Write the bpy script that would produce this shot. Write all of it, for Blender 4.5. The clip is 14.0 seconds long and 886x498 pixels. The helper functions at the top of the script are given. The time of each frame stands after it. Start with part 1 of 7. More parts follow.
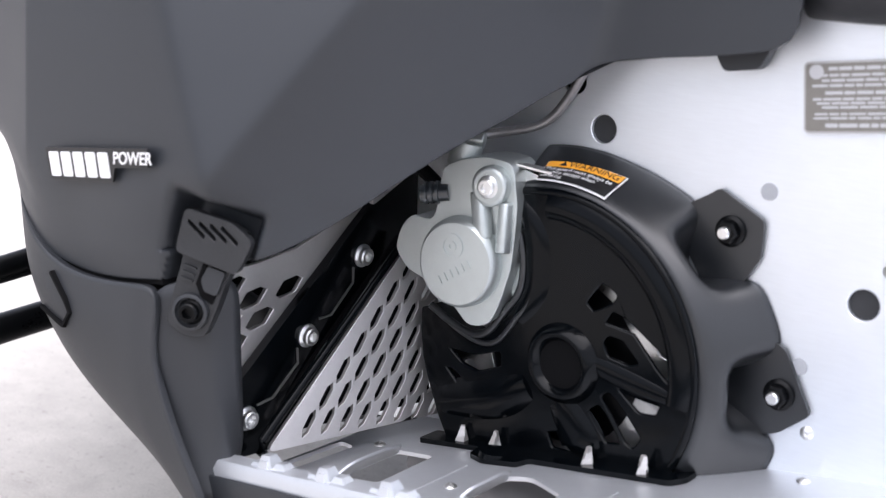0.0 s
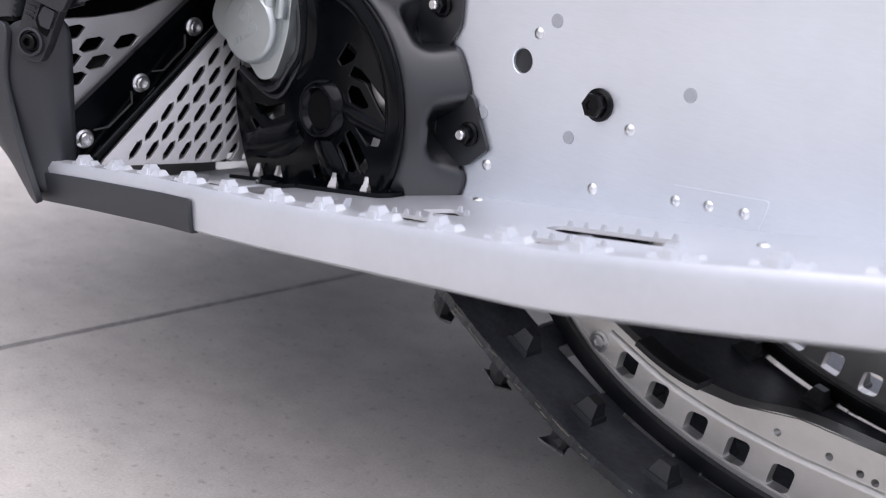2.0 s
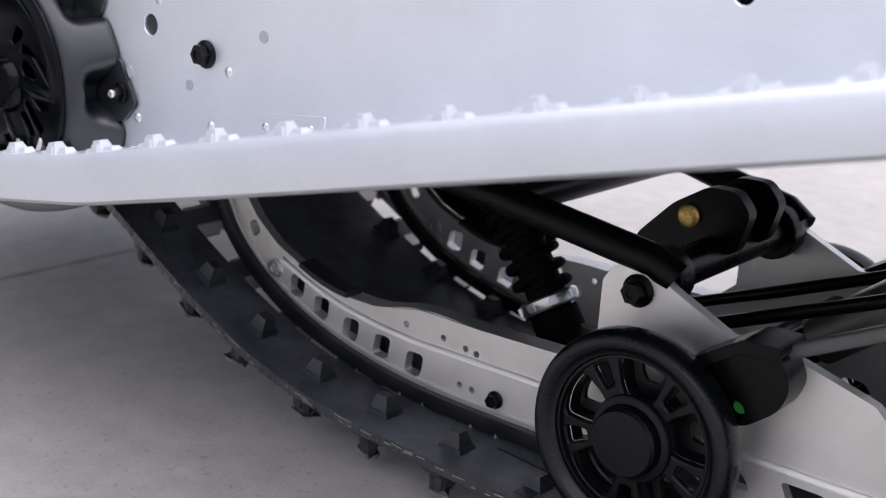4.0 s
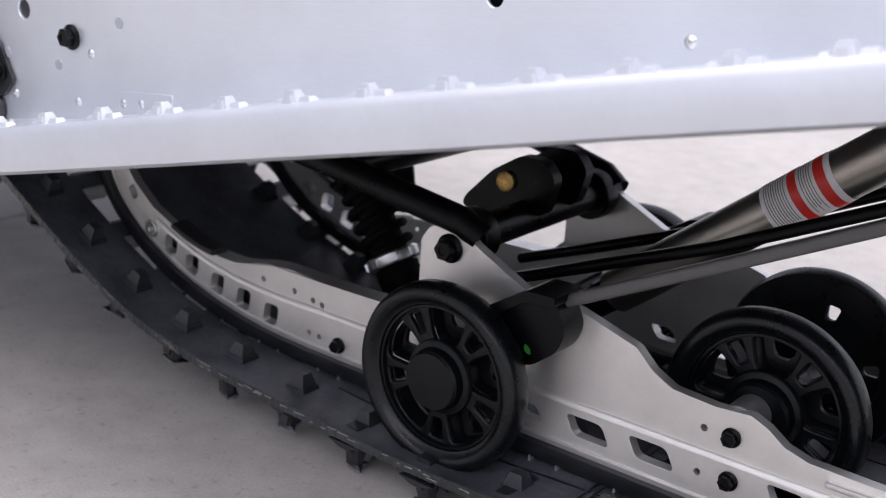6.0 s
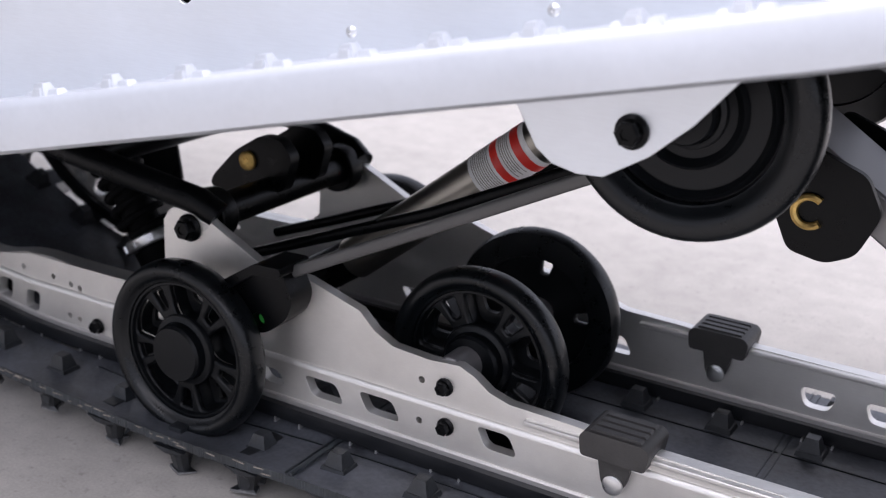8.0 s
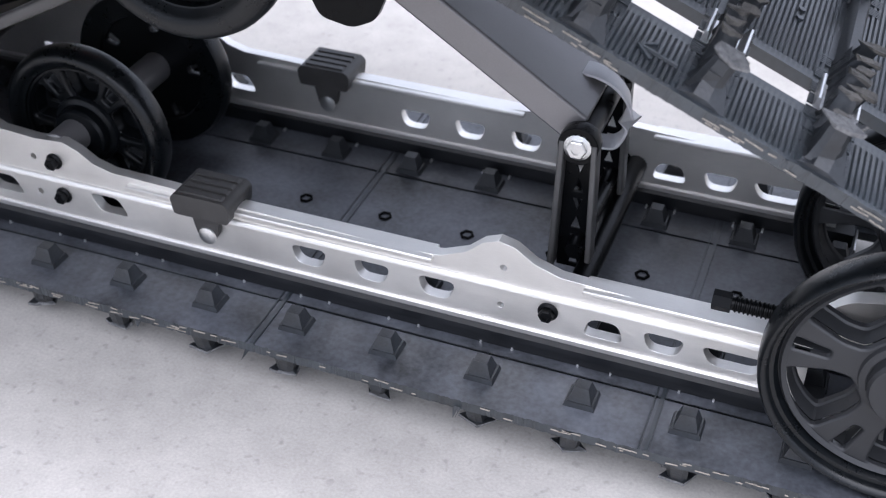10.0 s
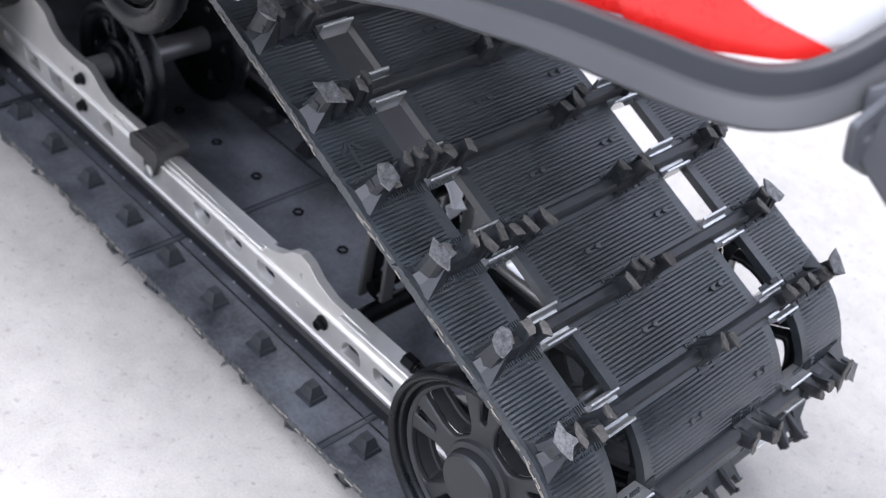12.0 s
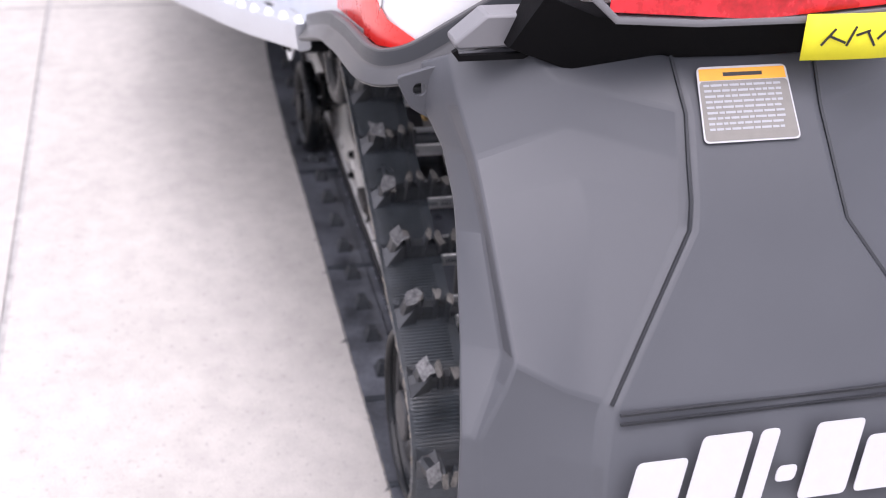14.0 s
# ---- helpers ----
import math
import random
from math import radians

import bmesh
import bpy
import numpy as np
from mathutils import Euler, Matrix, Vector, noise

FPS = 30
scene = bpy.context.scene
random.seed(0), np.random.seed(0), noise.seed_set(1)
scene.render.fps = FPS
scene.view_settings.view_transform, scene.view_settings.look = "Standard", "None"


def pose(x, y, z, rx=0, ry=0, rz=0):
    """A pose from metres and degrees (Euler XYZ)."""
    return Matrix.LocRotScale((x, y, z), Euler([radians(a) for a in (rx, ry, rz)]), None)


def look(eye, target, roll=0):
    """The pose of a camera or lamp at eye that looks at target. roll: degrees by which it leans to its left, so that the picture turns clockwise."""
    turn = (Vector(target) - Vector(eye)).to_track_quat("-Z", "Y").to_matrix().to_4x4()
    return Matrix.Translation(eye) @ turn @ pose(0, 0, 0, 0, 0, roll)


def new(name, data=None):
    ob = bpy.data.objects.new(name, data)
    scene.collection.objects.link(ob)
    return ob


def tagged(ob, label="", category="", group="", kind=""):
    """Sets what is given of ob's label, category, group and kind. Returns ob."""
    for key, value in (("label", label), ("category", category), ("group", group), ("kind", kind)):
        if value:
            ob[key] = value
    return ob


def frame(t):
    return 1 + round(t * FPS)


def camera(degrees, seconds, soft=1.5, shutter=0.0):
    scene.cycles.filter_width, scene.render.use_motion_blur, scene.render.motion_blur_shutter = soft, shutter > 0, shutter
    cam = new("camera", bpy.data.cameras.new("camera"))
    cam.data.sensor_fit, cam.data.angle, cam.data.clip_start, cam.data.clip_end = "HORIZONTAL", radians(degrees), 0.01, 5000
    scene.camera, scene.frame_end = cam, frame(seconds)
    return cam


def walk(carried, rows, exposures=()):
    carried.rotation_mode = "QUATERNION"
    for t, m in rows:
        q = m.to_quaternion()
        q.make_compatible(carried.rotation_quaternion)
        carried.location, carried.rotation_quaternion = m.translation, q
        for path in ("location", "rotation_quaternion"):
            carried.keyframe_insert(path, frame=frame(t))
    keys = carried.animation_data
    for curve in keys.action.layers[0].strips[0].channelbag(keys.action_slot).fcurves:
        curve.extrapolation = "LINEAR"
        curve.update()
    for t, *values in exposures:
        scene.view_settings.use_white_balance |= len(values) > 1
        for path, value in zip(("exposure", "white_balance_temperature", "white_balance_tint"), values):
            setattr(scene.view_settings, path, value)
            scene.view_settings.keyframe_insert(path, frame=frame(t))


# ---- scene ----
cam = camera(41.0, 14.0, soft=1.1)
cam.data.dof.use_dof, cam.data.dof.focus_distance, cam.data.dof.aperture_fstop = True, 0.78, 9.0
EXPOSURES = [(0, 1.2, 6160, 16), (0.8, 1.12, 6330, 21), (1.5, 0.85, 6250, 20), (2.5, 0.62, 6120, 18), (3.6, 0.62, 6080, 18), (7.2, 0.66, 6180, 20), (9.5, 1.08, 5830, 16), (11.0, 1.26, 5780, 15), (12.5, 1.15, 5860, 15), (13.4, 1.2, 5960, 20), (14.0, 1.05, 6200, 23)]
PATH = [
    (0, (0.005, -0.792, 0.478), (-1.197, 0.733, -0.001), 3.9),
    (0.3, (0.038, -0.796, 0.471), (-1.185, 0.713, -0.002), 4.65),
    (0.5, (0.068, -0.8, 0.465), (-1.175, 0.696, -0.003), 5.3),
    (1, (0.143, -0.807, 0.449), (-1.136, 0.656, -0.025), 6.1),
    (1.5, (0.227, -0.812, 0.438), (-1.047, 0.629, -0.111), 6.0),
    (2, (0.304, -0.807, 0.434), (-0.976, 0.606, -0.171), 7.1),
    (2.5, (0.372, -0.803, 0.417), (-0.885, 0.631, -0.186), 6.4),
    (3, (0.448, -0.78, 0.399), (-0.815, 0.661, -0.175), 3.9),
    (3.2, (0.4726, -0.7779, 0.405), (-0.7808, 0.6738, -0.1629), 3.65),
    (3.5, (0.517, -0.774, 0.416), (-0.719, 0.697, -0.141), 3.2),
    (3.7, (0.539, -0.771, 0.42), (-0.684, 0.711, -0.137), 3.0),
    (5.8, (0.683, -0.788, 0.463), (-0.481, 0.711, -0.169), 3.2),
    (6, (0.703, -0.789, 0.467), (-0.445, 0.721, -0.168), 3.3),
    (6.5, (0.741, -0.794, 0.476), (-0.35, 0.756, -0.16), 3.8),
    (7, (0.769, -0.797, 0.487), (-0.292, 0.774, -0.15), 4.1),
    (7.2, (0.782, -0.796, 0.489), (-0.266, 0.784, -0.148), 4.1),
    (9.3, (0.865, -0.753, 0.558), (0.251, 0.88, -0.42), 0.4),
    (9.5, (0.883, -0.751, 0.582), (0.318, 0.85, -0.475), 0.6),
    (10, (0.997, -0.727, 0.619), (0.425, 0.757, -0.593), 0.0),
    (10.5, (1.104, -0.778, 0.659), (0.506, 0.715, -0.531), 4.0),
    (11, (1.202, -0.825, 0.747), (0.572, 0.642, -0.457), 8.8),
    (11.5, (1.284, -0.775, 0.798), (0.55, 0.624, -0.428), 13.3),
    (12, (1.399, -0.641, 0.8), (0.398, 0.562, -0.445), 11.3),
    (12.5, (1.452, -0.499, 0.785), (0.232, 0.414, -0.51), 8.3),
    (13, (1.548, -0.447, 0.78), (0.151, 0.313, -0.433), 5.5),
    (13.5, (1.722, -0.431, 0.812), (0.181, 0.208, -0.292), 4.3),
    (13.8, (1.877, -0.419, 0.85), (0.257, 0.12, -0.191), 2.3),
    (14, (1.984, -0.379, 0.876), (0.315, 0.065, -0.133), 3.1),
]
walk(cam, [(t, look(eye, target, roll)) for t, eye, target, roll in PATH], EXPOSURES)

# ---- light ----
world = bpy.data.worlds.new("overcast_sky")
scene.world = world
world.use_nodes = True
wn = world.node_tree.nodes
sky = wn.new("ShaderNodeTexSky")
sky.sky_type = "NISHITA"
sky.sun_disc = False
sky.sun_elevation = radians(77)
sky.sun_rotation = radians(75)
sky.dust_density = 4.0
sky.air_density = 1.0
# thin cloud takes most of the blue out of the sky
veil = wn.new("ShaderNodeHueSaturation")
veil.inputs["Saturation"].default_value = 0.28
world.node_tree.links.new(sky.outputs[0], veil.inputs["Color"])
world.node_tree.links.new(veil.outputs[0], wn["Background"].inputs[0])
wn["Background"].inputs[1].default_value = 0.15
sun_data = bpy.data.lights.new("sun", "SUN")
sun_data.energy, sun_data.angle, sun_data.color = 1.5, radians(75), (1.0, 0.965, 0.93)
sun = new("sun", sun_data)
sun.matrix_world = look((0.5, -2.2, 4.8), (0.3, 0, 0))


# ---- materials ----
def material(name, col, rough=0.5, metal=0.0, var=0.12, scale=40.0, fine=400.0, bump=0.15, stretch=None, coat=0.0, spec=0.5, rvar=0.12, tone2=None, island=False):
    m = bpy.data.materials.new(name)
    m.use_nodes = True
    nt = m.node_tree
    n, l = nt.nodes, nt.links
    p = n["Principled BSDF"]
    tc = n.new("ShaderNodeTexCoord")
    src = tc.outputs["Object"]
    if stretch:
        mp = n.new("ShaderNodeMapping")
        mp.inputs["Scale"].default_value = stretch
        l.new(src, mp.inputs["Vector"])
        fsrc = mp.outputs["Vector"]
    else:
        fsrc = src
    n1 = n.new("ShaderNodeTexNoise")
    n1.inputs["Scale"].default_value = scale
    n1.inputs["Detail"].default_value = 5
    n1.inputs["Roughness"].default_value = 0.6
    l.new(src, n1.inputs["Vector"])
    n2 = n.new("ShaderNodeTexNoise")
    n2.inputs["Scale"].default_value = fine
    n2.inputs["Detail"].default_value = 3
    l.new(fsrc, n2.inputs["Vector"])
    mixf = n.new("ShaderNodeMath")
    mixf.operation = "MULTIPLY_ADD"
    l.new(n2.outputs["Fac"], mixf.inputs[0])
    mixf.inputs[1].default_value = 0.4
    l.new(n1.outputs["Fac"], mixf.inputs[2])
    ramp = n.new("ShaderNodeMapRange")
    ramp.inputs["From Min"].default_value, ramp.inputs["From Max"].default_value = 0.45, 0.95
    l.new(mixf.outputs[0], ramp.inputs["Value"])
    mix = n.new("ShaderNodeMix")
    mix.data_type = "RGBA"
    a = [max(0, c * (1 - var)) for c in col]
    b = [min(1, c * (1 + var)) for c in (tone2 or col)]
    mix.inputs["A"].default_value, mix.inputs["B"].default_value = (*a, 1), (*b, 1)
    l.new(ramp.outputs["Result"], mix.inputs["Factor"])
    out = mix.outputs["Result"]
    if island:
        info = n.new("ShaderNodeObjectInfo")
        hs = n.new("ShaderNodeHueSaturation")
        mr = n.new("ShaderNodeMapRange")
        mr.inputs["To Min"].default_value, mr.inputs["To Max"].default_value = 0.75, 1.35
        l.new(info.outputs["Random"], mr.inputs["Value"])
        l.new(mr.outputs["Result"], hs.inputs["Value"])
        l.new(out, hs.inputs["Color"])
        out = hs.outputs["Color"]
    l.new(out, p.inputs["Base Color"])
    rr = n.new("ShaderNodeMapRange")
    rr.inputs["To Min"].default_value, rr.inputs["To Max"].default_value = max(0.02, rough - rvar), min(1, rough + rvar)
    l.new(mixf.outputs[0], rr.inputs["Value"])
    l.new(rr.outputs["Result"], p.inputs["Roughness"])
    p.inputs["Metallic"].default_value = metal
    p.inputs["Coat Weight"].default_value = coat
    p.inputs["Coat Roughness"].default_value = 0.12
    p.inputs["Specular IOR Level"].default_value = spec
    if bump:
        bp = n.new("ShaderNodeBump")
        bp.inputs["Strength"].default_value = bump
        bp.inputs["Distance"].default_value = 0.0006
        l.new(n2.outputs["Fac"], bp.inputs["Height"])
        l.new(bp.outputs["Normal"], p.inputs["Normal"])
    return m


M_ALU = material("tunnel_aluminium", (0.79, 0.82, 0.855), 0.42, 0.9, 0.05, 9, 90, 0.03, (1, 6, 12), rvar=0.08)
M_BOARD = material("board_aluminium", (0.62, 0.64, 0.67), 0.44, 0.8, 0.05, 14, 220, 0.06, rvar=0.08)
M_RAIL = material("brushed_rail", (0.86, 0.84, 0.80), 0.30, 0.85, 0.14, 9, 110, 0.3, (1.2, 40, 60), rvar=0.16)
M_PLATE = material("brushed_plate", (0.66, 0.64, 0.62), 0.36, 0.75, 0.08, 18, 160, 0.12, (60, 3, 3), rvar=0.1)
M_PERF = material("satin_panel", (0.62, 0.60, 0.59), 0.36, 0.9, 0.06, 20, 500, 0.05)
M_STEEL = material("zinc_steel", (0.75, 0.75, 0.74), 0.28, 1.0, 0.08, 120, 900, 0.05)
M_CLIP = material("zinc_clip", (0.80, 0.80, 0.80), 0.28, 0.85, 0.10, 120, 900, 0.05)
M_CAST = material("cast_caliper", (0.52, 0.555, 0.545), 0.38, 0.85, 0.06, 60, 1500, 0.25)
M_BLACK = material("gloss_black_plastic", (0.0012, 0.0018, 0.0026), 0.15, 0.0, 0.25, 40, 700, 0.05, rvar=0.05, spec=0.15)
# lighter copy of the guard's black plastic, with the rim's sheen put in
M_RIM = material("satin_black_moulding", (0.006, 0.0072, 0.0090), 0.34, 0.0, 0.3, 30, 900, 0.06, rvar=0.05, spec=0.75)
M_BUMPER = material("dark_bumper_plastic", (0.060, 0.060, 0.063), 0.34, 0.0, 0.08, 20, 2200, 0.1, rvar=0.05)
M_PAINT = material("black_paint", (0.0022, 0.0025, 0.003), 0.26, 0.0, 0.25, 60, 800, 0.08, spec=0.15)
M_COWL = material("dark_grey_plastic", (0.0235, 0.0265, 0.0315), 0.40, 0.0, 0.06, 12, 2600, 0.16, rvar=0.05)
M_COWL2 = material("charcoal_plastic", (0.0205, 0.0225, 0.0262), 0.46, 0.0, 0.10, 20, 2600, 0.22, rvar=0.05)
M_FLAP = material("grey_moulded_plastic", (0.060, 0.063, 0.071), 0.46, 0.0, 0.06, 10, 2600, 0.12, rvar=0.05)
M_RUBBER = material("black_rubber", (0.0095, 0.0130, 0.0160), 0.33, 0.0, 0.25, 35, 300, 0.3, tone2=(0.025, 0.032, 0.039), spec=1.0)
M_LUG = material("lug_rubber", (0.009, 0.0105, 0.0125), 0.38, 0.0, 0.3, 90, 500, 0.4, tone2=(0.021, 0.024, 0.028), island=True, spec=0.7)
M_CUT = material("cut_rubber_tip", (0.085, 0.085, 0.09), 0.5, 0.0, 0.45, 260, 900, 0.6, tone2=(0.19, 0.19, 0.19), island=True)
M_BELTIN = material("belt_inside", (0.009, 0.011, 0.014), 0.36, 0.0, 0.5, 16, 260, 0.3, tone2=(0.080, 0.086, 0.100), spec=0.8)
M_TIP = material("torn_rubber", (0.055, 0.054, 0.053), 0.6, 0.0, 0.35, 200, 700, 0.5, tone2=(0.12, 0.112, 0.10), island=True)
M_FRAY = material("frayed_cord", (0.30, 0.27, 0.23), 0.8, 0.0, 0.3, 300, 900, 0.3)
M_TYRE = material("wheel_rubber", (0.003, 0.004, 0.005), 0.25, 0.0, 0.3, 60, 600, 0.12, spec=0.35)
M_WHEEL = material("wheel_plastic", (0.0032, 0.004, 0.005), 0.30, 0.0, 0.2, 50, 1200, 0.12, spec=0.25)
M_REARWHEEL = material("rear_wheel_plastic", (0.022, 0.023, 0.025), 0.42, 0.0, 0.12, 40, 1200, 0.12)
M_SLIDER = material("slider_plastic", (0.007, 0.008, 0.010), 0.32, 0.0, 0.2, 40, 300, 0.1, spec=0.5)
M_GREYPAINT = material("grey_painted_steel", (0.10, 0.098, 0.096), 0.38, 0.2, 0.12, 30, 900, 0.08)
M_ARM = material("satin_arm_steel", (0.24, 0.232, 0.235), 0.36, 0.55, 0.10, 14, 700, 0.03, spec=0.7)
M_BUFFER = material("buffer_rubber", (0.040, 0.038, 0.036), 0.46, 0.0, 0.25, 60, 700, 0.4)
M_STOP = material("stop_rubber", (0.017, 0.018, 0.020), 0.5, 0.0, 0.25, 60, 700, 0.4)
M_CORNER = material("mid_grey_plastic", (0.16, 0.16, 0.168), 0.42, 0.0, 0.05, 20, 1500, 0.08)
M_PLUG = material("grey_plug", (0.34, 0.35, 0.37), 0.5, 0.0, 0.06, 80, 900, 0.05)
M_SHOCK = material("champagne_anodised", (0.36, 0.34, 0.30), 0.3, 1.0, 0.06, 30, 700, 0.03)
M_SILVERPLASTIC = material("silver_strap", (0.62, 0.62, 0.64), 0.4, 0.1, 0.08, 80, 900, 0.05)
M_WHITE = material("white_print", (0.80, 0.80, 0.80), 0.45, 0.0, 0.03, 100, 900, 0.0)
M_PALE = material("pale_print", (0.47, 0.47, 0.48), 0.45, 0.0, 0.04, 100, 900, 0.0)
M_ORANGE = material("orange_print", (0.80, 0.36, 0.03), 0.45, 0.0, 0.04, 100, 900, 0.0)
M_INK = material("black_print", (0.012, 0.012, 0.013), 0.35, 0.0, 0.2, 100, 900, 0.0)
M_PLAQUE = material("grey_plaque", (0.20, 0.19, 0.17), 0.4, 0.2, 0.08, 100, 900, 0.0)
M_LABELGREY = material("silver_label", (0.45, 0.445, 0.445), 0.4, 0.3, 0.05, 100, 900, 0.0)
M_RED = material("red_print", (0.62, 0.03, 0.02), 0.35, 0.0, 0.06, 60, 900, 0.0)
M_DECALRED = material("red_decal", (0.75, 0.02, 0.015), 0.25, 0.0, 0.05, 60, 900, 0.0, coat=0.4)
M_LENS = material("red_lens", (0.50, 0.006, 0.008), 0.22, 0.0, 0.35, 45, 200, 0.3, coat=0.1, tone2=(0.62, 0.02, 0.03))
M_YELLOW = material("yellow_paper", (0.80, 0.74, 0.02), 0.6, 0.0, 0.04, 60, 900, 0.05)
M_GOLD = material("yellow_chromate", (0.62, 0.42, 0.14), 0.35, 0.9, 0.25, 300, 900, 0.1)
M_GREEN = material("green_plastic", (0.05, 0.40, 0.06), 0.4)
M_SEAT = material("seat_vinyl", (0.016, 0.016, 0.018), 0.5, 0.0, 0.2, 80, 1500, 0.4)
# near-black: shade of gaps and holes as colour, also matt black parts
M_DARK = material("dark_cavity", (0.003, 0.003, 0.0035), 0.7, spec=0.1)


def concrete():
    m = bpy.data.materials.new("brushed_concrete")
    m.use_nodes = True
    nt = m.node_tree
    n, l = nt.nodes, nt.links
    p = n["Principled BSDF"]
    tc = n.new("ShaderNodeTexCoord")

    def noise_node(scale, detail, rough=0.6):
        t = n.new("ShaderNodeTexNoise")
        t.inputs["Scale"].default_value, t.inputs["Detail"].default_value, t.inputs["Roughness"].default_value = scale, detail, rough
        l.new(tc.outputs["Object"], t.inputs["Vector"])
        return t.outputs["Fac"]

    def ramp(fac, a, b, lo, hi):
        r = n.new("ShaderNodeMapRange")
        r.inputs["From Min"].default_value, r.inputs["From Max"].default_value = a, b
        r.inputs["To Min"].default_value, r.inputs["To Max"].default_value = lo, hi
        l.new(fac, r.inputs["Value"])
        return r.outputs["Result"]

    def mul(a, b):
        x = n.new("ShaderNodeMath")
        x.operation = "MULTIPLY"
        l.new(a, x.inputs[0]), l.new(b, x.inputs[1])
        return x.outputs[0]

    big = ramp(noise_node(3.0, 6), 0.3, 0.7, 0.88, 1.06)
    mid = ramp(noise_node(28, 5), 0.35, 0.7, 0.90, 1.06)
    fine = ramp(noise_node(420, 3), 0.3, 0.7, 0.90, 1.08)
    spots = ramp(noise_node(130, 2, 0.4), 0.62, 0.74, 1.0, 0.80)
    v = n.new("ShaderNodeTexVoronoi")
    v.inputs["Scale"].default_value = 26
    l.new(tc.outputs["Object"], v.inputs["Vector"])
    pits = ramp(v.outputs["Distance"], 0.02, 0.07, 0.76, 1.0)
    total = mul(mul(mul(big, mid), mul(fine, spots)), pits)
    mix = n.new("ShaderNodeMix")
    mix.data_type, mix.blend_type = "RGBA", "MULTIPLY"
    mix.inputs["Factor"].default_value = 1.0
    mix.inputs["A"].default_value = (0.425, 0.404, 0.374, 1)
    l.new(total, mix.inputs["B"])
    l.new(mix.outputs["Result"], p.inputs["Base Color"])
    p.inputs["Roughness"].default_value = 0.85
    bp = n.new("ShaderNodeBump")
    bp.inputs["Strength"].default_value, bp.inputs["Distance"].default_value = 0.35, 0.0012
    l.new(mul(fine, mid), bp.inputs["Height"])
    l.new(bp.outputs["Normal"], p.inputs["Normal"])
    return m


M_CONCRETE = concrete()
M_JOINT = material("joint_dirt", (0.325, 0.318, 0.305), 0.9, 0.0, 0.3, 40, 500, 0.4)


# ---- mesh helpers ----
from mathutils import geometry

def finish(name, bm, mat, parent=None, label="", bevel=0.0, smooth=35, m=None, segs=2):
    bmesh.ops.recalc_face_normals(bm, faces=bm.faces)
    me = bpy.data.meshes.new(name)
    bm.to_mesh(me)
    bm.free()
    mats = mat if isinstance(mat, (list, tuple)) else [mat]
    for one in mats:
        me.materials.append(one)
    me.shade_smooth()
    me.set_sharp_from_angle(angle=radians(smooth))
    ob = new(name, me)
    if m is not None:
        ob.matrix_basis = m
    if parent is not None:
        ob.parent = parent
    if label:
        ob["label"] = label
    if bevel:
        bv = ob.modifiers.new("edge", "BEVEL")
        bv.width, bv.segments, bv.limit_method, bv.angle_limit = bevel, segs, "ANGLE", radians(40)
        bv.use_clamp_overlap = True
        bv.harden_normals = False
    return ob


def part(name, bm, mat, parent, label="", bevel=0.0, smooth=35, m=None, segs=2):
    return finish(name, bm, mat, parent, label, bevel, smooth, m, segs)


def shared(name, me, parent, m, label=""):
    ob = new(name, me)
    ob.parent = parent
    ob.matrix_basis = m
    if label:
        ob["label"] = label
    return ob


def mesh_of(bm, name, mat, smooth=35):
    bmesh.ops.recalc_face_normals(bm, faces=bm.faces)
    me = bpy.data.meshes.new(name)
    bm.to_mesh(me)
    bm.free()
    for one in mat if isinstance(mat, (list, tuple)) else [mat]:
        me.materials.append(one)
    me.shade_smooth()
    me.set_sharp_from_angle(angle=radians(smooth))
    return me


def box(bm, lo, hi, m=None, taper=1.0):
    vs = []
    cx, cy = (lo[0] + hi[0]) / 2, (lo[1] + hi[1]) / 2
    for z, k in ((lo[2], 1.0), (hi[2], taper)):
        for x, y in ((lo[0], lo[1]), (hi[0], lo[1]), (hi[0], hi[1]), (lo[0], hi[1])):
            v = Vector((cx + (x - cx) * k, cy + (y - cy) * k, z))
            vs.append(bm.verts.new(m @ v if m is not None else v))
    for f in ((3, 2, 1, 0), (4, 5, 6, 7), (0, 1, 5, 4), (1, 2, 6, 5), (2, 3, 7, 6), (3, 0, 4, 7)):
        bm.faces.new([vs[i] for i in f])
    return vs


def in_loop(p, loop):
    inside = False
    for (x0, y0), (x1, y1) in zip(loop, loop[1:] + loop[:1]):
        if (y0 > p[1]) != (y1 > p[1]) and p[0] < (x1 - x0) * (p[1] - y0) / (y1 - y0) + x0:
            inside = not inside
    return inside


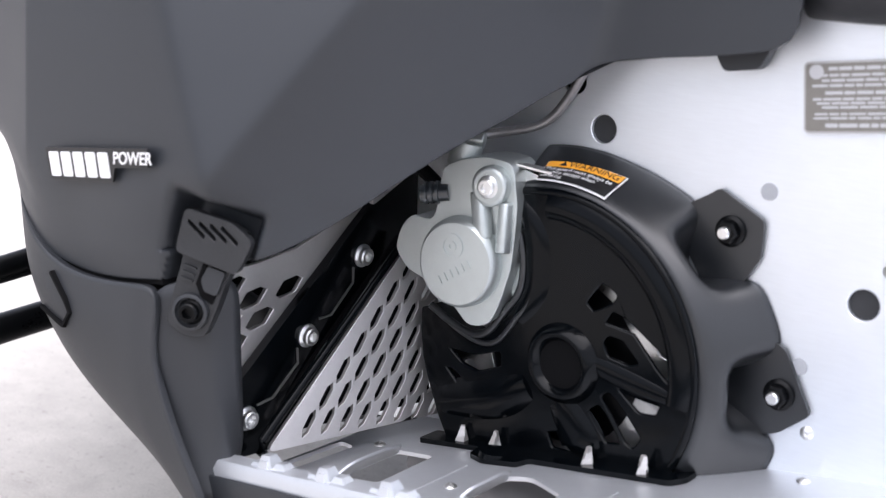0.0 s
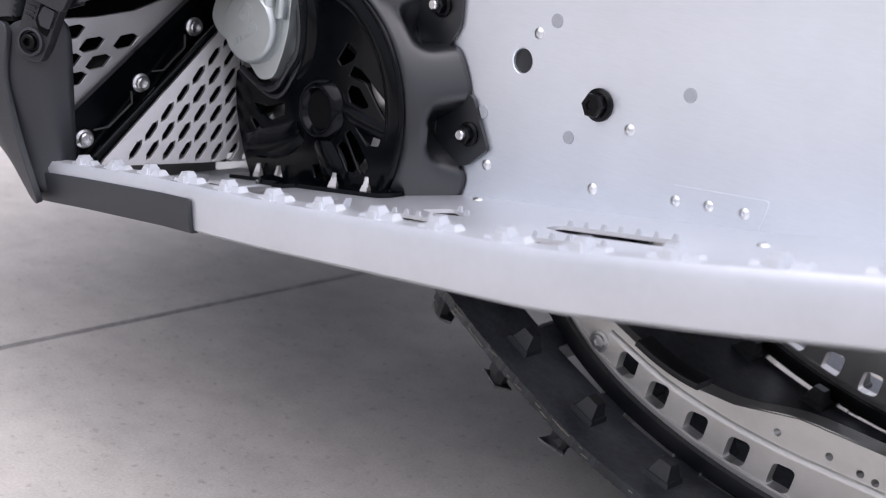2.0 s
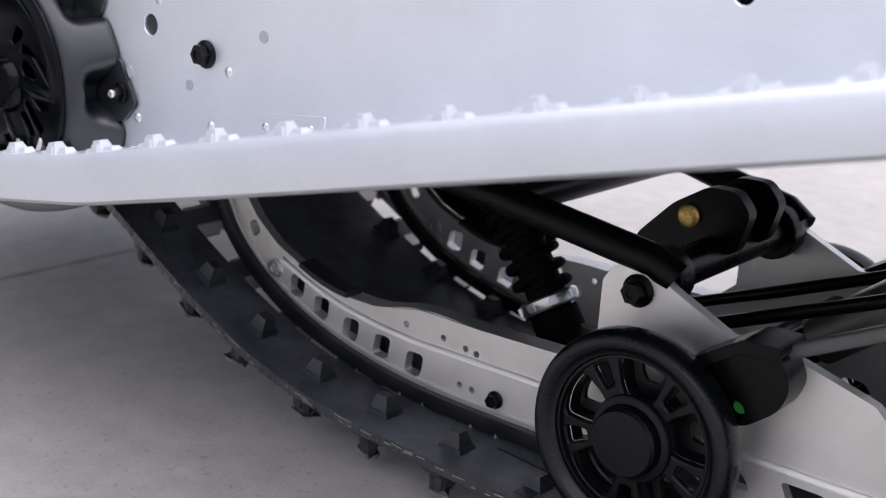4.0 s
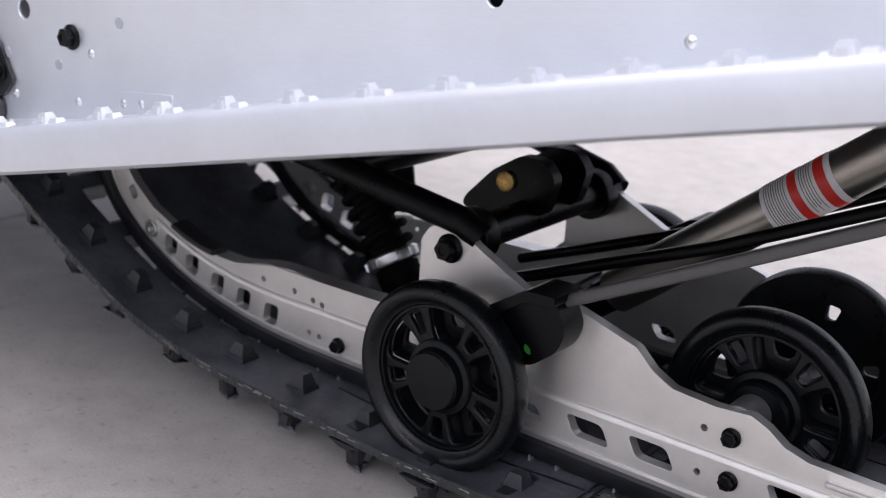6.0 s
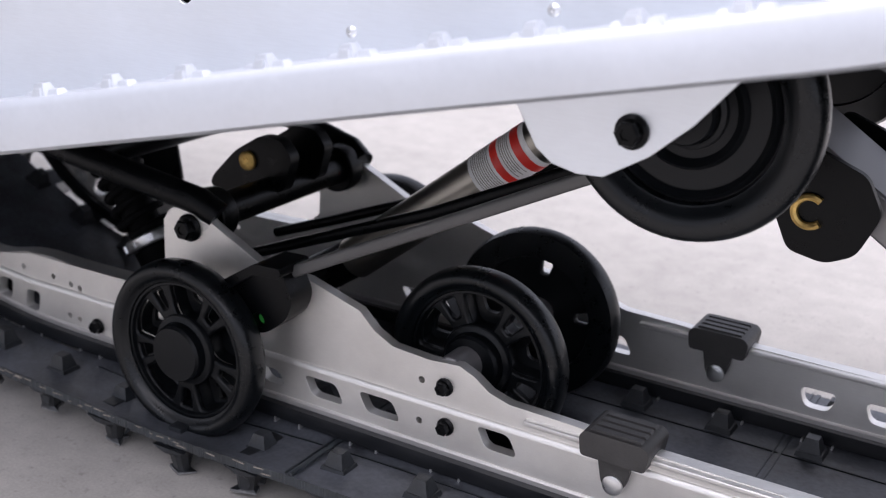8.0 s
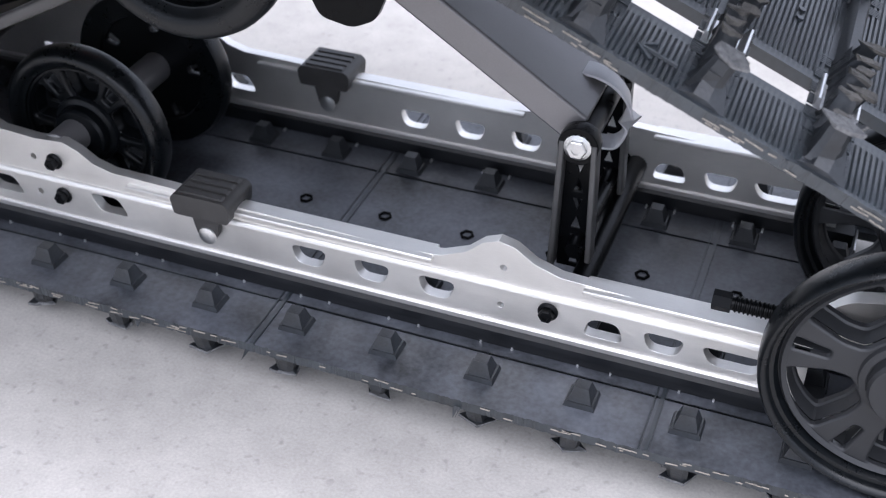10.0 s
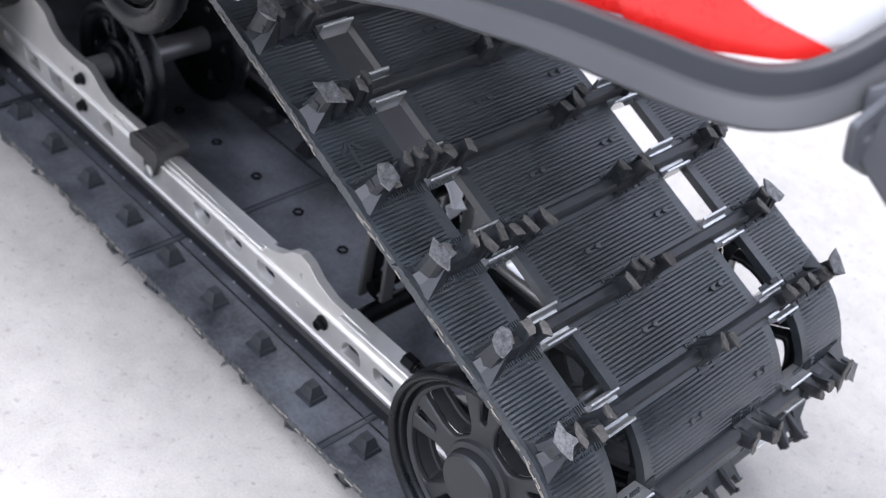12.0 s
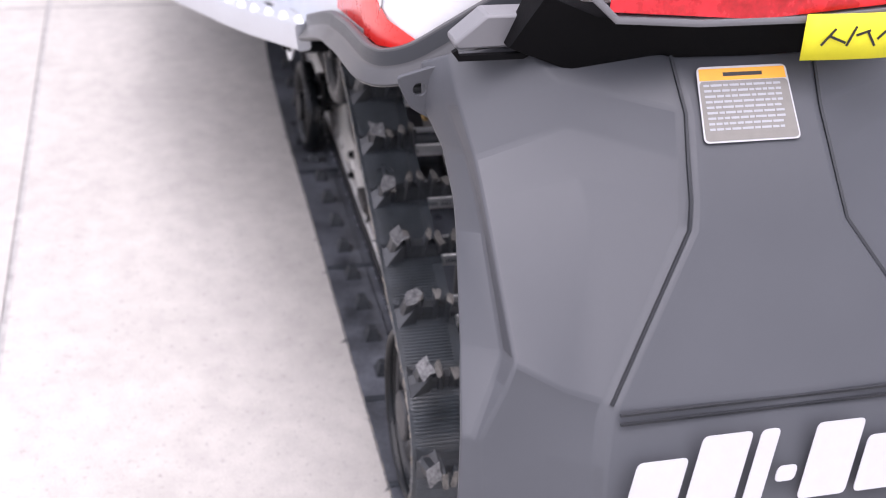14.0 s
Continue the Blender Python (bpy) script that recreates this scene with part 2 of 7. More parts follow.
def extrude2d(bm, outline, holes, m, t, mat_index=0):
    """A flat plate with holes: outline and holes in (u, v), thickness t along w, placed by m."""
    loops = [list(outline)] + [list(h) for h in holes]
    pts, edges, start = [], [], 0
    for lp in loops:
        k = len(lp)
        pts += [Vector((p[0], p[1])) for p in lp]
        edges += [(start + i, start + (i + 1) % k) for i in range(k)]
        start += k
    vv, ee, ff, *_ = geometry.delaunay_2d_cdt(pts, edges, [], 0, 1e-7)
    ff = [f for f in ff if in_loop(sum((vv[i] for i in f), Vector((0, 0))) / len(f), loops[0]) and not any(in_loop(sum((vv[i] for i in f), Vector((0, 0))) / len(f), h) for h in loops[1:])]
    rows = []
    for w in (0.0, t):
        rows.append([bm.verts.new(m @ Vector((p.x, p.y, w))) for p in vv])
    count = {}
    for f in ff:
        a = bm.faces.new([rows[1][i] for i in f])
        b = bm.faces.new([rows[0][i] for i in reversed(f)])
        a.material_index = b.material_index = mat_index
        for i, j in zip(f, list(f[1:]) + [f[0]]):
            count[(i, j)] = 1
    for (i, j) in list(count):
        if (j, i) not in count:
            q = bm.faces.new((rows[0][i], rows[0][j], rows[1][j], rows[1][i]))
            q.material_index = mat_index


def XZ(y):
    """Plate frame: u along x, v along z, thickness towards +y from the plane y."""
    return Matrix(((1, 0, 0, 0), (0, 0, 1, y), (0, 1, 0, 0), (0, 0, 0, 1)))


def frame_from(origin, u, v):
    u, v = Vector(u).normalized(), Vector(v)
    w = u.cross(v).normalized()
    v = w.cross(u)
    return Matrix(((u.x, v.x, w.x, origin[0]), (u.y, v.y, w.y, origin[1]), (u.z, v.z, w.z, origin[2]), (0, 0, 0, 1)))


def rounded(pts, r, n=4):
    """Rounds the corners of a 2D polygon."""
    out, k = [], len(pts)
    for i in range(k):
        a, b, c = (Vector(pts[(i + d) % k]) for d in (-1, 0, 1))
        e, f = (a - b), (c - b)
        d = min(r, e.length * 0.45, f.length * 0.45)
        p, q = b + e.normalized() * d, b + f.normalized() * d
        for s in range(n + 1):
            t = s / n
            out.append(tuple((1 - t) ** 2 * p + 2 * t * (1 - t) * b + t * t * q))
    return out


def circle2(cx, cz, r, n=16, a0=0.0):
    return [(cx + r * math.cos(a0 + 2 * math.pi * i / n), cz + r * math.sin(a0 + 2 * math.pi * i / n)) for i in range(n)]


def smooth_path(pts, n=8, closed=False):
    pts = [Vector(p) for p in pts]
    out, k = [], len(pts)
    for i in range(k if closed else k - 1):
        p = [pts[(i + d) % k] if closed else pts[min(max(i + d, 0), k - 1)] for d in (-1, 0, 1, 2)]
        for s in range(n):
            t = s / n
            out.append(0.5 * (2 * p[1] + (p[2] - p[0]) * t + (2 * p[0] - 5 * p[1] + 4 * p[2] - p[3]) * t * t + (3 * p[1] - p[0] - 3 * p[2] + p[3]) * t ** 3))
    if not closed:
        out.append(pts[-1])
    return out


def sweep(bm, pts, section, up=(0, 0, 1), caps=True, scale=None):
    """Sweeps a 2D section (side, up) along the points."""
    pts = [Vector(p) for p in pts]
    rings = []
    for i, p in enumerate(pts):
        d = (pts[min(i + 1, len(pts) - 1)] - pts[max(i - 1, 0)]).normalized()
        side = d.cross(Vector(up))
        if side.length < 1e-4:
            side = d.cross(Vector((0, 1, 0)))
        side.normalize()
        top = side.cross(d)
        k = scale[i] if scale else 1.0
        rings.append([bm.verts.new(p + side * (a * k) + top * (b * k)) for a, b in section])
    n = len(section)
    for r0, r1 in zip(rings, rings[1:]):
        for j in range(n):
            bm.faces.new((r0[j], r0[(j + 1) % n], r1[(j + 1) % n], r1[j]))
    if caps:
        bm.faces.new(list(reversed(rings[0])))
        bm.faces.new(rings[-1])


def ring_section(r, n=12):
    return [(r * math.cos(2 * math.pi * i / n), r * math.sin(2 * math.pi * i / n)) for i in range(n)]


def tube(bm, pts, r, n=12, up=(0, 0, 1)):
    sweep(bm, pts, ring_section(r, n), up)


def lathe(bm, prof, m=None, n=40, closed=False):
    """Turns a profile of (radius, height) about the local z axis."""
    m = m if m is not None else Matrix()
    rings = []
    for r, h in prof:
        if r < 1e-6:
            rings.append([bm.verts.new(m @ Vector((0, 0, h)))] * n)
        else:
            rings.append([bm.verts.new(m @ Vector((r * math.cos(2 * math.pi * i / n), r * math.sin(2 * math.pi * i / n), h))) for i in range(n)])
    pairs = list(zip(rings, rings[1:]))
    if closed:
        pairs.append((rings[-1], rings[0]))
    for a, b in pairs:
        for i in range(n):
            j = (i + 1) % n
            f = []
            for v in (a[i], a[j], b[j], b[i]):
                if v not in f:
                    f.append(v)
            if len(f) > 2:
                bm.faces.new(f)


def grid(bm, rows):
    vs = [[bm.verts.new(p) for p in row] for row in rows]
    for a, b in zip(vs, vs[1:]):
        for i in range(len(a) - 1):
            bm.faces.new((a[i], a[i + 1], b[i + 1], b[i]))
    return vs


OUT = Matrix(((1, 0, 0, 0), (0, 0, -1, 0), (0, 1, 0, 0), (0, 0, 0, 1)))  # local z points to -y


def at(x, y, z, turn=OUT):
    return Matrix.Translation((x, y, z)) @ turn


def hex_bolt(r=0.007, h=0.006, flange=True, mat=None, socket=False):
    bm = bmesh.new()
    if flange:
        lathe(bm, [(0, 0), (r * 1.32, 0), (r * 1.32, h * 0.18), (r * 1.05, h * 0.34), (0, h * 0.34)], n=24)
    if socket:
        lathe(bm, [(r, h * 0.2), (r, h * 0.85), (r * 0.85, h), (r * 0.55, h), (r * 0.5, h * 0.45), (0, h * 0.45)], n=18)
    else:
        lathe(bm, [(r, h * 0.2), (r, h * 0.88), (r * 0.86, h), (r * 0.45, h), (r * 0.42, h * 0.9), (0, h * 0.9)], n=6)
    return mesh_of(bm, "bolt", mat, 25)


def rivet_mesh(r, mat):
    bm = bmesh.new()
    lathe(bm, [(0, 0), (r * 1.5, 0), (r * 1.45, r * 0.25), (r, r * 0.6), (r * 0.5, r * 0.75), (r * 0.42, r * 0.3), (0, r * 0.3)], n=18)
    return mesh_of(bm, "rivet", mat, 40)


BOLT_BLACK = hex_bolt(0.0075, 0.009, True, M_PAINT)
BOLT_BIG = hex_bolt(0.0105, 0.012, True, M_PAINT)
BOLT_STEEL = hex_bolt(0.006, 0.006, True, M_STEEL)
BOLT_SOCKET = hex_bolt(0.0062, 0.006, True, M_STEEL, True)
BOLT_SOCKET_BLACK = hex_bolt(0.0062, 0.006, True, M_PAINT, True)
BOLT_RAIL = hex_bolt(0.0052, 0.0075, True, M_PAINT)
RIVET = rivet_mesh(0.0025, M_STEEL)


def lettering(text, size, m, mat, parent, name="lettering", align="LEFT", bold=0.0, shear=0.0):
    cu = bpy.data.curves.new(name, "FONT")
    cu.body, cu.size, cu.extrude, cu.align_x, cu.offset, cu.shear = text, size, 0.00015, align, bold, shear
    tmp = bpy.data.objects.new(name, cu)
    me = bpy.data.meshes.new_from_object(tmp)
    bpy.data.objects.remove(tmp)
    me.materials.clear()
    me.materials.append(mat)
    return shared(name, me, parent, m)


def bars(parent, m, rows, mat, name="print_bar", t=0.0003):
    """Unreadable print: flat bars given as (u0, v0, u1, v1), joined into one mesh."""
    bm = bmesh.new()
    for u0, v0, u1, v1 in rows:
        box(bm, (u0, v0, 0), (u1, v1, t))
    return part(name, bm, mat, parent, m=m)


# ---- ground ----
def ground():
    bm = bmesh.new()

    def ticks(c):
        return [(-400, 0), (-8, 0), (c - 0.0046, 0), (c - 0.0030, -0.003), (c + 0.0030, -0.003), (c + 0.0046, 0), (8, 0), (400, 0)]

    xs, ys = ticks(-0.594), ticks(-0.597)
    vs = [[bm.verts.new((x, y, min(a, b))) for x, a in xs] for y, b in ys]
    for j in range(len(ys) - 1):
        for i in range(len(xs) - 1):
            f = bm.faces.new((vs[j][i], vs[j][i + 1], vs[j + 1][i + 1], vs[j + 1][i]))
            f.material_index = 1 if i in (2, 3, 4) or j in (2, 3, 4) else 0
    ob = finish("ground", bm, [M_CONCRETE, M_JOINT])
    tagged(ob, "pale grey concrete slabs with narrow saw-cut joints", "pavement", kind="structure")


ground()



sled = new("snowmobile")
sled.empty_display_size = 0.1
tagged(sled, "dark grey snowmobile with bare aluminium tunnel and black rubber track", "snowmobile")


# ---- tunnel and running board ----
def deck_z(x):
    return 0.226 + 0.18 * (x + 0.2) if x < 0.02 else 0.2656 + 0.227 * (x - 0.02)


def edge_y(x):
    """Outer edge of the running board in plan."""
    table = ((-0.47, -0.394), (-0.25, -0.402), (0.0, -0.407), (0.08, -0.402), (0.4, -0.348), (0.6, -0.306), (0.88, -0.236))
    for (x0, y0), (x1, y1) in zip(table, table[1:]):
        if x <= x1:
            return y0 + (y1 - y0) * (x - x0) / (x1 - x0)
    return table[-1][1]


def tunnel():
    low = [(x, deck_z(x) - 0.002) for x in (-0.5, -0.35, -0.2, 0.02, 0.25, 0.52)]
    flange = [(0.532, 0.355), (0.545, 0.333), (0.556, 0.325), (0.57, 0.322), (0.586, 0.323), (0.61, 0.338), (0.632, 0.358), (0.66, 0.392)]
    rear = [(0.70, 0.418), (0.88, 0.468), (1.00, 0.520), (1.10, 0.545), (1.165, 0.562), (1.18, 0.60), (1.17, 0.64)]
    top = [(0.9, 0.62), (0.3, 0.60), (-0.05, 0.56), (-0.5, 0.52)]
    holes = [circle2(x, z, r, 18) for x, z, r in (
        (-0.3595, 0.414, 0.0072), (-0.338, 0.390, 0.0080), (-0.1805, 0.3245, 0.0080), (0.297, 0.3885, 0.0058))]
    bm = bmesh.new()
    extrude2d(bm, low + flange + rear + top, holes, XZ(-0.219), 0.003)
    ob = part("tunnel", bm, M_ALU, sled, "bare aluminium tunnel side with rivets and holes", 0.0006)
    bm = bmesh.new()
    extrude2d(bm, low + flange + rear + top, holes, XZ(0.216), 0.003)
    part("tunnel_far_side", bm, M_ALU, sled)
    bm = bmesh.new()
    grid(bm, [[(x, y, z) for x, z in ((-0.5, 0.50), (-0.05, 0.54), (0.3, 0.58), (0.9, 0.60), (1.2, 0.63))] for y in (-0.217, 0, 0.217)])
    part("tunnel_roof", bm, M_ALU, sled)
    # two rubber plugs, and two near-black discs as shade inside open holes
    for x, z, y, mat in ((-0.3595, 0.414, -0.211, M_DARK), (-0.338, 0.390, -0.2155, M_STOP), (-0.1805, 0.3245, -0.2155, M_STOP), (0.297, 0.3885, -0.211, M_DARK)):
        bm = bmesh.new()
        lathe(bm, [(0, 0), (0.012, 0), (0.012, 0.001), (0, 0.001)], at(x, y, z), 16)
        part("hole_backing", bm, mat, ob)
    for x, z, r in ((-0.2365, 0.372, 0.0046), (-0.157, 0.354, 0.0045), (-0.208, 0.285, 0.0046), (-0.135, 0.285, 0.0042), (-0.054, 0.329, 0.0044)):
        bm = bmesh.new()
        lathe(bm, [(0, 0), (r, 0), (r * 0.96, 0.0008), (0, 0.0008)], at(x, -0.219, z), 20)
        part("plug", bm, M_PLUG, ob, "flat grey hole plug")
    for x, z in ((-0.170, 0.344), (-0.091, 0.300), (-0.199, 0.251), (-0.111, 0.258), (-0.051, 0.267), (-0.029, 0.270), (-0.006, 0.272), (0.424, 0.380), (0.551, 0.4065)):
        shared("rivet", RIVET, ob, at(x, -0.219, z))
    shared("bolt", BOLT_BIG, ob, at(-0.1155, -0.219, 0.310) @ Matrix.Diagonal((0.74, 0.74, 0.8, 1)), "black hex flange bolt")
    # small doubler plate behind the last rivets
    bm = bmesh.new()
    extrude2d(bm, rounded([(-0.058, 0.252), (0.004, 0.262), (0.008, 0.283), (-0.056, 0.276)], 0.003), [], XZ(-0.2198), 0.0008)
    part("doubler_plate", bm, M_ALU, ob)
    # flange bolt that carries the upper idler
    shared("bolt", BOLT_BIG, ob, at(0.600, -0.219, 0.350) @ Matrix.Diagonal((0.68, 0.68, 0.8, 1)))
    return ob


tunnel_side = tunnel()


def running_board(sign=1):
    # deck with openings, in a plane sloped in two straight lengths
    holes1 = [
        [(-0.466, -0.330), (-0.464, -0.285), (-0.449, -0.290), (-0.451, -0.336)],
        [(-0.420, -0.336), (-0.420, -0.283), (-0.392, -0.283), (-0.390, -0.334)],
        [(-0.333, -0.338), (-0.333, -0.293), (-0.322, -0.289), (-0.3155, -0.2905), (-0.2907, -0.304), (-0.288, -0.336)],
        [(-0.214, -0.314), (-0.204, -0.302), (-0.160, -0.305), (-0.154, -0.320), (-0.190, -0.324)],
        [(-0.192, -0.284), (-0.177, -0.269), (-0.150, -0.286), (-0.173, -0.290)],
        [(-0.092, -0.286), (-0.090, -0.274), (-0.010, -0.272), (-0.008, -0.293), (-0.070, -0.294)],
        [(-0.082, -0.327), (-0.083, -0.314), (-0.028, -0.312), (-0.025, -0.326)],
    ]
    bm = bmesh.new()
    a = math.atan(0.18)
    m1 = frame_from((-0.47, 0, deck_z(-0.47) - 0.0005), (1, 0, 0.18), (0, 1, 0))
    k = math.cos(a)
    fx = lambda x: (x + 0.47) / k
    outline = [(fx(-0.468), -0.218), (fx(0.02), -0.218), (fx(0.02), edge_y(0.02) + 0.012), (fx(-0.1), edge_y(-0.1) + 0.012), (fx(-0.468), edge_y(-0.468) + 0.012)]
    extrude2d(bm, outline, [rounded([(fx(x), y) for x, y in h], 0.004) for h in holes1], m1, 0.0025)
    b = math.atan(0.227)
    m2 = frame_from((0.02, 0, deck_z(0.02) - 0.0005), (1, 0, 0.227), (0, 1, 0))
    gx = lambda x: (x - 0.02) / math.cos(b)
    outline = [(gx(0.02), -0.218)] + [(gx(x), -0.218) for x in (0.3, 0.7, 0.88)] + [(gx(x), edge_y(x) + 0.012) for x in (0.86, 0.6, 0.4, 0.2, 0.08, 0.02)]
    holes2 = []
    for i in range(7):
        x = 0.06 + i * 0.095
        w = -edge_y(x + 0.03) - 0.02
        holes2.append(rounded([(gx(x), -w + 0.046), (gx(x + 0.006), -w + 0.056), (gx(x + 0.060), -w + 0.060), (gx(x + 0.062), -w + 0.050)], 0.003))
    extrude2d(bm, outline, holes2, m2, 0.0025)
    deck = part("running_board", bm, M_BOARD, sled, "bare aluminium running board with toothed edge", 0.0004)
    # folded lips that stand beside two of the openings
    for x0, y0, y1 in ((-0.4205, -0.340, -0.284), (-0.3335, -0.342, -0.294)):
        bm = bmesh.new()
        rows = []
        for lean, up in ((0.0, 0.0), (0.0012, 0.0035), (0.0030, 0.0068), (0.0046, 0.0085)):
            row = []
            for i in range(13):
                k = i / 12
                rise = min(1, 4.5 * k + 0.05) * (1 - 0.35 * max(0, (k - 0.75) / 0.25))
                y = y0 + (y1 - y0) * k
                row.append((x0 + lean * rise, y, deck_z(x0) + 0.0015 + up * rise))
            rows.append(row)
        grid(bm, rows)
        lip = part("opening_lip", bm, M_BOARD, deck, smooth=60)
        so = lip.modifiers.new("thick", "SOLIDIFY")
        so.thickness = 0.0018
    # pressed creases across the deck and one small bent tab
    for x0, y0, y1 in ((-0.364, -0.350, -0.288), (-0.267, -0.350, -0.288)):
        bm = bmesh.new()
        sweep(bm, [(x0, y0, deck_z(x0) + 0.0018), (x0, y1, deck_z(x0) + 0.0018)], [(-0.0016, -0.0006), (0.0016, -0.0006), (0.0, 0.0007)])
        part("pressed_crease", bm, M_BOARD, deck, smooth=60)
    bm = bmesh.new()
    box(bm, (-0.0010, -0.0035, 0.0), (0.0010, 0.0035, 0.0085), Matrix.Translation((-0.237, -0.308, deck_z(-0.237) + 0.001)) @ Matrix.Rotation(0.35, 4, "Y"), taper=0.7)
    part("bent_tab", bm, M_BOARD, deck, bevel=0.0003)
    # turned-up saw edge along the long slots
    saw = bmesh.new()
    box(saw, (-0.0022, -0.0010, -0.001), (0.0022, 0.0010, 0.0034), taper=0.45)
    saw_me = mesh_of(saw, "grip_tooth", M_BOARD)
    for h in holes1[3:]:
        p, q = Vector(h[1]), Vector(h[2])
        count = max(2, int((q - p).length / 0.011))
        for j in range(count):
            c = p.lerp(q, (j + 0.5) / count)
            shared("grip_tooth", saw_me, deck, Matrix.Translation((c.x, c.y + 0.0012, deck_z(c.x) + 0.002)))
    for x, y in ((-0.193, -0.230), (-0.437, -0.280), (-0.350, -0.321), (0.03, -0.26)):
        shared("rivet", RIVET, deck, Matrix.Translation((x, y, deck_z(x) + 0.002)))
    # edge rail: a rolled channel
    xe = [-0.468 + i * 0.02 for i in range(68)]
    xe = [x for x in xe if x < 0.85] + [0.858]
    sec = [(-0.0065, -0.0140), (-0.0035, -0.0165), (0.004, -0.0165), (0.008, -0.014), (0.0085, 0.008), (0.006, 0.0125), (-0.004, 0.0130), (-0.0065, 0.010)]
    bm = bmesh.new()
    sweep(bm, [(x, edge_y(x) + 0.0065, edge_z(x)) for x in xe], sec)
    part("edge_rail", bm, M_BOARD, deck, smooth=50)
    # grip teeth along the rail
    tooth = bmesh.new()
    box(tooth, (-0.0058, -0.0050, -0.001), (0.0058, 0.0050, 0.0063), taper=0.52)
    box(tooth, (-0.0030, -0.0060, -0.001), (0.0030, 0.0060, 0.0040), taper=0.8)
    tooth_me = mesh_of(tooth, "tooth", M_BOARD, 20)
    foot = bmesh.new()
    box(foot, (-0.0120, -0.0042, -0.001), (-0.0050, 0.0042, 0.0020), taper=0.6)
    box(foot, (0.0050, -0.0042, -0.001), (0.0150, 0.0042, 0.0028), taper=0.6)
    foot_me = mesh_of(foot, "tooth_ridge", M_BOARD, 20)
    for i in range(30):
        x = -0.4185 + i * 0.0435
        if x > 0.86:
            break
        m = Matrix.Translation((x, edge_y(x) + 0.007, edge_z(x) + 0.0128)) @ Matrix.Rotation(-0.2, 4, "Y")
        shared("tooth", tooth_me, deck, m)
        shared("tooth_ridge", foot_me, deck, m)
    # plastic end cap on the front of the rail
    bm = bmesh.new()
    caps = [(-0.475, 0), (-0.40, 0), (-0.30, 0), (-0.278, 0), (-0.268, 0)]
    sec = [(-0.003, -0.0165), (0.009, -0.0165), (0.0105, -0.013), (0.0105, 0.0035), (0.0095, 0.0055), (0.008, 0.0035), (0.0075, -0.012), (-0.003, -0.013)]
    sweep(bm, [(x, edge_y(x) + 0.006, edge_z(x)) for x, _ in caps], sec)
    part("end_cap", bm, M_COWL2, deck, "dark grey plastic cap on the rail end", 0.001)
    return deck


def edge_z(x):
    """Middle height of the edge rail."""
    table = ((-0.468, 0.1890), (-0.331, 0.2145), (-0.2, 0.234), (0.0, 0.2675), (0.06, 0.281), (0.405, 0.3565), (0.447, 0.366), (0.55, 0.388), (0.70, 0.419), (0.86, 0.458))
    for (x0, z0), (x1, z1) in zip(table, table[1:]):
        if x <= x1:
            return z0 + (z1 - z0) * (x - x0) / (x1 - x0)
    return table[-1][1]


running_board()


# ---- track ----
PITCH, ROWS_N = 0.0726, 50
HALF = 0.180
REAR_C, REAR_R = Vector((1.073, 0.1355)), 0.0905
TOP_C, TOP_R = Vector((0.61, 0.352)), 0.075


CORD = 0.004  # depth of the cords under the inner face


def belt_path():
    """The belt's cords in (x, z): closed, counted from under the rear wheel forwards."""
    pts = [(1.075, 0.045), (0.9, 0.045), (0.7, 0.045), (0.5, 0.045), (0.3, 0.045), (0.12, 0.045), (0.03, 0.0465), (-0.05, 0.054), (-0.11, 0.0675), (-0.16, 0.087), (-0.21, 0.110), (-0.26, 0.137)]
    path = [Vector((p.x, p.y - CORD)) for p in smooth_path([(x, z, 0) for x, z in pts], 8)]
    c, r = Vector((-0.3852, 0.316)), 0.10 + CORD
    for i in range(25):
        a = radians(-118 - i * (360 - 118 - 88 - 12) / 24 * 1.0)
        path.append(c + r * Vector((math.cos(a), math.sin(a))))
    for i in range(13):
        a = radians(92 - i * 26 / 12)
        path.append(TOP_C + (TOP_R + CORD) * Vector((math.cos(a), math.sin(a))))
    for i in range(33):
        a = radians(66 - i * 156 / 32)
        path.append(REAR_C + (REAR_R + CORD) * Vector((math.cos(a), math.sin(a))))
    return path


def resample(path, n):
    d = [0.0]
    for a, b in zip(path, path[1:]):
        d.append(d[-1] + (b - a).length)
    total, out, j = d[-1], [], 0
    for i in range(n):
        s = total * i / n
        while d[j + 1] < s:
            j += 1
        k = (s - d[j]) / max(1e-9, d[j + 1] - d[j])
        out.append(path[j].lerp(path[j + 1], k))
    return out, total


PER = 28  # steps in one pitch
BELT, BELT_LEN = resample(belt_path(), ROWS_N * PER)


def belt_frame(i):
    """Point, direction and outward normal at step i (a float)."""
    n = len(BELT)
    i0 = math.floor(i)
    p = BELT[i0 % n].lerp(BELT[(i0 + 1) % n], i - i0)
    d = (BELT[(i0 + 2) % n] - BELT[(i0 - 1) % n]).normalized()
    nrm = Vector((-d.y, d.x))
    return p - nrm * CORD, d, nrm


def dip(x, y, z):
    """The outer idlers press the belt down beside the slide rail."""
    if z > 0.06:
        return 0.0
    return 0.017 * math.exp(-((x - 0.22) / 0.11) ** 2) * math.exp(-((abs(y) - 0.152) / 0.028) ** 2)


PHASE = 20.9  # steps by which the lug rows are shifted along the belt
SLACK = 2.5  # steps that the upper run lags, from its wrap round the rear wheel


def lag(i):
    """Steps by which the rows lag at step i of the belt."""
    k = (i / PER) % ROWS_N
    up = min(1.0, max(0.0, (k - 33.0) / 4.0))
    down = min(1.0, max(0.0, (ROWS_N - k) / 3.2))
    return SLACK * min(up, down)


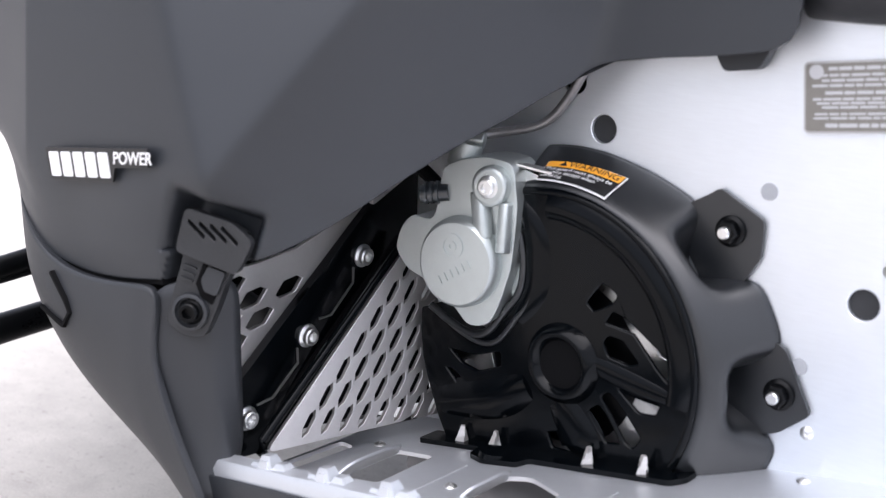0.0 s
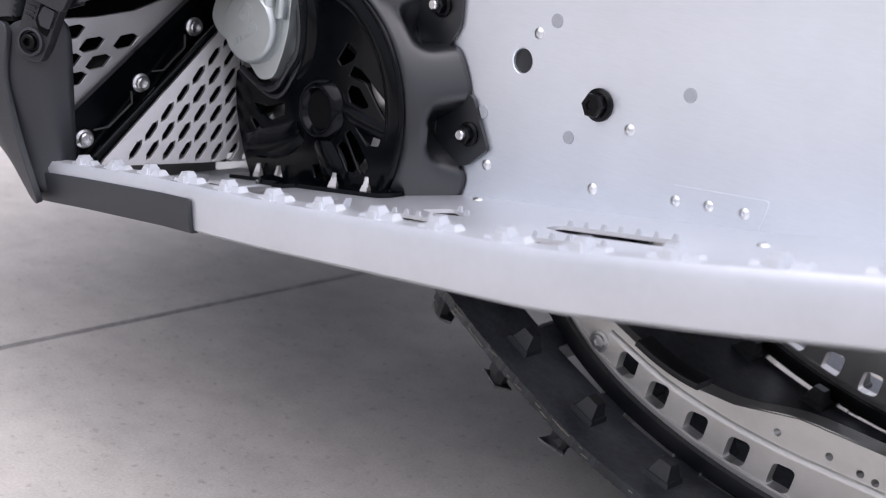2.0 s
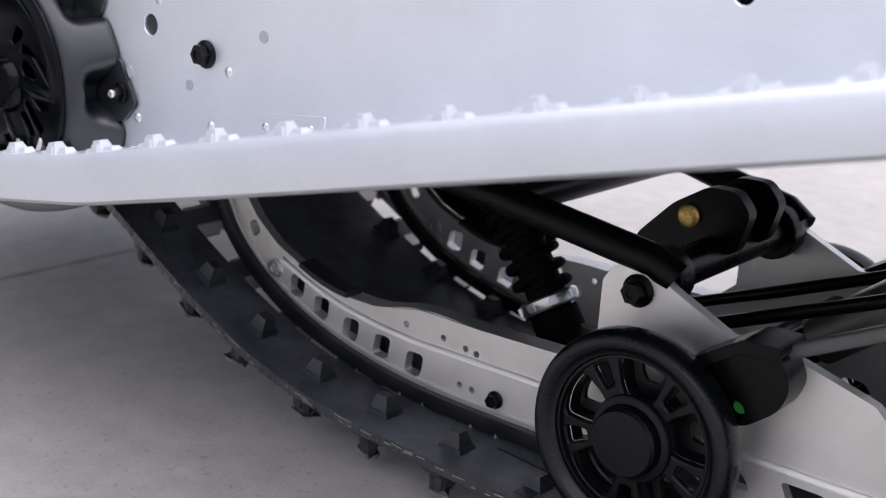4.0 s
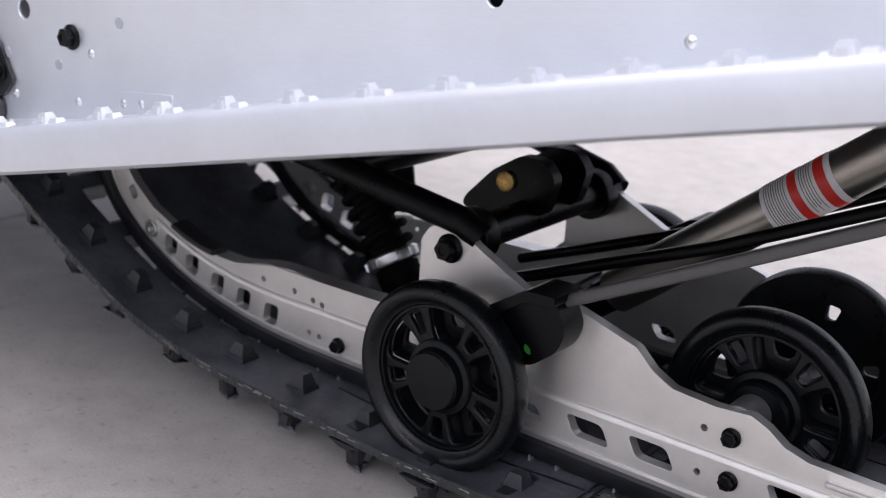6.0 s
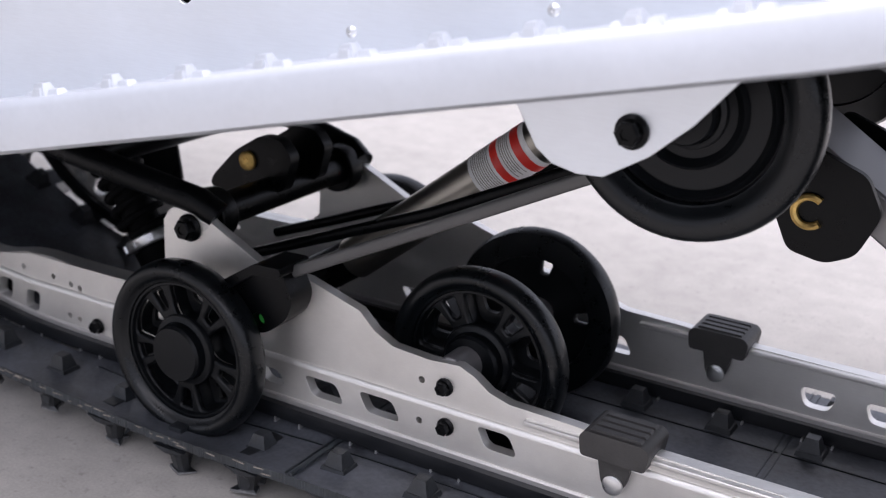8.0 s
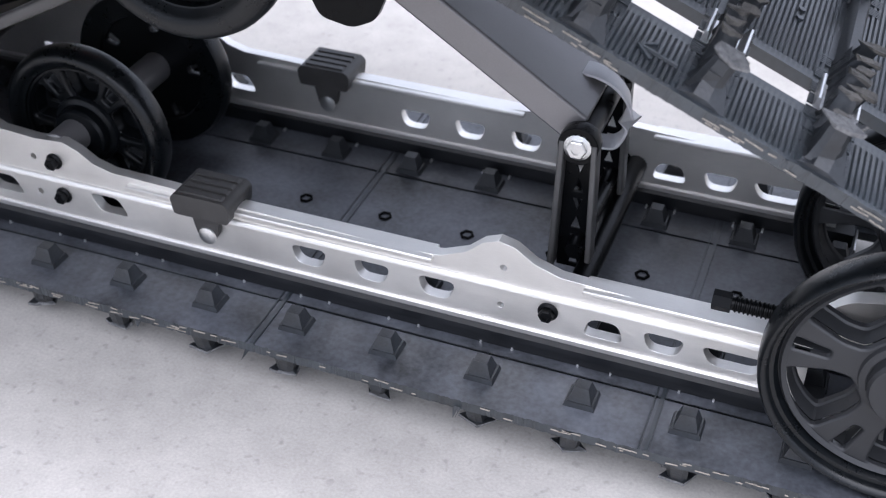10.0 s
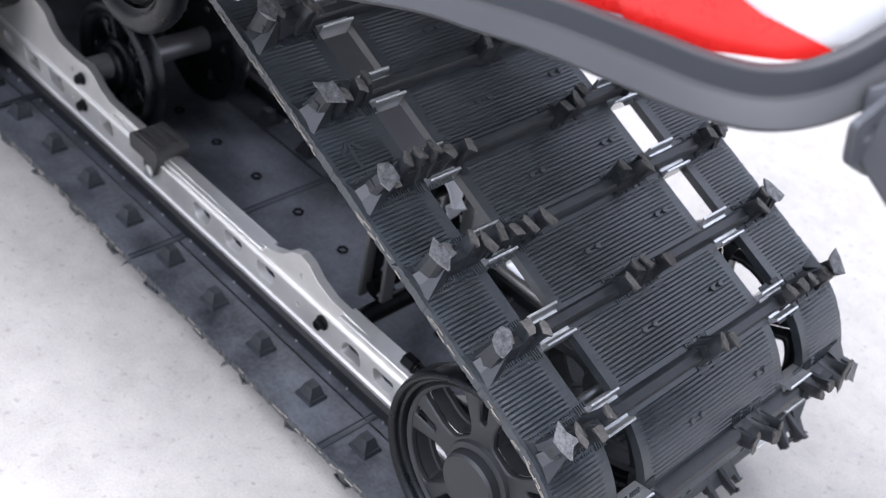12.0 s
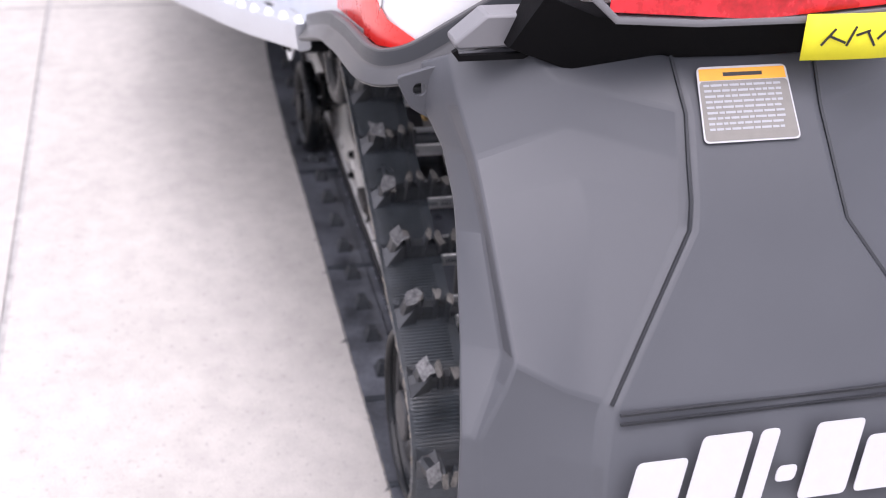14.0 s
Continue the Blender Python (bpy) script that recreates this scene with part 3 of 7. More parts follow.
def row_step(k):
    """Step of the belt at which row k (a float) lies."""
    target = PHASE + k * PER
    i = target
    for _ in range(30):
        i = target - lag(i)
    return i


def belt_matrix(step, y, lift=0.0):
    p, d, nrm = belt_frame(step)
    q = p + nrm * lift
    # local x along the belt, local y across, local z outwards
    return Matrix(((d.x, 0, nrm.x, q.x), (0, 1, 0, y), (d.y, 0, nrm.y, q.y - dip(q.x, y, q.y)), (0, 0, 0, 1)))


def track():
    n = len(BELT)
    bm = bmesh.new()
    T = 0.0075
    cols = [-HALF, -0.1765, -0.174, -0.132, -0.1290, -0.1195, -0.0885, -0.0795, -0.077, 0.0, 0.077, 0.0795, 0.0885, 0.1195, 0.1290, 0.132, 0.174, 0.1765, HALF]
    proud = {2, 3, 8, 9, 10, 15, 16}
    n2 = 3 * n
    outer, inner = [], []
    for i in range(n2):
        p, d, nrm = belt_frame(i / 3)
        local = (i / 3 + lag(i / 3) - PHASE) % PER / PER
        rib = 0.0011 if (i % 4 != 3 and 0.15 < local < 0.85) else 0.0
        ro, ri = [], []
        for c, y in enumerate(cols):
            yy = y
            if c in (0, len(cols) - 1):
                yy = y + 0.0009 * noise.noise(Vector((i * 0.2, y * 40, 0))) + 0.0006 * noise.noise(Vector((i * 1.5, y * 40, 5)))
            q = p + nrm * (T + (rib if c in proud else 0.0002))
            ro.append(bm.verts.new((q.x, yy, q.y - dip(q.x, y, q.y))))
            ri.append(bm.verts.new((p.x, yy, p.y - dip(p.x, y, p.y))))
        outer.append(ro), inner.append(ri)
    nc = len(cols)

    def solid(i, c):
        if c not in (5, 12):
            return True
        if BELT[(i // 3) % n].y < 0.05 and 0.08 < BELT[(i // 3) % n].x < 1.02:
            return True
        local = ((i / 3 + 0.17 + lag(i / 3) - PHASE) % PER) / PER
        return local < 0.165 or local > 0.835

    for i in range(n2):
        j = (i + 1) % n2
        for c in range(nc - 1):
            if not solid(i, c):
                continue
            bm.faces.new((outer[i][c], outer[i][c + 1], outer[j][c + 1], outer[j][c]))
            g = bm.faces.new((inner[i][c + 1], inner[i][c], inner[j][c], inner[j][c + 1]))
            g.material_index = 1
            for cc, e in ((c - 1, c), (c + 1, c + 1)):
                if cc < 0 or cc >= nc - 1 or not solid(i, cc):
                    bm.faces.new((outer[i][e], outer[j][e], inner[j][e], inner[i][e]))
            for ii, e in ((i - 1, i), (i + 1, j)):
                if not solid(ii % n2, c):
                    bm.faces.new((outer[e][c], outer[e][c + 1], inner[e][c + 1], inner[e][c]))
    belt = part("track", bm, [M_RUBBER, M_BELTIN], sled, "black rubber drive track with ribbed panels, windows and steel clips", smooth=30)

    # frayed edge cords
    bm = bmesh.new()
    rnd = random.Random(4)
    for k in range(420):
        i = rnd.uniform(0, n)
        side = -1 if rnd.random() < 0.75 else 1
        m = belt_matrix(i, side * (HALF + 0.0004), rnd.choice((0.0015, 0.003, 0.005)))
        ln = rnd.uniform(0.002, 0.012)
        box(bm, (-ln / 2, -0.0004, -0.0003), (ln / 2, 0.0004, 0.0003), m @ Matrix.Rotation(rnd.uniform(-0.15, 0.15), 4, "Z"))
    tagged(part("frayed_cord", bm, M_FRAY, belt), "pale frayed cords along the cut edge", kind="stuff")
    bm = bmesh.new()
    for k in range(16):
        i = rnd.uniform(0, n)
        m = belt_matrix(i, -(HALF), 0.006)
        ln, w = rnd.uniform(0.003, 0.009), rnd.uniform(0.001, 0.003)
        vs = [bm.verts.new(m @ Vector(v)) for v in ((-w, 0.002, 0), (w, 0.002, 0), (w * 0.4, -ln * 0.5, 0.002), (rnd.uniform(-w, w), -ln, 0.004))]
        bm.faces.new(vs)
    tagged(part("rubber_shred", bm, M_LUG, belt), kind="stuff")

    # transverse stiffener bar, one to a pitch
    bm = bmesh.new()
    sweep(bm, [(0, -0.168, 0), (0, 0.168, 0)], [(-0.0064, 0), (0.0064, 0), (0.0056, 0.0085), (0.0030, 0.0120), (-0.0030, 0.0120), (-0.0056, 0.0085)])
    bar = mesh_of(bm, "stiffener_bar", M_LUG)
    # steel clip over the bar at a window: a folded channel with rolled lips
    bm = bmesh.new()
    half_sec = [(0.0125, 0.0138), (0.0131, 0.0146), (0.0126, 0.0156), (0.0113, 0.0158), (0.0104, 0.0150), (0.0096, 0.0118), (0.0084, 0.0096)]
    inner_sec = [(0.0076, 0.0082), (0.0090, 0.0060), (0.0110, 0.0030), (0.0112, -0.0022), (0.0126, -0.0022), (0.0128, 0.0040)]
    loop = half_sec + [(-u, w) for u, w in reversed(half_sec)] + [(-u, w) for u, w in reversed(inner_sec)] + inner_sec
    ring = [[bm.verts.new((u, y, w)) for u, w in loop] for y in (-0.0150, 0.0150)]
    for a in range(len(loop)):
        b = (a + 1) % len(loop)
        bm.faces.new((ring[0][a], ring[0][b], ring[1][b], ring[1][a]))
    bm.faces.new(ring[0]), bm.faces.new(ring[1])
    clip = mesh_of(bm, "clip", M_CLIP, 40)
    # drive lug on the inner face
    bm = bmesh.new()
    for lo, hi, z0, z1, tp in (((-0.0112, -0.0098), (0.0112, 0.0098), 0.001, -0.004, 0.88), ((-0.0086, -0.0080), (0.0086, 0.0080), -0.0035, -0.0150, 0.58)):
        box(bm, (lo[0], lo[1], z0), (hi[0], hi[1], z1), taper=tp)
    drive = mesh_of(bm, "drive_lug", M_LUG)
    # blades of the tread: a leaning column that ends in a torn, flared tip
    def blade(h, w, t, lean, hook, seed, flare=1.0):
        r = random.Random(seed)
        b = bmesh.new()
        n = 8
        turn = [math.pi / n + 2 * math.pi * k / n for k in range(n)]
        rings = []
        for z, s in ((0.0, 1.55), (h * 0.16, 1.12), (h * 0.55, 0.94), (h * 0.86, 0.86)):
            dx, dy = lean * (z / h) ** 1.3, hook * (z / h) ** 1.6
            rings.append([b.verts.new((max(-1, min(1, 1.35 * math.cos(a))) * t * s + dx, max(-1, min(1, 1.35 * math.sin(a))) * w * s + dy, z)) for a in turn])
        ragged = [r.choice((0.75, 0.9, 1.0, 1.1, 1.45)) * flare for _ in turn]
        for z, k in ((h * 0.90, 0.97), (h * 0.96, 1.0)):
            rings.append([b.verts.new((max(-1, min(1, 1.35 * math.cos(a))) * t * q * k + lean, max(-1, min(1, 1.35 * math.sin(a))) * w * q * k + hook, z + r.uniform(-0.0012, 0.0016))) for a, q in zip(turn, ragged)])
        for lo, hi in zip(rings, rings[1:]):
            for k in range(n):
                g = b.faces.new((lo[k], lo[(k + 1) % n], hi[(k + 1) % n], hi[k]))
                g.material_index = 1 if lo is rings[4] else 0
        top = b.verts.new((lean + r.uniform(-0.2, 0.2) * t, hook + r.uniform(-0.2, 0.2) * w, h * 0.97))
        for k in range(n):
            g = b.faces.new((rings[-1][k], rings[-1][(k + 1) % n], top))
            g.material_index = 1
        return b

    blades = [mesh_of(blade(0.0285, 0.0034, 0.0066, 0.0035 * s, 0.0030 * q, 7 * s + q + 31 * v), "lug", [M_LUG, M_TIP], 28) for s in (-1, 1) for q in (-1, 0, 1) for v in (0, 1)]
    tips = [mesh_of(blade(0.0285, 0.0062, 0.0078, 0.002 * s, 0.003, 20 + s + 9 * v, 1.12), "edge_lug", [M_LUG, M_CUT], 28) for s in (-1, 1) for v in (0, 1)]
    # sloped buttress that runs from the edge lug down to the belt edge
    bm = bmesh.new()
    prof = ((-0.0165, 0.0005), (0.0165, 0.0005), (0.0045, 0.0200), (-0.0045, 0.0200))
    ends = [[bm.verts.new((u * k, y, w * g)) for u, w in prof] for y, k, g in ((-0.0115, 1.0, 0.22), (0.0075, 0.72, 1.0))]
    for a in range(4):
        bm.faces.new((ends[0][a], ends[0][(a + 1) % 4], ends[1][(a + 1) % 4], ends[1][a]))
    bm.faces.new(ends[0]), bm.faces.new(ends[1])
    buttress = mesh_of(bm, "buttress", M_LUG, 25)
    webs = bmesh.new()
    sweep(webs, [(0, -0.5, 0), (0, 0.5, 0)], [(-0.0085, 0), (0.0085, 0), (0.0052, 0.0060), (0.0036, 0.0165), (-0.0036, 0.0165), (-0.0052, 0.0060)])
    web = mesh_of(webs, "lug_web", M_LUG)
    patterns = (
        ([-0.166], [-0.153, -0.141, -0.128, -0.115, -0.101, -0.083, 0.024, 0.038, 0.052, 0.110, 0.126, 0.142, 0.155], [0.166]),
        ([-0.166], [-0.152, -0.138, -0.124, -0.110, -0.096, -0.078, -0.060, 0.035, 0.050, 0.066, 0.142, 0.155], [0.166]),
        ([-0.166], [-0.152, -0.139, -0.127, -0.030, -0.017, -0.004, 0.010, 0.138, 0.152], [0.166]),
        ([-0.166], [-0.150, -0.136, -0.122, 0.000, 0.016, 0.104, 0.120, 0.136, 0.151], [0.166]),
    )
    rest, comb = bmesh.new(), bmesh.new()
    T2 = T + 0.0005
    rnd = random.Random(11)
    made = 0
    for k in range(ROWS_N):
        step = row_step(k)
        p, d, nrm = belt_frame(step)
        shared("stiffener_bar", bar, belt, belt_matrix(step, 0, T - 0.002))
        for y in (-0.104, 0.104):
            shared("clip", clip, belt, belt_matrix(step, y, 0))
        for y in (-0.149, -0.074, 0.074, 0.149):
            shared("drive_lug", drive, belt, belt_matrix(step, y, 0))
        ends_l, mid, ends_r = patterns[(k * 1 + 1) % 4]
        near = p.x > 0.72 and p.y > 0.07
        for group, meshes in ((ends_l, tips), (mid, blades), (ends_r, tips)):
            for y in group:
                me = rnd.choice(meshes)
                hgt = rnd.uniform(0.85, 1.08)
                if p.y < 0.06:
                    hgt = 0.9
                m = belt_matrix(step + rnd.uniform(-0.6, 0.6), y + rnd.uniform(-0.002, 0.002), T2 - 0.002) @ Matrix.Rotation(rnd.uniform(-0.45, 0.45), 4, "Z") @ Matrix.Diagonal((1, 1, hgt, 1))
                if y > 0.16:
                    m = m @ Matrix.Rotation(math.pi, 4, "Z")
                if near and made < 295:
                    made += 1
                    shared(me.name.split(".")[0], me, belt, m)
                else:
                    tmp = bmesh.new()
                    tmp.from_mesh(me)
                    tmp.transform(m)
                    hold = bpy.data.meshes.new("t")
                    tmp.to_mesh(hold)
                    tmp.free()
                    rest.from_mesh(hold)
                    bpy.data.meshes.remove(hold)
        for y in (-0.1655, 0.1655):
            m = belt_matrix(step, y, T - 0.001)
            shared("buttress", buttress, belt, m if y < 0 else m @ Matrix.Rotation(math.pi, 4, "Z"))
        # fine comb of ribs at the foot of each group of blades
        if p.x > 0.72 and p.y > 0.07:
            for y in ends_l + mid + ends_r:
                for dy in (-0.0045, -0.0022, 0.0, 0.0022, 0.0045):
                    for side in (-1, 1):
                        m = belt_matrix(step + side * 4.6, y + dy, T)
                        box(comb, (-0.0042, -0.0006, 0.0), (0.0042, 0.0006, 0.0013), m)
        # low web that joins the blades of a group
        ys = sorted(ends_l + mid + ends_r)
        run = [ys[0]]
        for a, b in zip(ys, ys[1:] + [9]):
            if b - a > 0.03:
                if len(run) > 1:
                    c, w = (run[0] + run[-1]) / 2, run[-1] - run[0] + 0.008
                    shared("lug_web", web, belt, belt_matrix(step, c, T - 0.001) @ Matrix.Diagonal((1, w, 1, 1)))
                run = []
            run.append(b)
    tagged(part("tread", rest, [M_LUG, M_CUT], belt), kind="stuff")
    tagged(part("rib_comb", comb, M_RUBBER, belt), kind="stuff")
    # centre holes and seams on the inner face
    ringbm = bmesh.new()
    lathe(ringbm, [(0.0062, 0.0), (0.0058, -0.0014), (0.0042, -0.0014), (0.0040, 0.0006), (0, 0.0006)], n=6)
    hole = mesh_of(ringbm, "grommet", M_DARK)
    bm = bmesh.new()
    for k in range(ROWS_N):
        step = row_step(k)
        p, d, nrm = belt_frame(step - 2)
        if p.y < 0.06 and p.x > 0.3:
            shared("grommet", hole, belt, belt_matrix(step - 2.5, 0.0, -0.0002))
            if k % 4 == 1:
                m = belt_matrix(step + 9, 0, -0.0004)
                box(bm, (-0.004, -0.18, -0.0008), (-0.001, 0.18, 0.001), m)
                box(bm, (0.002, -0.18, -0.0008), (0.0032, 0.18, 0.001), m)
    for i in range(0, n, 1):
        p, d, nrm = belt_frame(i)
        if p.y < 0.06 and p.x > 0.1:
            for y in (-0.128, -0.060, 0.060, 0.128):
                m = belt_matrix(i, y, -0.0003)
                box(bm, (-0.0022, -0.0006, -0.0006), (0.0022, 0.0006, 0.001), m)
    tagged(part("belt_seam", bm, M_RUBBER, belt), kind="stuff")
    # moulded arrow and small moulded marks on the outer face
    bm = bmesh.new()
    i0 = min(range(n), key=lambda i: abs(BELT[i].x - 0.899) + (5 if BELT[i].y < 0.2 else 0))
    m = belt_matrix(i0, -0.158, T + 0.0008)
    for (u0, v0), (u1, v1) in (((0.012, 0), (-0.012, 0)), ((-0.012, 0), (-0.003, 0.009)), ((-0.012, 0), (-0.003, -0.009))):
        a, b = Vector((u0, v0, 0)), Vector((u1, v1, 0))
        sweep(bm, [m @ a, m @ b], [(-0.0014, 0), (0.0014, 0), (0.001, 0.0016), (-0.001, 0.0016)], up=(m.col[2][0], m.col[2][1], m.col[2][2]))
    for k in range(ROWS_N):
        for y in (-0.03, -0.018, 0.055, 0.065):
            m = belt_matrix(row_step(k + 0.52), y, T)
            lathe(bm, [(0.0028, 0), (0.0024, 0.0026), (0, 0.0028)], m, 8)
    tagged(part("moulded_mark", bm, M_RUBBER, belt), kind="stuff")
    return belt


track()


# ---- slide rails ----
RAIL_LOW = [(1.015, 0.060), (0.6, 0.060), (0.2, 0.060), (0.06, 0.060), (0.0, 0.0625), (-0.05, 0.069), (-0.10, 0.081), (-0.14, 0.096), (-0.175, 0.116), (-0.205, 0.142), (-0.225, 0.172)]
RAIL_TOP = [(-0.203, 0.180), (-0.183, 0.156), (-0.157, 0.137), (-0.113, 0.1195), (-0.075, 0.111), (-0.043, 0.111), (0.005, 0.120), (0.065, 0.120), (0.15, 0.122), (0.165, 0.135), (0.1655, 0.185), (0.172, 0.195), (0.183, 0.201), (0.194, 0.203), (0.207, 0.199), (0.218, 0.191), (0.262, 0.170), (0.31, 0.167), (0.358, 0.153), (0.372, 0.140), (0.388, 0.132), (0.42, 0.130), (0.445, 0.132), (0.457, 0.127), (0.470, 0.118), (0.486, 0.1135), (0.535, 0.1125), (0.60, 0.109), (0.735, 0.1075), (0.757, 0.109), (0.776, 0.117), (0.788, 0.128), (0.800, 0.133), (0.812, 0.130), (0.826, 0.120), (0.845, 0.1135), (0.90, 0.111), (1.015, 0.110)]


def par(cx, cz, w, h, skew):
    return rounded([(cx - w / 2 - skew, cz + h / 2), (cx - w / 2 + skew, cz - h / 2), (cx + w / 2 + skew, cz - h / 2), (cx + w / 2 - skew, cz + h / 2)], 0.005, 4)


def trap(cx, cz, w, h, flip=1):
    return rounded([(cx - w * 0.5, cz + h / 2 * flip), (cx - w * 0.33, cz - h / 2 * flip), (cx + w * 0.33, cz - h / 2 * flip), (cx + w * 0.5, cz + h / 2 * flip)], 0.0065, 4)


def slide_rail(sign):
    holes = [par(x, z, 0.017, 0.019, -0.0015 * (1 if sign < 0 else 1)) for x, z in ((-0.132, 0.1060), (-0.103, 0.0935), (-0.0685, 0.0840), (-0.034, 0.0790), (0.001, 0.0745))]
    holes += [par(0.326, 0.0785, 0.030, 0.0155, 0.004), par(0.3775, 0.0795, 0.030, 0.0155, 0.004), par(0.478, 0.0815, 0.026, 0.0155, 0.004), par(0.275, 0.077, 0.02, 0.012, 0.004)]
    holes += [trap(x, 0.0785, 0.030, 0.0165) for x in (0.652, 0.703, 0.754)]
    holes += [trap(0.878, 0.0765, 0.030, 0.0155, -1), trap(0.920, 0.0765, 0.030, 0.0155), trap(0.968, 0.0765, 0.046, 0.0145)]
    holes += [circle2(x, z, 0.0027, 10) for x, z in ((-0.008, 0.105), (0.030, 0.104), (0.052, 0.1015), (0.0625, 0.100), (0.048, 0.071), (0.060, 0.0705), (0.414, 0.1125), (0.413, 0.0790), (0.804, 0.111), (0.803, 0.0775))]
    low = list(reversed(RAIL_LOW))
    outline = RAIL_LOW + RAIL_TOP
    holes.append(rounded([(-0.194, 0.148), (-0.187, 0.137), (-0.178, 0.143), (-0.185, 0.154)], 0.004))
    y0 = -0.110 if sign < 0 else 0.101
    bm = bmesh.new()
    extrude2d(bm, outline, holes, XZ(y0), 0.009)
    rail = part("slide_rail", bm, M_RAIL, sled, "brushed aluminium slide rail with cut-outs and bolts", 0.0014)
    out = -1 if sign < 0 else 1
    yc = sign * 0.1055
    # rolled ridge, bottom foot and top flange
    bm = bmesh.new()
    ridge = smooth_path([(x, yc + out * 0.0045, z) for x, z in ((-0.15, 0.126), (-0.10, 0.108), (-0.05, 0.0985), (0.0, 0.0945), (0.06, 0.0945), (0.3, 0.0955), (0.6, 0.0955), (1.012, 0.0955))], 6)
    sweep(bm, ridge, [(-0.0022, -0.0025), (0.0022, -0.0025), (0.0016, 0.0012), (0.0, 0.002), (-0.0016, 0.0012)])
    part("ridge", bm, M_RAIL, rail, smooth=60)
    bm = bmesh.new()
    foot = smooth_path([(x, yc, z + 0.001) for x, z in low], 5)
    sweep(bm, foot, [(-0.0066, -0.003), (0.0066, -0.003), (0.0066, 0.0005), (0.0054, 0.0018), (-0.0054, 0.0018), (-0.0066, 0.0005)], up=(0, 0, 1))
    part("foot", bm, M_PLATE, rail, smooth=30)
    for x0, x1, z0 in ((0.50, 0.752, 0.1065), (0.862, 1.012, 0.1100)):
        bm = bmesh.new()
        box(bm, (x0, yc - 0.0095, z0 - 0.003), (x1, yc + 0.0095, z0 + 0.0012))
        part("top_flange", bm, M_RAIL, rail, bevel=0.0012)
    bm = bmesh.new()
    fl = smooth_path([(x, yc - out * 0.006, z - 0.0015) for x, z in RAIL_TOP[4:9]], 5)
    sweep(bm, fl, [(-0.008, -0.0015), (0.008, -0.0015), (0.008, 0.0015), (-0.008, 0.0015)])
    part("top_flange", bm, M_RAIL, rail)
    # slider under the foot
    bm = bmesh.new()
    sl = smooth_path([(x, yc, z - 0.0075) for x, z in low[:-1] + [(1.03, 0.060)]], 5)
    sweep(bm, sl, [(-0.0125, -0.0065), (0.0125, -0.0065), (0.0135, -0.002), (0.0125, 0.0055), (-0.0125, 0.0055), (-0.0135, -0.002)])
    part("slider", bm, M_SLIDER, rail, "black plastic slider under the rail")
    face = y0 if sign < 0 else y0
    for x, z in ((0.083, 0.070), (0.434, 0.1125), (0.436, 0.081)):
        shared("bolt", BOLT_RAIL, rail, at(x, face - 0.0002, z))
    shared("bolt", BOLT_BLACK, rail, at(0.838, face - 0.0002, 0.082) @ Matrix.Diagonal((0.75, 0.75, 0.85, 1)))
    shared("bolt", BOLT_BIG, rail, at(0.194, face - 0.0002, 0.184) @ Matrix.Diagonal((0.82, 0.82, 0.9, 1)))
    # pivot washer near the tip and a rubber pad on the top edge
    bm = bmesh.new()
    lathe(bm, [(0, 0), (0.0085, 0), (0.0085, 0.0014), (0.0060, 0.0016), (0.0054, 0.0034), (0.003, 0.0036), (0.0026, 0.0022), (0, 0.0022)], at(-0.159, y0 - 0.0002, 0.115), 24)
    part("washer", bm, M_STEEL, rail, "bright pivot bolt and washer", smooth=30)
    bm = bmesh.new()
    sweep(bm, smooth_path([(-0.125, yc, 0.1265), (-0.105, yc, 0.1195), (-0.085, yc, 0.1150), (-0.070, yc, 0.1135)], 4), rounded([(-0.010, -0.002), (0.010, -0.002), (0.010, 0.0035), (-0.010, 0.0035)], 0.002, 2))
    part("rail_pad", bm, M_STOP, rail, "black rubber pad on the rail edge", smooth=50)
    # rubber stop block
    bm = bmesh.new()
    ext = [(0.548, 0.101), (0.594, 0.101), (0.596, 0.115), (0.592, 0.1195), (0.550, 0.1195), (0.546, 0.115)]
    extrude2d(bm, rounded(ext, 0.003), [], XZ(yc - 0.0185), 0.037)
    ear = rounded([(0.556, 0.108), (0.584, 0.108), (0.578, 0.080), (0.570, 0.0725), (0.562, 0.080)], 0.006)
    extrude2d(bm, ear, [], XZ(face - 0.007), 0.0065)
    extrude2d(bm, rounded([(0.549, 0.100), (0.592, 0.100), (0.590, 0.108), (0.550, 0.108)], 0.002), [], XZ(face - 0.010), 0.01)
    for k in range(4):
        z0, yy = 0.1188, yc - 0.0125 + k * 0.0083
        box(bm, (0.552, yy - 0.0030, z0), (0.590, yy + 0.0030, z0 + 0.0022), taper=0.9)
    stop = part("stop_block", bm, M_BUFFER, rail, "black rubber stop block clamped over the rail", 0.0012)
    bm = bmesh.new()
    lathe(bm, [(0, 0), (0.0075, 0), (0.0072, 0.001), (0.004, 0.0022), (0, 0.0022)], at(0.5705, face - 0.0072, 0.0815), 20)
    part("washer", bm, M_STEEL, stop, "bright rivet washer")
    return rail


slide_rail(-1)
slide_rail(1)


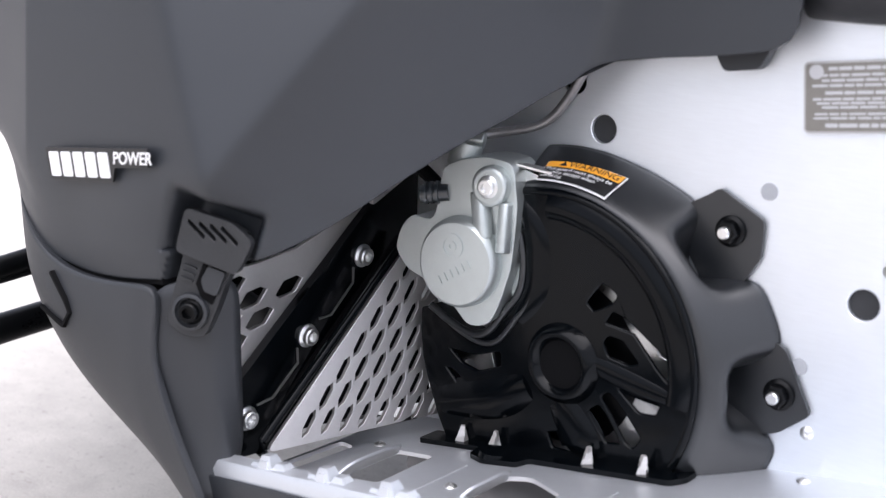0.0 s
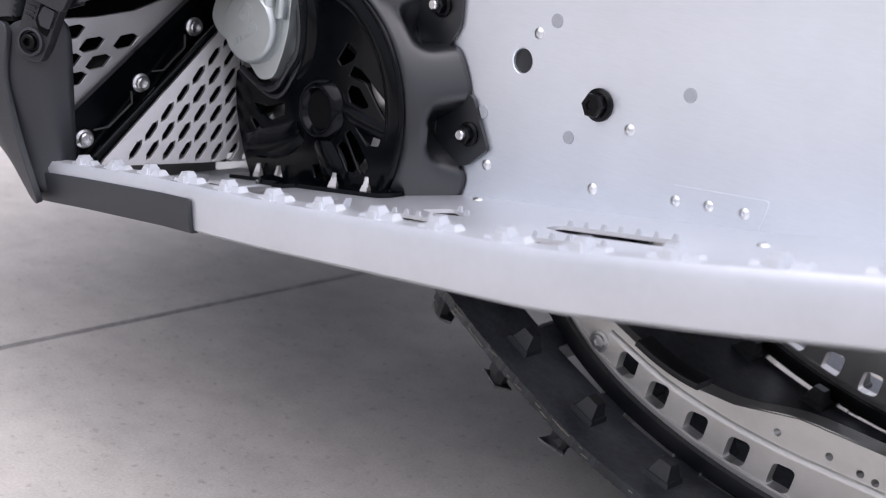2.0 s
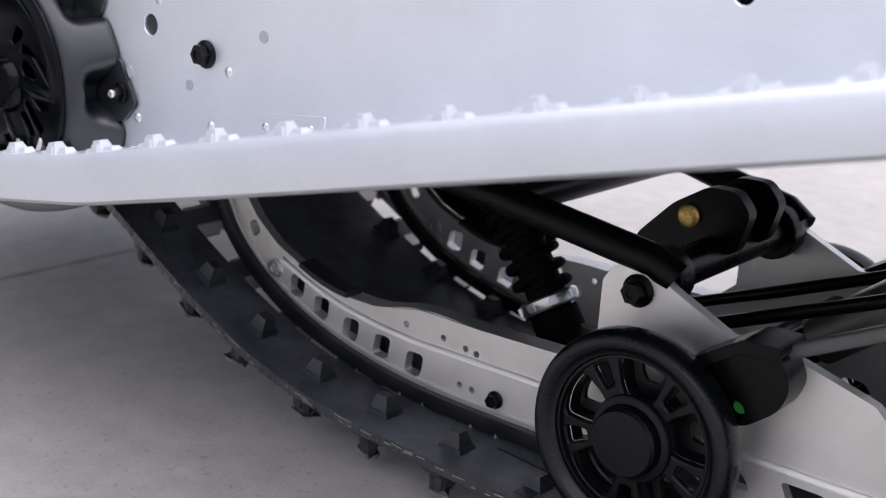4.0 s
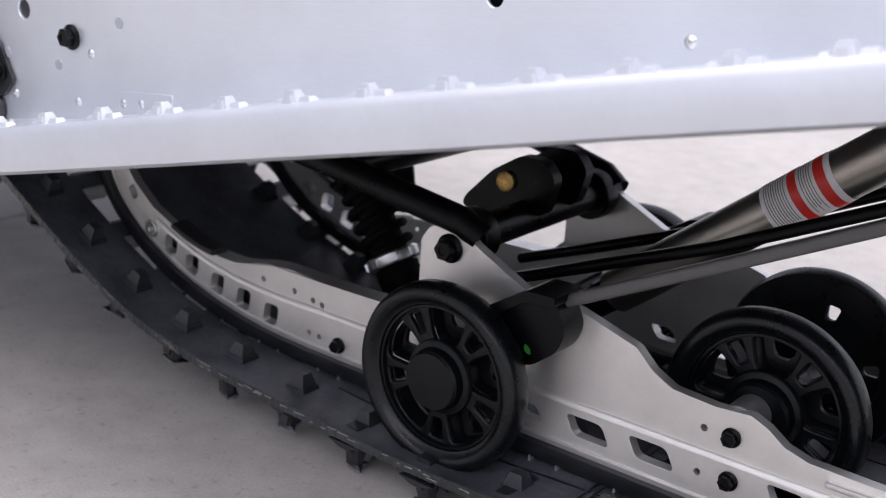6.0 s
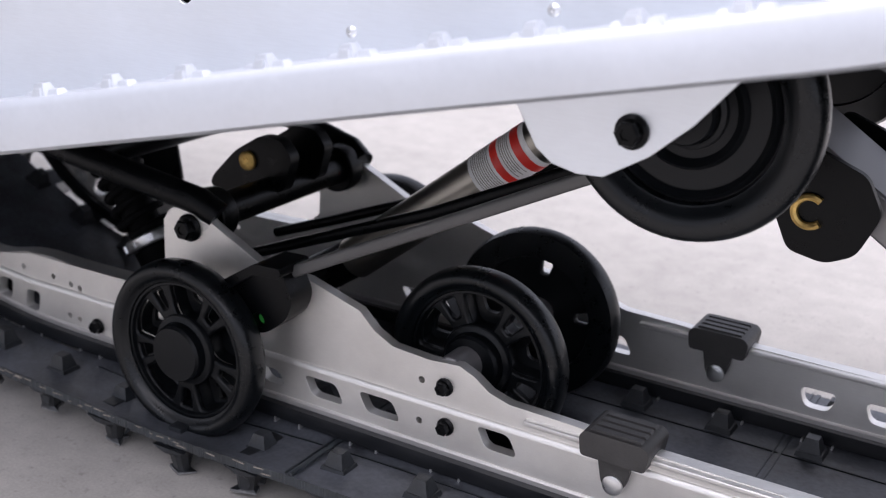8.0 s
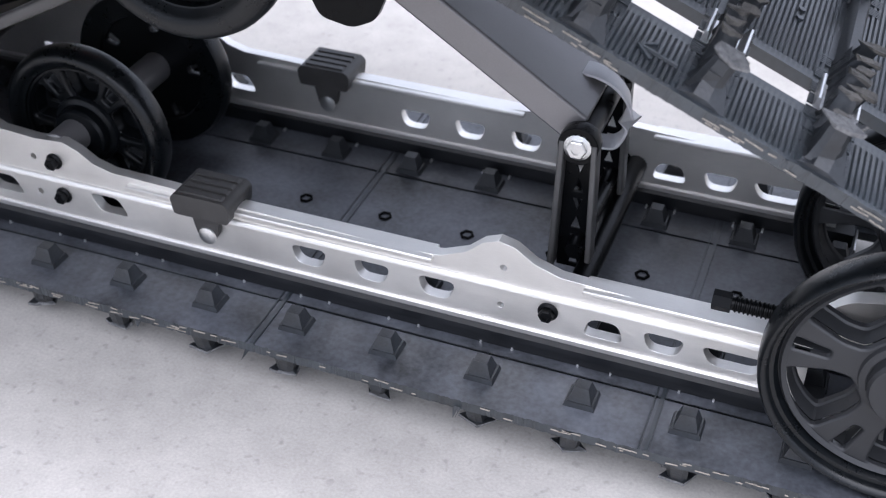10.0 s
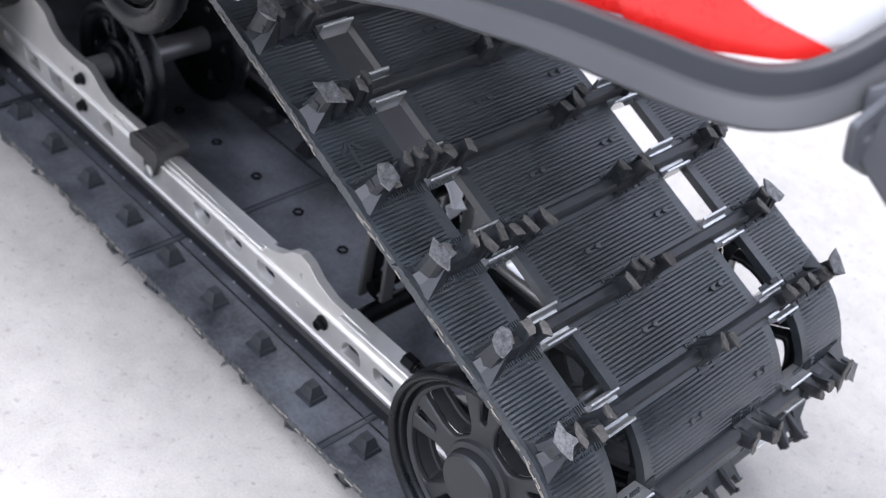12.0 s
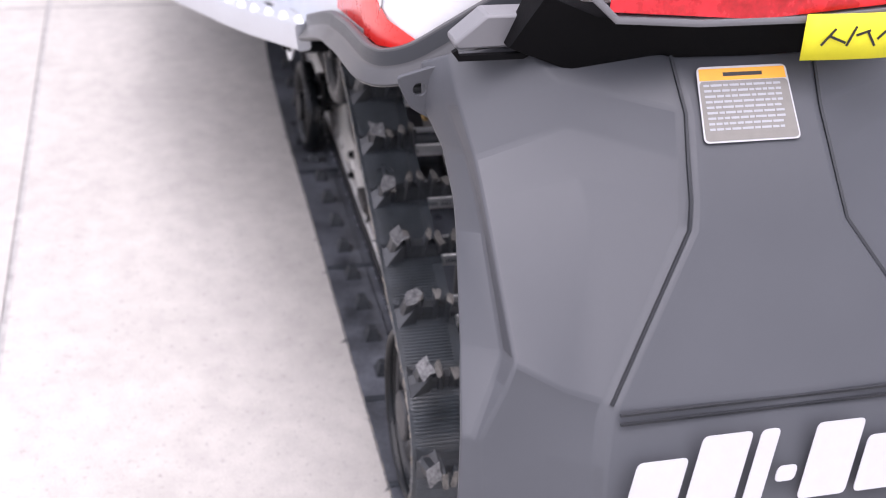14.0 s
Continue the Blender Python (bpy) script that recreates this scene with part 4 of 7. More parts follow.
# ---- wheels ----
def wheel(x, y, z, r, style, flip=1, name="idler_wheel", label="black plastic idler wheel with rubber tyre"):
    """Local z points outwards (towards -y for flip 1)."""
    m = at(x, y, z) if flip > 0 else at(x, y, z) @ Matrix.Rotation(math.pi, 4, "X")
    pm = M_REARWHEEL if style == "rear" else M_WHEEL
    rim = r * (0.90 if style == "rear" else 0.79 if style == "spoke" else 0.72)
    holes = []
    cups = []
    if style in ("rear", "spoke"):
        start, half = (64, 4.0) if style == "rear" else (88, 7.0)
        for k in range(5):
            a = radians(start + 72 * k)
            pol = lambda rr, da: (rim * rr * math.cos(a + radians(da)), rim * rr * math.sin(a + radians(da)))
            cup = rounded([pol(0.43, -17), pol(0.58, -22), pol(0.90, -20), pol(0.915, -10), pol(0.92, 0), pol(0.915, 10), pol(0.90, 20), pol(0.58, 22), pol(0.43, 17)], 0.004, 3)
            holes.append(cup)
            cups.append(cup)
            b = a + radians(36)
            q = lambda rr, da: (rim * rr * math.cos(b + radians(da)), rim * rr * math.sin(b + radians(da)))
            holes.append(rounded([q(0.61, -half * 0.9), q(0.89, -half), q(0.89, half), q(0.61, half * 0.9)], 0.002, 2))
    elif style == "inner":
        for k in range(5):
            a = radians(64 + 72 * k)
            q = lambda rr, da: (rr * math.cos(a + radians(da)), rr * math.sin(a + radians(da)))
            holes.append(rounded([q(rim * 0.70, -5), q(rim * 0.92, -6), q(rim * 0.92, 6), q(rim * 0.70, 5)], 0.002, 2))
    bm = bmesh.new()
    extrude2d(bm, circle2(0, 0, rim * 0.985, 48), holes, Matrix.Translation((0, 0, -0.006)), 0.006)
    w = part(name, bm, pm, sled, label, 0.0016, m=m)
    bm = bmesh.new()
    hw = 0.011 if style != "rear" else 0.0125
    g = r - rim
    lathe(bm, [(rim, -hw), (r * 0.97, -hw), (r, -hw * 0.5), (r, hw * 0.15), (r - g * 0.06, hw * 0.55), (r - g * 0.20, hw * 0.85), (r - g * 0.40, hw), (r - g * 0.62, hw * 0.95), (r - g * 0.82, hw * 0.72), (rim * 1.015, hw * 0.45), (rim * 0.985, hw * 0.40), (rim * 0.96, 0.0005), (rim * 0.95, -0.008), (rim * 0.97, -hw)], n=64, closed=True)
    part("tyre", bm, M_TYRE, w, smooth=50)
    bm = bmesh.new()
    hub = {"rear": 0.315, "spoke": 0.40, "disc": 0.33, "inner": 0.36}[style] * rim
    lathe(bm, [(hub * 1.25, -0.001), (hub * 1.2, 0.003), (hub * 1.05, 0.0045), (hub, 0.004), (hub, 0.011), (hub * 0.93, 0.0135), (0, 0.0142)], n=40)
    part("hub_cap", bm, pm, w, smooth=25)
    if style in ("rear", "spoke"):
        # walls of the openings, and the recessed web inside each cup
        for h in holes:
            ctr = Vector((sum(p[0] for p in h) / len(h), sum(p[1] for p in h) / len(h)))
            k = len(h)
            bm = bmesh.new()
            rings = [[bm.verts.new((ctr.x + (p[0] - ctr.x) * f, ctr.y + (p[1] - ctr.y) * f, d)) for p in h] for f, d in ((1.0, -0.0058), (0.93, -0.0165))]
            if h in cups:
                # the rear wheels are nearly open, the idlers keep a deep web
                inner = 0.86 if style == "rear" else 0.60
                out = ctr.normalized() * rim * (0.0 if style == "rear" else 0.045)
                rings.append([bm.verts.new((ctr.x + out.x + (p[0] - ctr.x) * inner, ctr.y + out.y + (p[1] - ctr.y) * inner, -0.0175)) for p in h])
                rings.append([bm.verts.new((ctr.x + out.x + (p[0] - ctr.x) * (inner - 0.02), ctr.y + out.y + (p[1] - ctr.y) * (inner - 0.02), -0.0210)) for p in h])
            for ra, rb in zip(rings, rings[1:]):
                for i in range(k):
                    bm.faces.new((ra[i], ra[(i + 1) % k], rb[(i + 1) % k], rb[i]))
            part("cup" if h in cups else "web_rib", bm, pm, w, smooth=30)
    if style == "spoke":
        bm = bmesh.new()
        lathe(bm, [(rim * 0.985, 0.0004), (rim * 0.965, 0.0032), (rim * 0.935, 0.0032), (rim * 0.92, 0.0004)], n=56)
        lathe(bm, [(rim * 0.51, 0.0004), (rim * 0.495, 0.0026), (rim * 0.47, 0.0026), (rim * 0.455, 0.0004)], n=48)
        part("moulded_ring", bm, pm, w)
    if style == "disc":
        bm = bmesh.new()
        lathe(bm, [(rim * 0.95, 0.001), (rim * 0.9, 0.004), (rim * 0.84, 0.001)], n=48)
        lathe(bm, [(rim * 0.62, 0.001), (rim * 0.58, 0.004), (rim * 0.5, 0.001)], n=48)
        part("moulded_ring", bm, pm, w)
    if style == "rear":
        bm = bmesh.new()
        lathe(bm, [(rim * 0.955, 0.0005), (rim * 0.935, 0.0025), (rim * 0.90, 0.0005)], n=56)
        part("moulded_ring", bm, pm, w)
    return w


wheel(1.073, -0.158, 0.1355, 0.0895, "rear", 1, "rear_wheel", "dark grey five-spoke rear wheel with rubber tyre")
wheel(1.073, 0.158, 0.1355, 0.0895, "rear", -1, "rear_wheel", "dark grey five-spoke rear wheel with rubber tyre")
wheel(1.073, 0.0, 0.1355, 0.0895, "rear", 1, "rear_wheel", "dark grey five-spoke rear wheel with rubber tyre")
wheel(0.222, -0.150, 0.100, 0.073, "spoke")
wheel(0.222, 0.150, 0.100, 0.073, "spoke", -1)
wheel(0.436, -0.066, 0.1175, 0.0725, "spoke")
wheel(0.430, 0.046, 0.1175, 0.0725, "inner", -1)
wheel(0.61, -0.160, 0.352, 0.0745, "disc")
wheel(0.61, 0.160, 0.352, 0.0745, "disc", -1)


def axle(name, x, z, y0, y1, r, mat, label=""):
    bm = bmesh.new()
    lathe(bm, [(0, y0), (r, y0), (r, y1), (0, y1)], Matrix(((1, 0, 0, x), (0, 0, 1, 0), (0, 1, 0, z), (0, 0, 0, 1))), 20)
    return part(name, bm, mat, sled, label, 0.001)


axle("rear_axle", 1.073, 0.1355, -0.165, 0.165, 0.011, M_STEEL)
axle("mid_axle", 0.434, 0.1195, -0.104, 0.104, 0.0135, M_ARM, "grey steel axle tube between the rails")
axle("upper_axle", 0.61, 0.352, -0.205, 0.205, 0.010, M_PAINT)
axle("front_idler_axle", 0.222, 0.100, -0.150, 0.150, 0.011, M_PAINT)
axle("pivot_shaft", 0.197, 0.190, -0.104, 0.104, 0.014, M_PAINT, "black cross shaft between the rail plates")
axle("rocker_shaft", 0.850, 0.078, -0.104, 0.104, 0.009, M_PAINT)


# ---- suspension ----
def tube_part(name, pts, r, mat, label="", n=14, bevel=0.0, parent=None):
    bm = bmesh.new()
    tube(bm, pts, r, n)
    return part(name, bm, mat, parent or sled, label, bevel, smooth=50)


def suspension():
    # front arms and their bracket round the cross shaft
    for s in (-1, 1):
        tube_part("front_arm_tube", [(-0.18, s * 0.125, 0.262), (0.08, s * 0.121, 0.229), (0.20, s * 0.104, 0.205), (0.215, s * 0.10, 0.195)], 0.0115, M_PAINT, "black front suspension arm tube")
        # boss round the shaft at the rail plate
        bm = bmesh.new()
        lathe(bm, [(0.0, -0.009), (0.0215, -0.009), (0.0225, 0), (0.0215, 0.009), (0, 0.009)], at(0.197, s * 0.088, 0.190), 28)
        part("pivot_boss", bm, M_PAINT, sled, bevel=0.001)
    # cross tube joins the two front arms; dark plate added to hide bright ground
    bm = bmesh.new()
    grid(bm, [[(x, y, z - 0.010 * (1 - (y / 0.12) ** 2)) for x, z in ((-0.20, 0.266), (-0.08, 0.248), (0.02, 0.236), (0.085, 0.226))] for y in (-0.122, -0.06, 0.0, 0.06, 0.122)])
    web = part("front_arm_plate", bm, M_PAINT, sled, "black plate added between the front arms", smooth=60)
    so = web.modifiers.new("thick", "SOLIDIFY")
    so.thickness = 0.004
    # made-up sheet above the far rail, hides the bright ground beyond
    bm = bmesh.new()
    extrude2d(bm, rounded([(-0.262, 0.215), (-0.235, 0.195), (-0.205, 0.170), (-0.160, 0.137), (-0.115, 0.119), (-0.070, 0.1115), (-0.030, 0.114), (-0.022, 0.132), (-0.036, 0.215)], 0.004), [], XZ(0.1125), 0.003)
    part("front_arm_gusset", bm, M_PAINT, sled, "black sheet added under the front arm", 0.0006)
    tube_part("front_cross_tube", [(0.09, -0.121, 0.227), (0.09, 0.121, 0.227)], 0.0125, M_PAINT)
    bm = bmesh.new()
    block = rounded([(0.134, 0.188), (0.137, 0.196), (0.163, 0.223), (0.190, 0.240), (0.212, 0.240), (0.224, 0.226), (0.216, 0.196), (0.180, 0.183), (0.150, 0.181)], 0.006)
    extrude2d(bm, block, [], XZ(-0.018), 0.012)
    extrude2d(bm, block, [], XZ(0.030), 0.012)
    extrude2d(bm, rounded([(0.142, 0.186), (0.20, 0.186), (0.20, 0.205), (0.165, 0.214)], 0.004), [], XZ(-0.007), 0.038)
    br = part("shock_bracket", bm, M_PAINT, sled, "black welded shock bracket on the cross shaft", 0.0012)
    bm = bmesh.new()
    lathe(bm, [(0, 0), (0.0085, 0), (0.0085, 0.003), (0.0065, 0.0042), (0, 0.0042)], at(0.178, -0.0182, 0.2165), 20)
    for k in range(5):
        a = 2 * math.pi * k / 5
        box(bm, (0.0028 * math.cos(a) - 0.0009, 0.0028 * math.sin(a) - 0.0009, 0.0042), (0.0028 * math.cos(a) + 0.0009, 0.0028 * math.sin(a) + 0.0009, 0.0048), at(0.178, -0.0182, 0.2165))
    part("pin", bm, M_GOLD, br, "gold zinc-plated pin head")
    bm = bmesh.new()
    tube(bm, [(0.252, -0.10, 0.135), (0.252, 0.10, 0.135)], 0.012, 16)
    part("lower_cross_tube", bm, M_PAINT, sled)
    # front shock with coil and bright adjuster
    c0, c1 = Vector((0.092, -0.028, 0.090)), Vector((0.008, -0.028, 0.222))
    d = (c1 - c0).normalized()
    bm = bmesh.new()
    tube(bm, [c0, c0 + d * 0.016], 0.0165, 20)
    tube(bm, [c0 + d * 0.016, c0 + d * 0.034], 0.020, 20)
    tube(bm, [c0 + d * 0.03, c1], 0.016, 16)
    shock = part("front_shock", bm, M_DARK, sled, "black coil-over shock with bright spring adjuster", 0.0008, smooth=50)
    bm = bmesh.new()
    m = frame_from(c0 + d * 0.040, (0, 1, 0), Vector((0, 1, 0)).cross(d))
    m = Matrix(((1, 0, 0, 0), (0, 1, 0, 0), (0, 0, 1, 0), (0, 0, 0, 1)))
    q = d.to_track_quat("Z", "Y").to_matrix().to_4x4()
    q.translation = c0 + d * 0.036
    lathe(bm, [(0.012, 0), (0.0235, 0), (0.0245, 0.002), (0.0245, 0.009), (0.022, 0.011), (0.012, 0.011)], q, 32)
    for k in range(8):
        a = 2 * math.pi * k / 8
        r = q @ Matrix.Rotation(a, 4, "Z")
        box(bm, (0.0225, -0.003, 0.002), (0.0262, 0.003, 0.0085), r)
    part("adjuster_ring", bm, M_STEEL, shock, "bright castellated spring adjuster")
    bm = bmesh.new()
    coil = [q @ Vector((0.0205 * math.cos(a), 0.0205 * math.sin(a), 0.013 + 0.014 * a / (2 * math.pi))) for a in [i * 2 * math.pi / 18 for i in range(18 * 8)]]
    tube(bm, coil, 0.0038, 8)
    part("coil_spring", bm, M_DARK, shock)
    # torsion spring housing on each rail, with its long legs
    for s in (-1, 1):
        y0 = -0.136 if s < 0 else 0.112
        bm = bmesh.new()
        body = rounded([(0.252, 0.160), (0.280, 0.179), (0.305, 0.181), (0.316, 0.158), (0.310, 0.142), (0.290, 0.126), (0.276, 0.124), (0.268, 0.150)], 0.007)
        extrude2d(bm, body, [circle2(0.283, 0.135, 0.0062, 14)], XZ(y0), 0.026)
        extrude2d(bm, rounded([(0.246, 0.158), (0.285, 0.183), (0.309, 0.184), (0.309, 0.176), (0.284, 0.174), (0.252, 0.152)], 0.003), [], XZ(y0 - 0.006), 0.036)
        hs = part("spring_housing", bm, M_PAINT, sled, "black spring anchor block on the slide rail", 0.0015)
        if s < 0:
            bm = bmesh.new()
            lathe(bm, [(0, 0), (0.005, 0), (0.0045, 0.003), (0, 0.003)], at(0.283, y0 + 0.010, 0.135), 14)
            part("plug", bm, M_GREEN, hs, "small green plastic plug")
        bm = bmesh.new()
        sweep(bm, [(0.285, s * 0.121, 0.1655), (0.42, s * 0.120, 0.2325), (0.53, s * 0.119, 0.288), (0.60, s * 0.118, 0.322)], rounded([(-0.0048, -0.0048), (0.0048, -0.0048), (0.0048, 0.0048), (-0.0048, 0.0048)], 0.003, 3))
        part("spring_leg", bm, M_GREYPAINT, sled, "dark grey torsion spring leg", smooth=50)
        bm = bmesh.new()
        sweep(bm, [(0.15, s * 0.054, 0.126), (0.225, s * 0.052, 0.155), (0.38, s * 0.05, 0.2175), (0.50, s * 0.048, 0.275), (0.60, s * 0.046, 0.325)], ring_section(0.0048, 10))
        part("spring_leg", bm, M_PAINT, sled, smooth=50)
    # rear shock
    a, b = Vector((0.262, 0.0, 0.132)), Vector((0.60, 0.0, 0.398))
    d = (b - a).normalized()
    bm = bmesh.new()
    tube(bm, [a + d * 0.02, a + d * 0.305], 0.0185, 32)
    rs = part("rear_shock", bm, M_SHOCK, sled, "champagne anodised rear shock body with warning label", 0.001, smooth=50)
    bm = bmesh.new()
    tube(bm, [a + d * 0.300, b], 0.0085, 16)
    part("shock_rod", bm, M_STEEL, rs, smooth=50)
    bm = bmesh.new()
    tube(bm, [a - d * 0.01, a + d * 0.022], 0.0145, 20)
    part("shock_eye", bm, M_PAINT, rs, smooth=50)
    q = d.to_track_quat("Z", "X").to_matrix().to_4x4()
    q.translation = a

    def wrap(name, h0, h1, a0, a1, mat, lift):
        bm2 = bmesh.new()
        rows = []
        for h in (h0, h1):
            rows.append([q @ Vector(((0.0185 + lift) * math.cos(t), (0.0185 + lift) * math.sin(t), h)) for t in [a0 + (a1 - a0) * i / 24 for i in range(25)]])
        grid(bm2, rows)
        return part(name, bm2, mat, rs, smooth=60)

    # the label wraps most of the tube
    wrap("label", 0.173, 0.230, -math.pi, math.pi, M_WHITE, 0.0004)
    wrap("label_band", 0.196, 0.203, -math.pi, math.pi, M_RED, 0.0008)
    wrap("label_band", 0.217, 0.225, -math.pi, math.pi, M_RED, 0.0008)
    for k in range(9):
        wrap("print_bar", 0.1765 + k * 0.002, 0.1772 + k * 0.002, -2.6 + 0.2 * (k % 3), 2.4, M_PLAQUE, 0.0007)
    for k in range(5):
        wrap("print_bar", 0.2055 + k * 0.002, 0.2062 + k * 0.002, -2.6, 2.5 - 0.3 * (k % 2), M_PLAQUE, 0.0007)
    # rear arm, a pressed box
    bm = bmesh.new()
    p, q2 = Vector((0.585, 0, 0.349)), Vector((0.832, 0, 0.1875))
    sweep(bm, [p, q2], [(-0.036, -0.0125), (0.040, -0.0125), (0.040, 0.0125), (-0.036, 0.0125)])
    arm = part("rear_arm", bm, M_ARM, sled, "satin grey pressed-steel rear suspension arm", 0.002)
    # flat near-black disc draws the shade of a small hole
    bm = bmesh.new()
    d2 = (q2 - p).normalized()
    nn = Vector((-d2.z, 0, d2.x))
    for y in (0.030,):
        m = frame_from(p + d2 * 0.262 + nn * (-0.0125 if nn.z < 0 else 0.0126) + Vector((0, y, 0)), d2, (0, 1, 0))
        lathe(bm, [(0, 0), (0.003, 0), (0.003, 0.0004), (0, 0.0004)], m, 12)
    part("hole_mark", bm, M_DARK, arm)
    # bracket with the split pin clip
    bm = bmesh.new()
    pl = rounded([(0.636, 0.275), (0.648, 0.250), (0.672, 0.2455), (0.690, 0.254), (0.702, 0.282), (0.690, 0.305), (0.650, 0.320), (0.632, 0.300)], 0.006)
    extrude2d(bm, pl, [], XZ(-0.058), 0.006)
    cb = part("arm_bracket", bm, M_PAINT, sled, "black bracket plate with a gold snap ring", 0.001)
    bm = bmesh.new()
    extrude2d(bm, pl, [], XZ(0.052), 0.006)
    part("arm_bracket", bm, M_PAINT, sled, "black bracket plate under the rear arm", 0.001)
    bm = bmesh.new()
    ring = [(0.659 + 0.0095 * math.cos(t), -0.0595, 0.2775 + 0.0095 * math.sin(t)) for t in [radians(50 + 265 * i / 24) for i in range(25)]]
    tube(bm, ring, 0.0026, 8, up=(0, 1, 0))
    part("snap_ring", bm, M_GOLD, cb, "gold C-shaped snap ring")
    # rocker links under the arm
    for s in (-1, 1):
        y = s * 0.047
        bm = bmesh.new()
        lathe(bm, [(0, -0.006), (0.0145, -0.006), (0.0150, 0), (0.0145, 0.006), (0, 0.006)], at(0.836, y, 0.183), 24)
        holes = [[(0.8330, 0.166 - k * 0.016), (0.8400, 0.166 - k * 0.016), (0.8365, 0.156 - k * 0.016)] if k % 2 == 0 else [(0.8365, 0.166 - k * 0.016), (0.8330, 0.156 - k * 0.016), (0.8400, 0.156 - k * 0.016)] for k in range(6)]
        extrude2d(bm, [(0.826, 0.185), (0.846, 0.185), (0.848, 0.072), (0.824, 0.072)], holes, XZ(y + 0.004), 0.002)
        bl = bmesh.new()
        for x0, x1 in ((0.8245, 0.8215), (0.8475, 0.8500)):
            sweep(bl, [(x0, y, 0.186), (x1, y, 0.074)], rounded([(-0.007, -0.0022), (0.007, -0.0022), (0.007, 0.0022), (-0.007, 0.0022)], 0.0012, 2), up=(1, 0, 0))
        lk = part("rocker_link", bm, M_PAINT, sled, "black pressed rocker link with triangular lightening holes", 0.0006)
        part("flange", bl, M_GREYPAINT, lk, bevel=0.0006)
        shared("bolt", BOLT_STEEL, lk, at(0.836, y - 0.006, 0.183) @ Matrix.Diagonal((1.25, 1.25, 0.9, 1)), "bright hex bolt head")
    tube_part("cross_tube", [(0.840, -0.058, 0.098), (0.840, 0.058, 0.098)], 0.0065, M_PAINT)
    tube_part("cross_tube", [(0.836, -0.054, 0.183), (0.836, 0.054, 0.183)], 0.010, M_PAINT)
    bm = bmesh.new()
    strap = smooth_path([(0.802, 0.010, 0.200), (0.818, 0.012, 0.208), (0.838, 0.014, 0.204), (0.853, 0.017, 0.188), (0.856, 0.018, 0.166), (0.848, 0.017, 0.150), (0.836, 0.014, 0.149)], 5)
    sweep(bm, strap, rounded([(-0.010, -0.0012), (0.010, -0.0012), (0.010, 0.0012), (-0.010, 0.0012)], 0.0008, 2))
    part("limiter_strap", bm, M_SILVERPLASTIC, sled, "light grey looped limiter strap", smooth=50)
    # belt tensioner bolts behind the rear wheels
    for s in (-1, 1):
        bm = bmesh.new()
        for k in range(14):
            x = 0.962 + k * 0.0028
            lathe(bm, [(0.0045, 0), (0.0056, 0.0007), (0.0056, 0.0013), (0.0045, 0.002)], Matrix(((0, 0, 1, x), (1, 0, 0, s * 0.118), (0, 1, 0, 0.1325), (0, 0, 0, 1))), 14)
        tube(bm, [(0.958, s * 0.118, 0.1325), (1.06, s * 0.118, 0.1325)], 0.0046, 14)
        tube(bm, [(0.948, s * 0.118, 0.1325), (0.960, s * 0.118, 0.1325)], 0.0068, 6)
        part("tensioner_bolt", bm, M_PAINT, sled, "black threaded track tensioner bolt", smooth=30)
        bm = bmesh.new()
        extrude2d(bm, rounded([(0.985, 0.112), (1.09, 0.112), (1.10, 0.139), (1.075, 0.160), (1.03, 0.150)], 0.006), [], XZ(s * 0.107 - 0.006), 0.012)
        part("axle_block", bm, M_RAIL, sled, bevel=0.001)


suspension()


# ---- brake ----
GC = Vector((-0.342, 0.262))


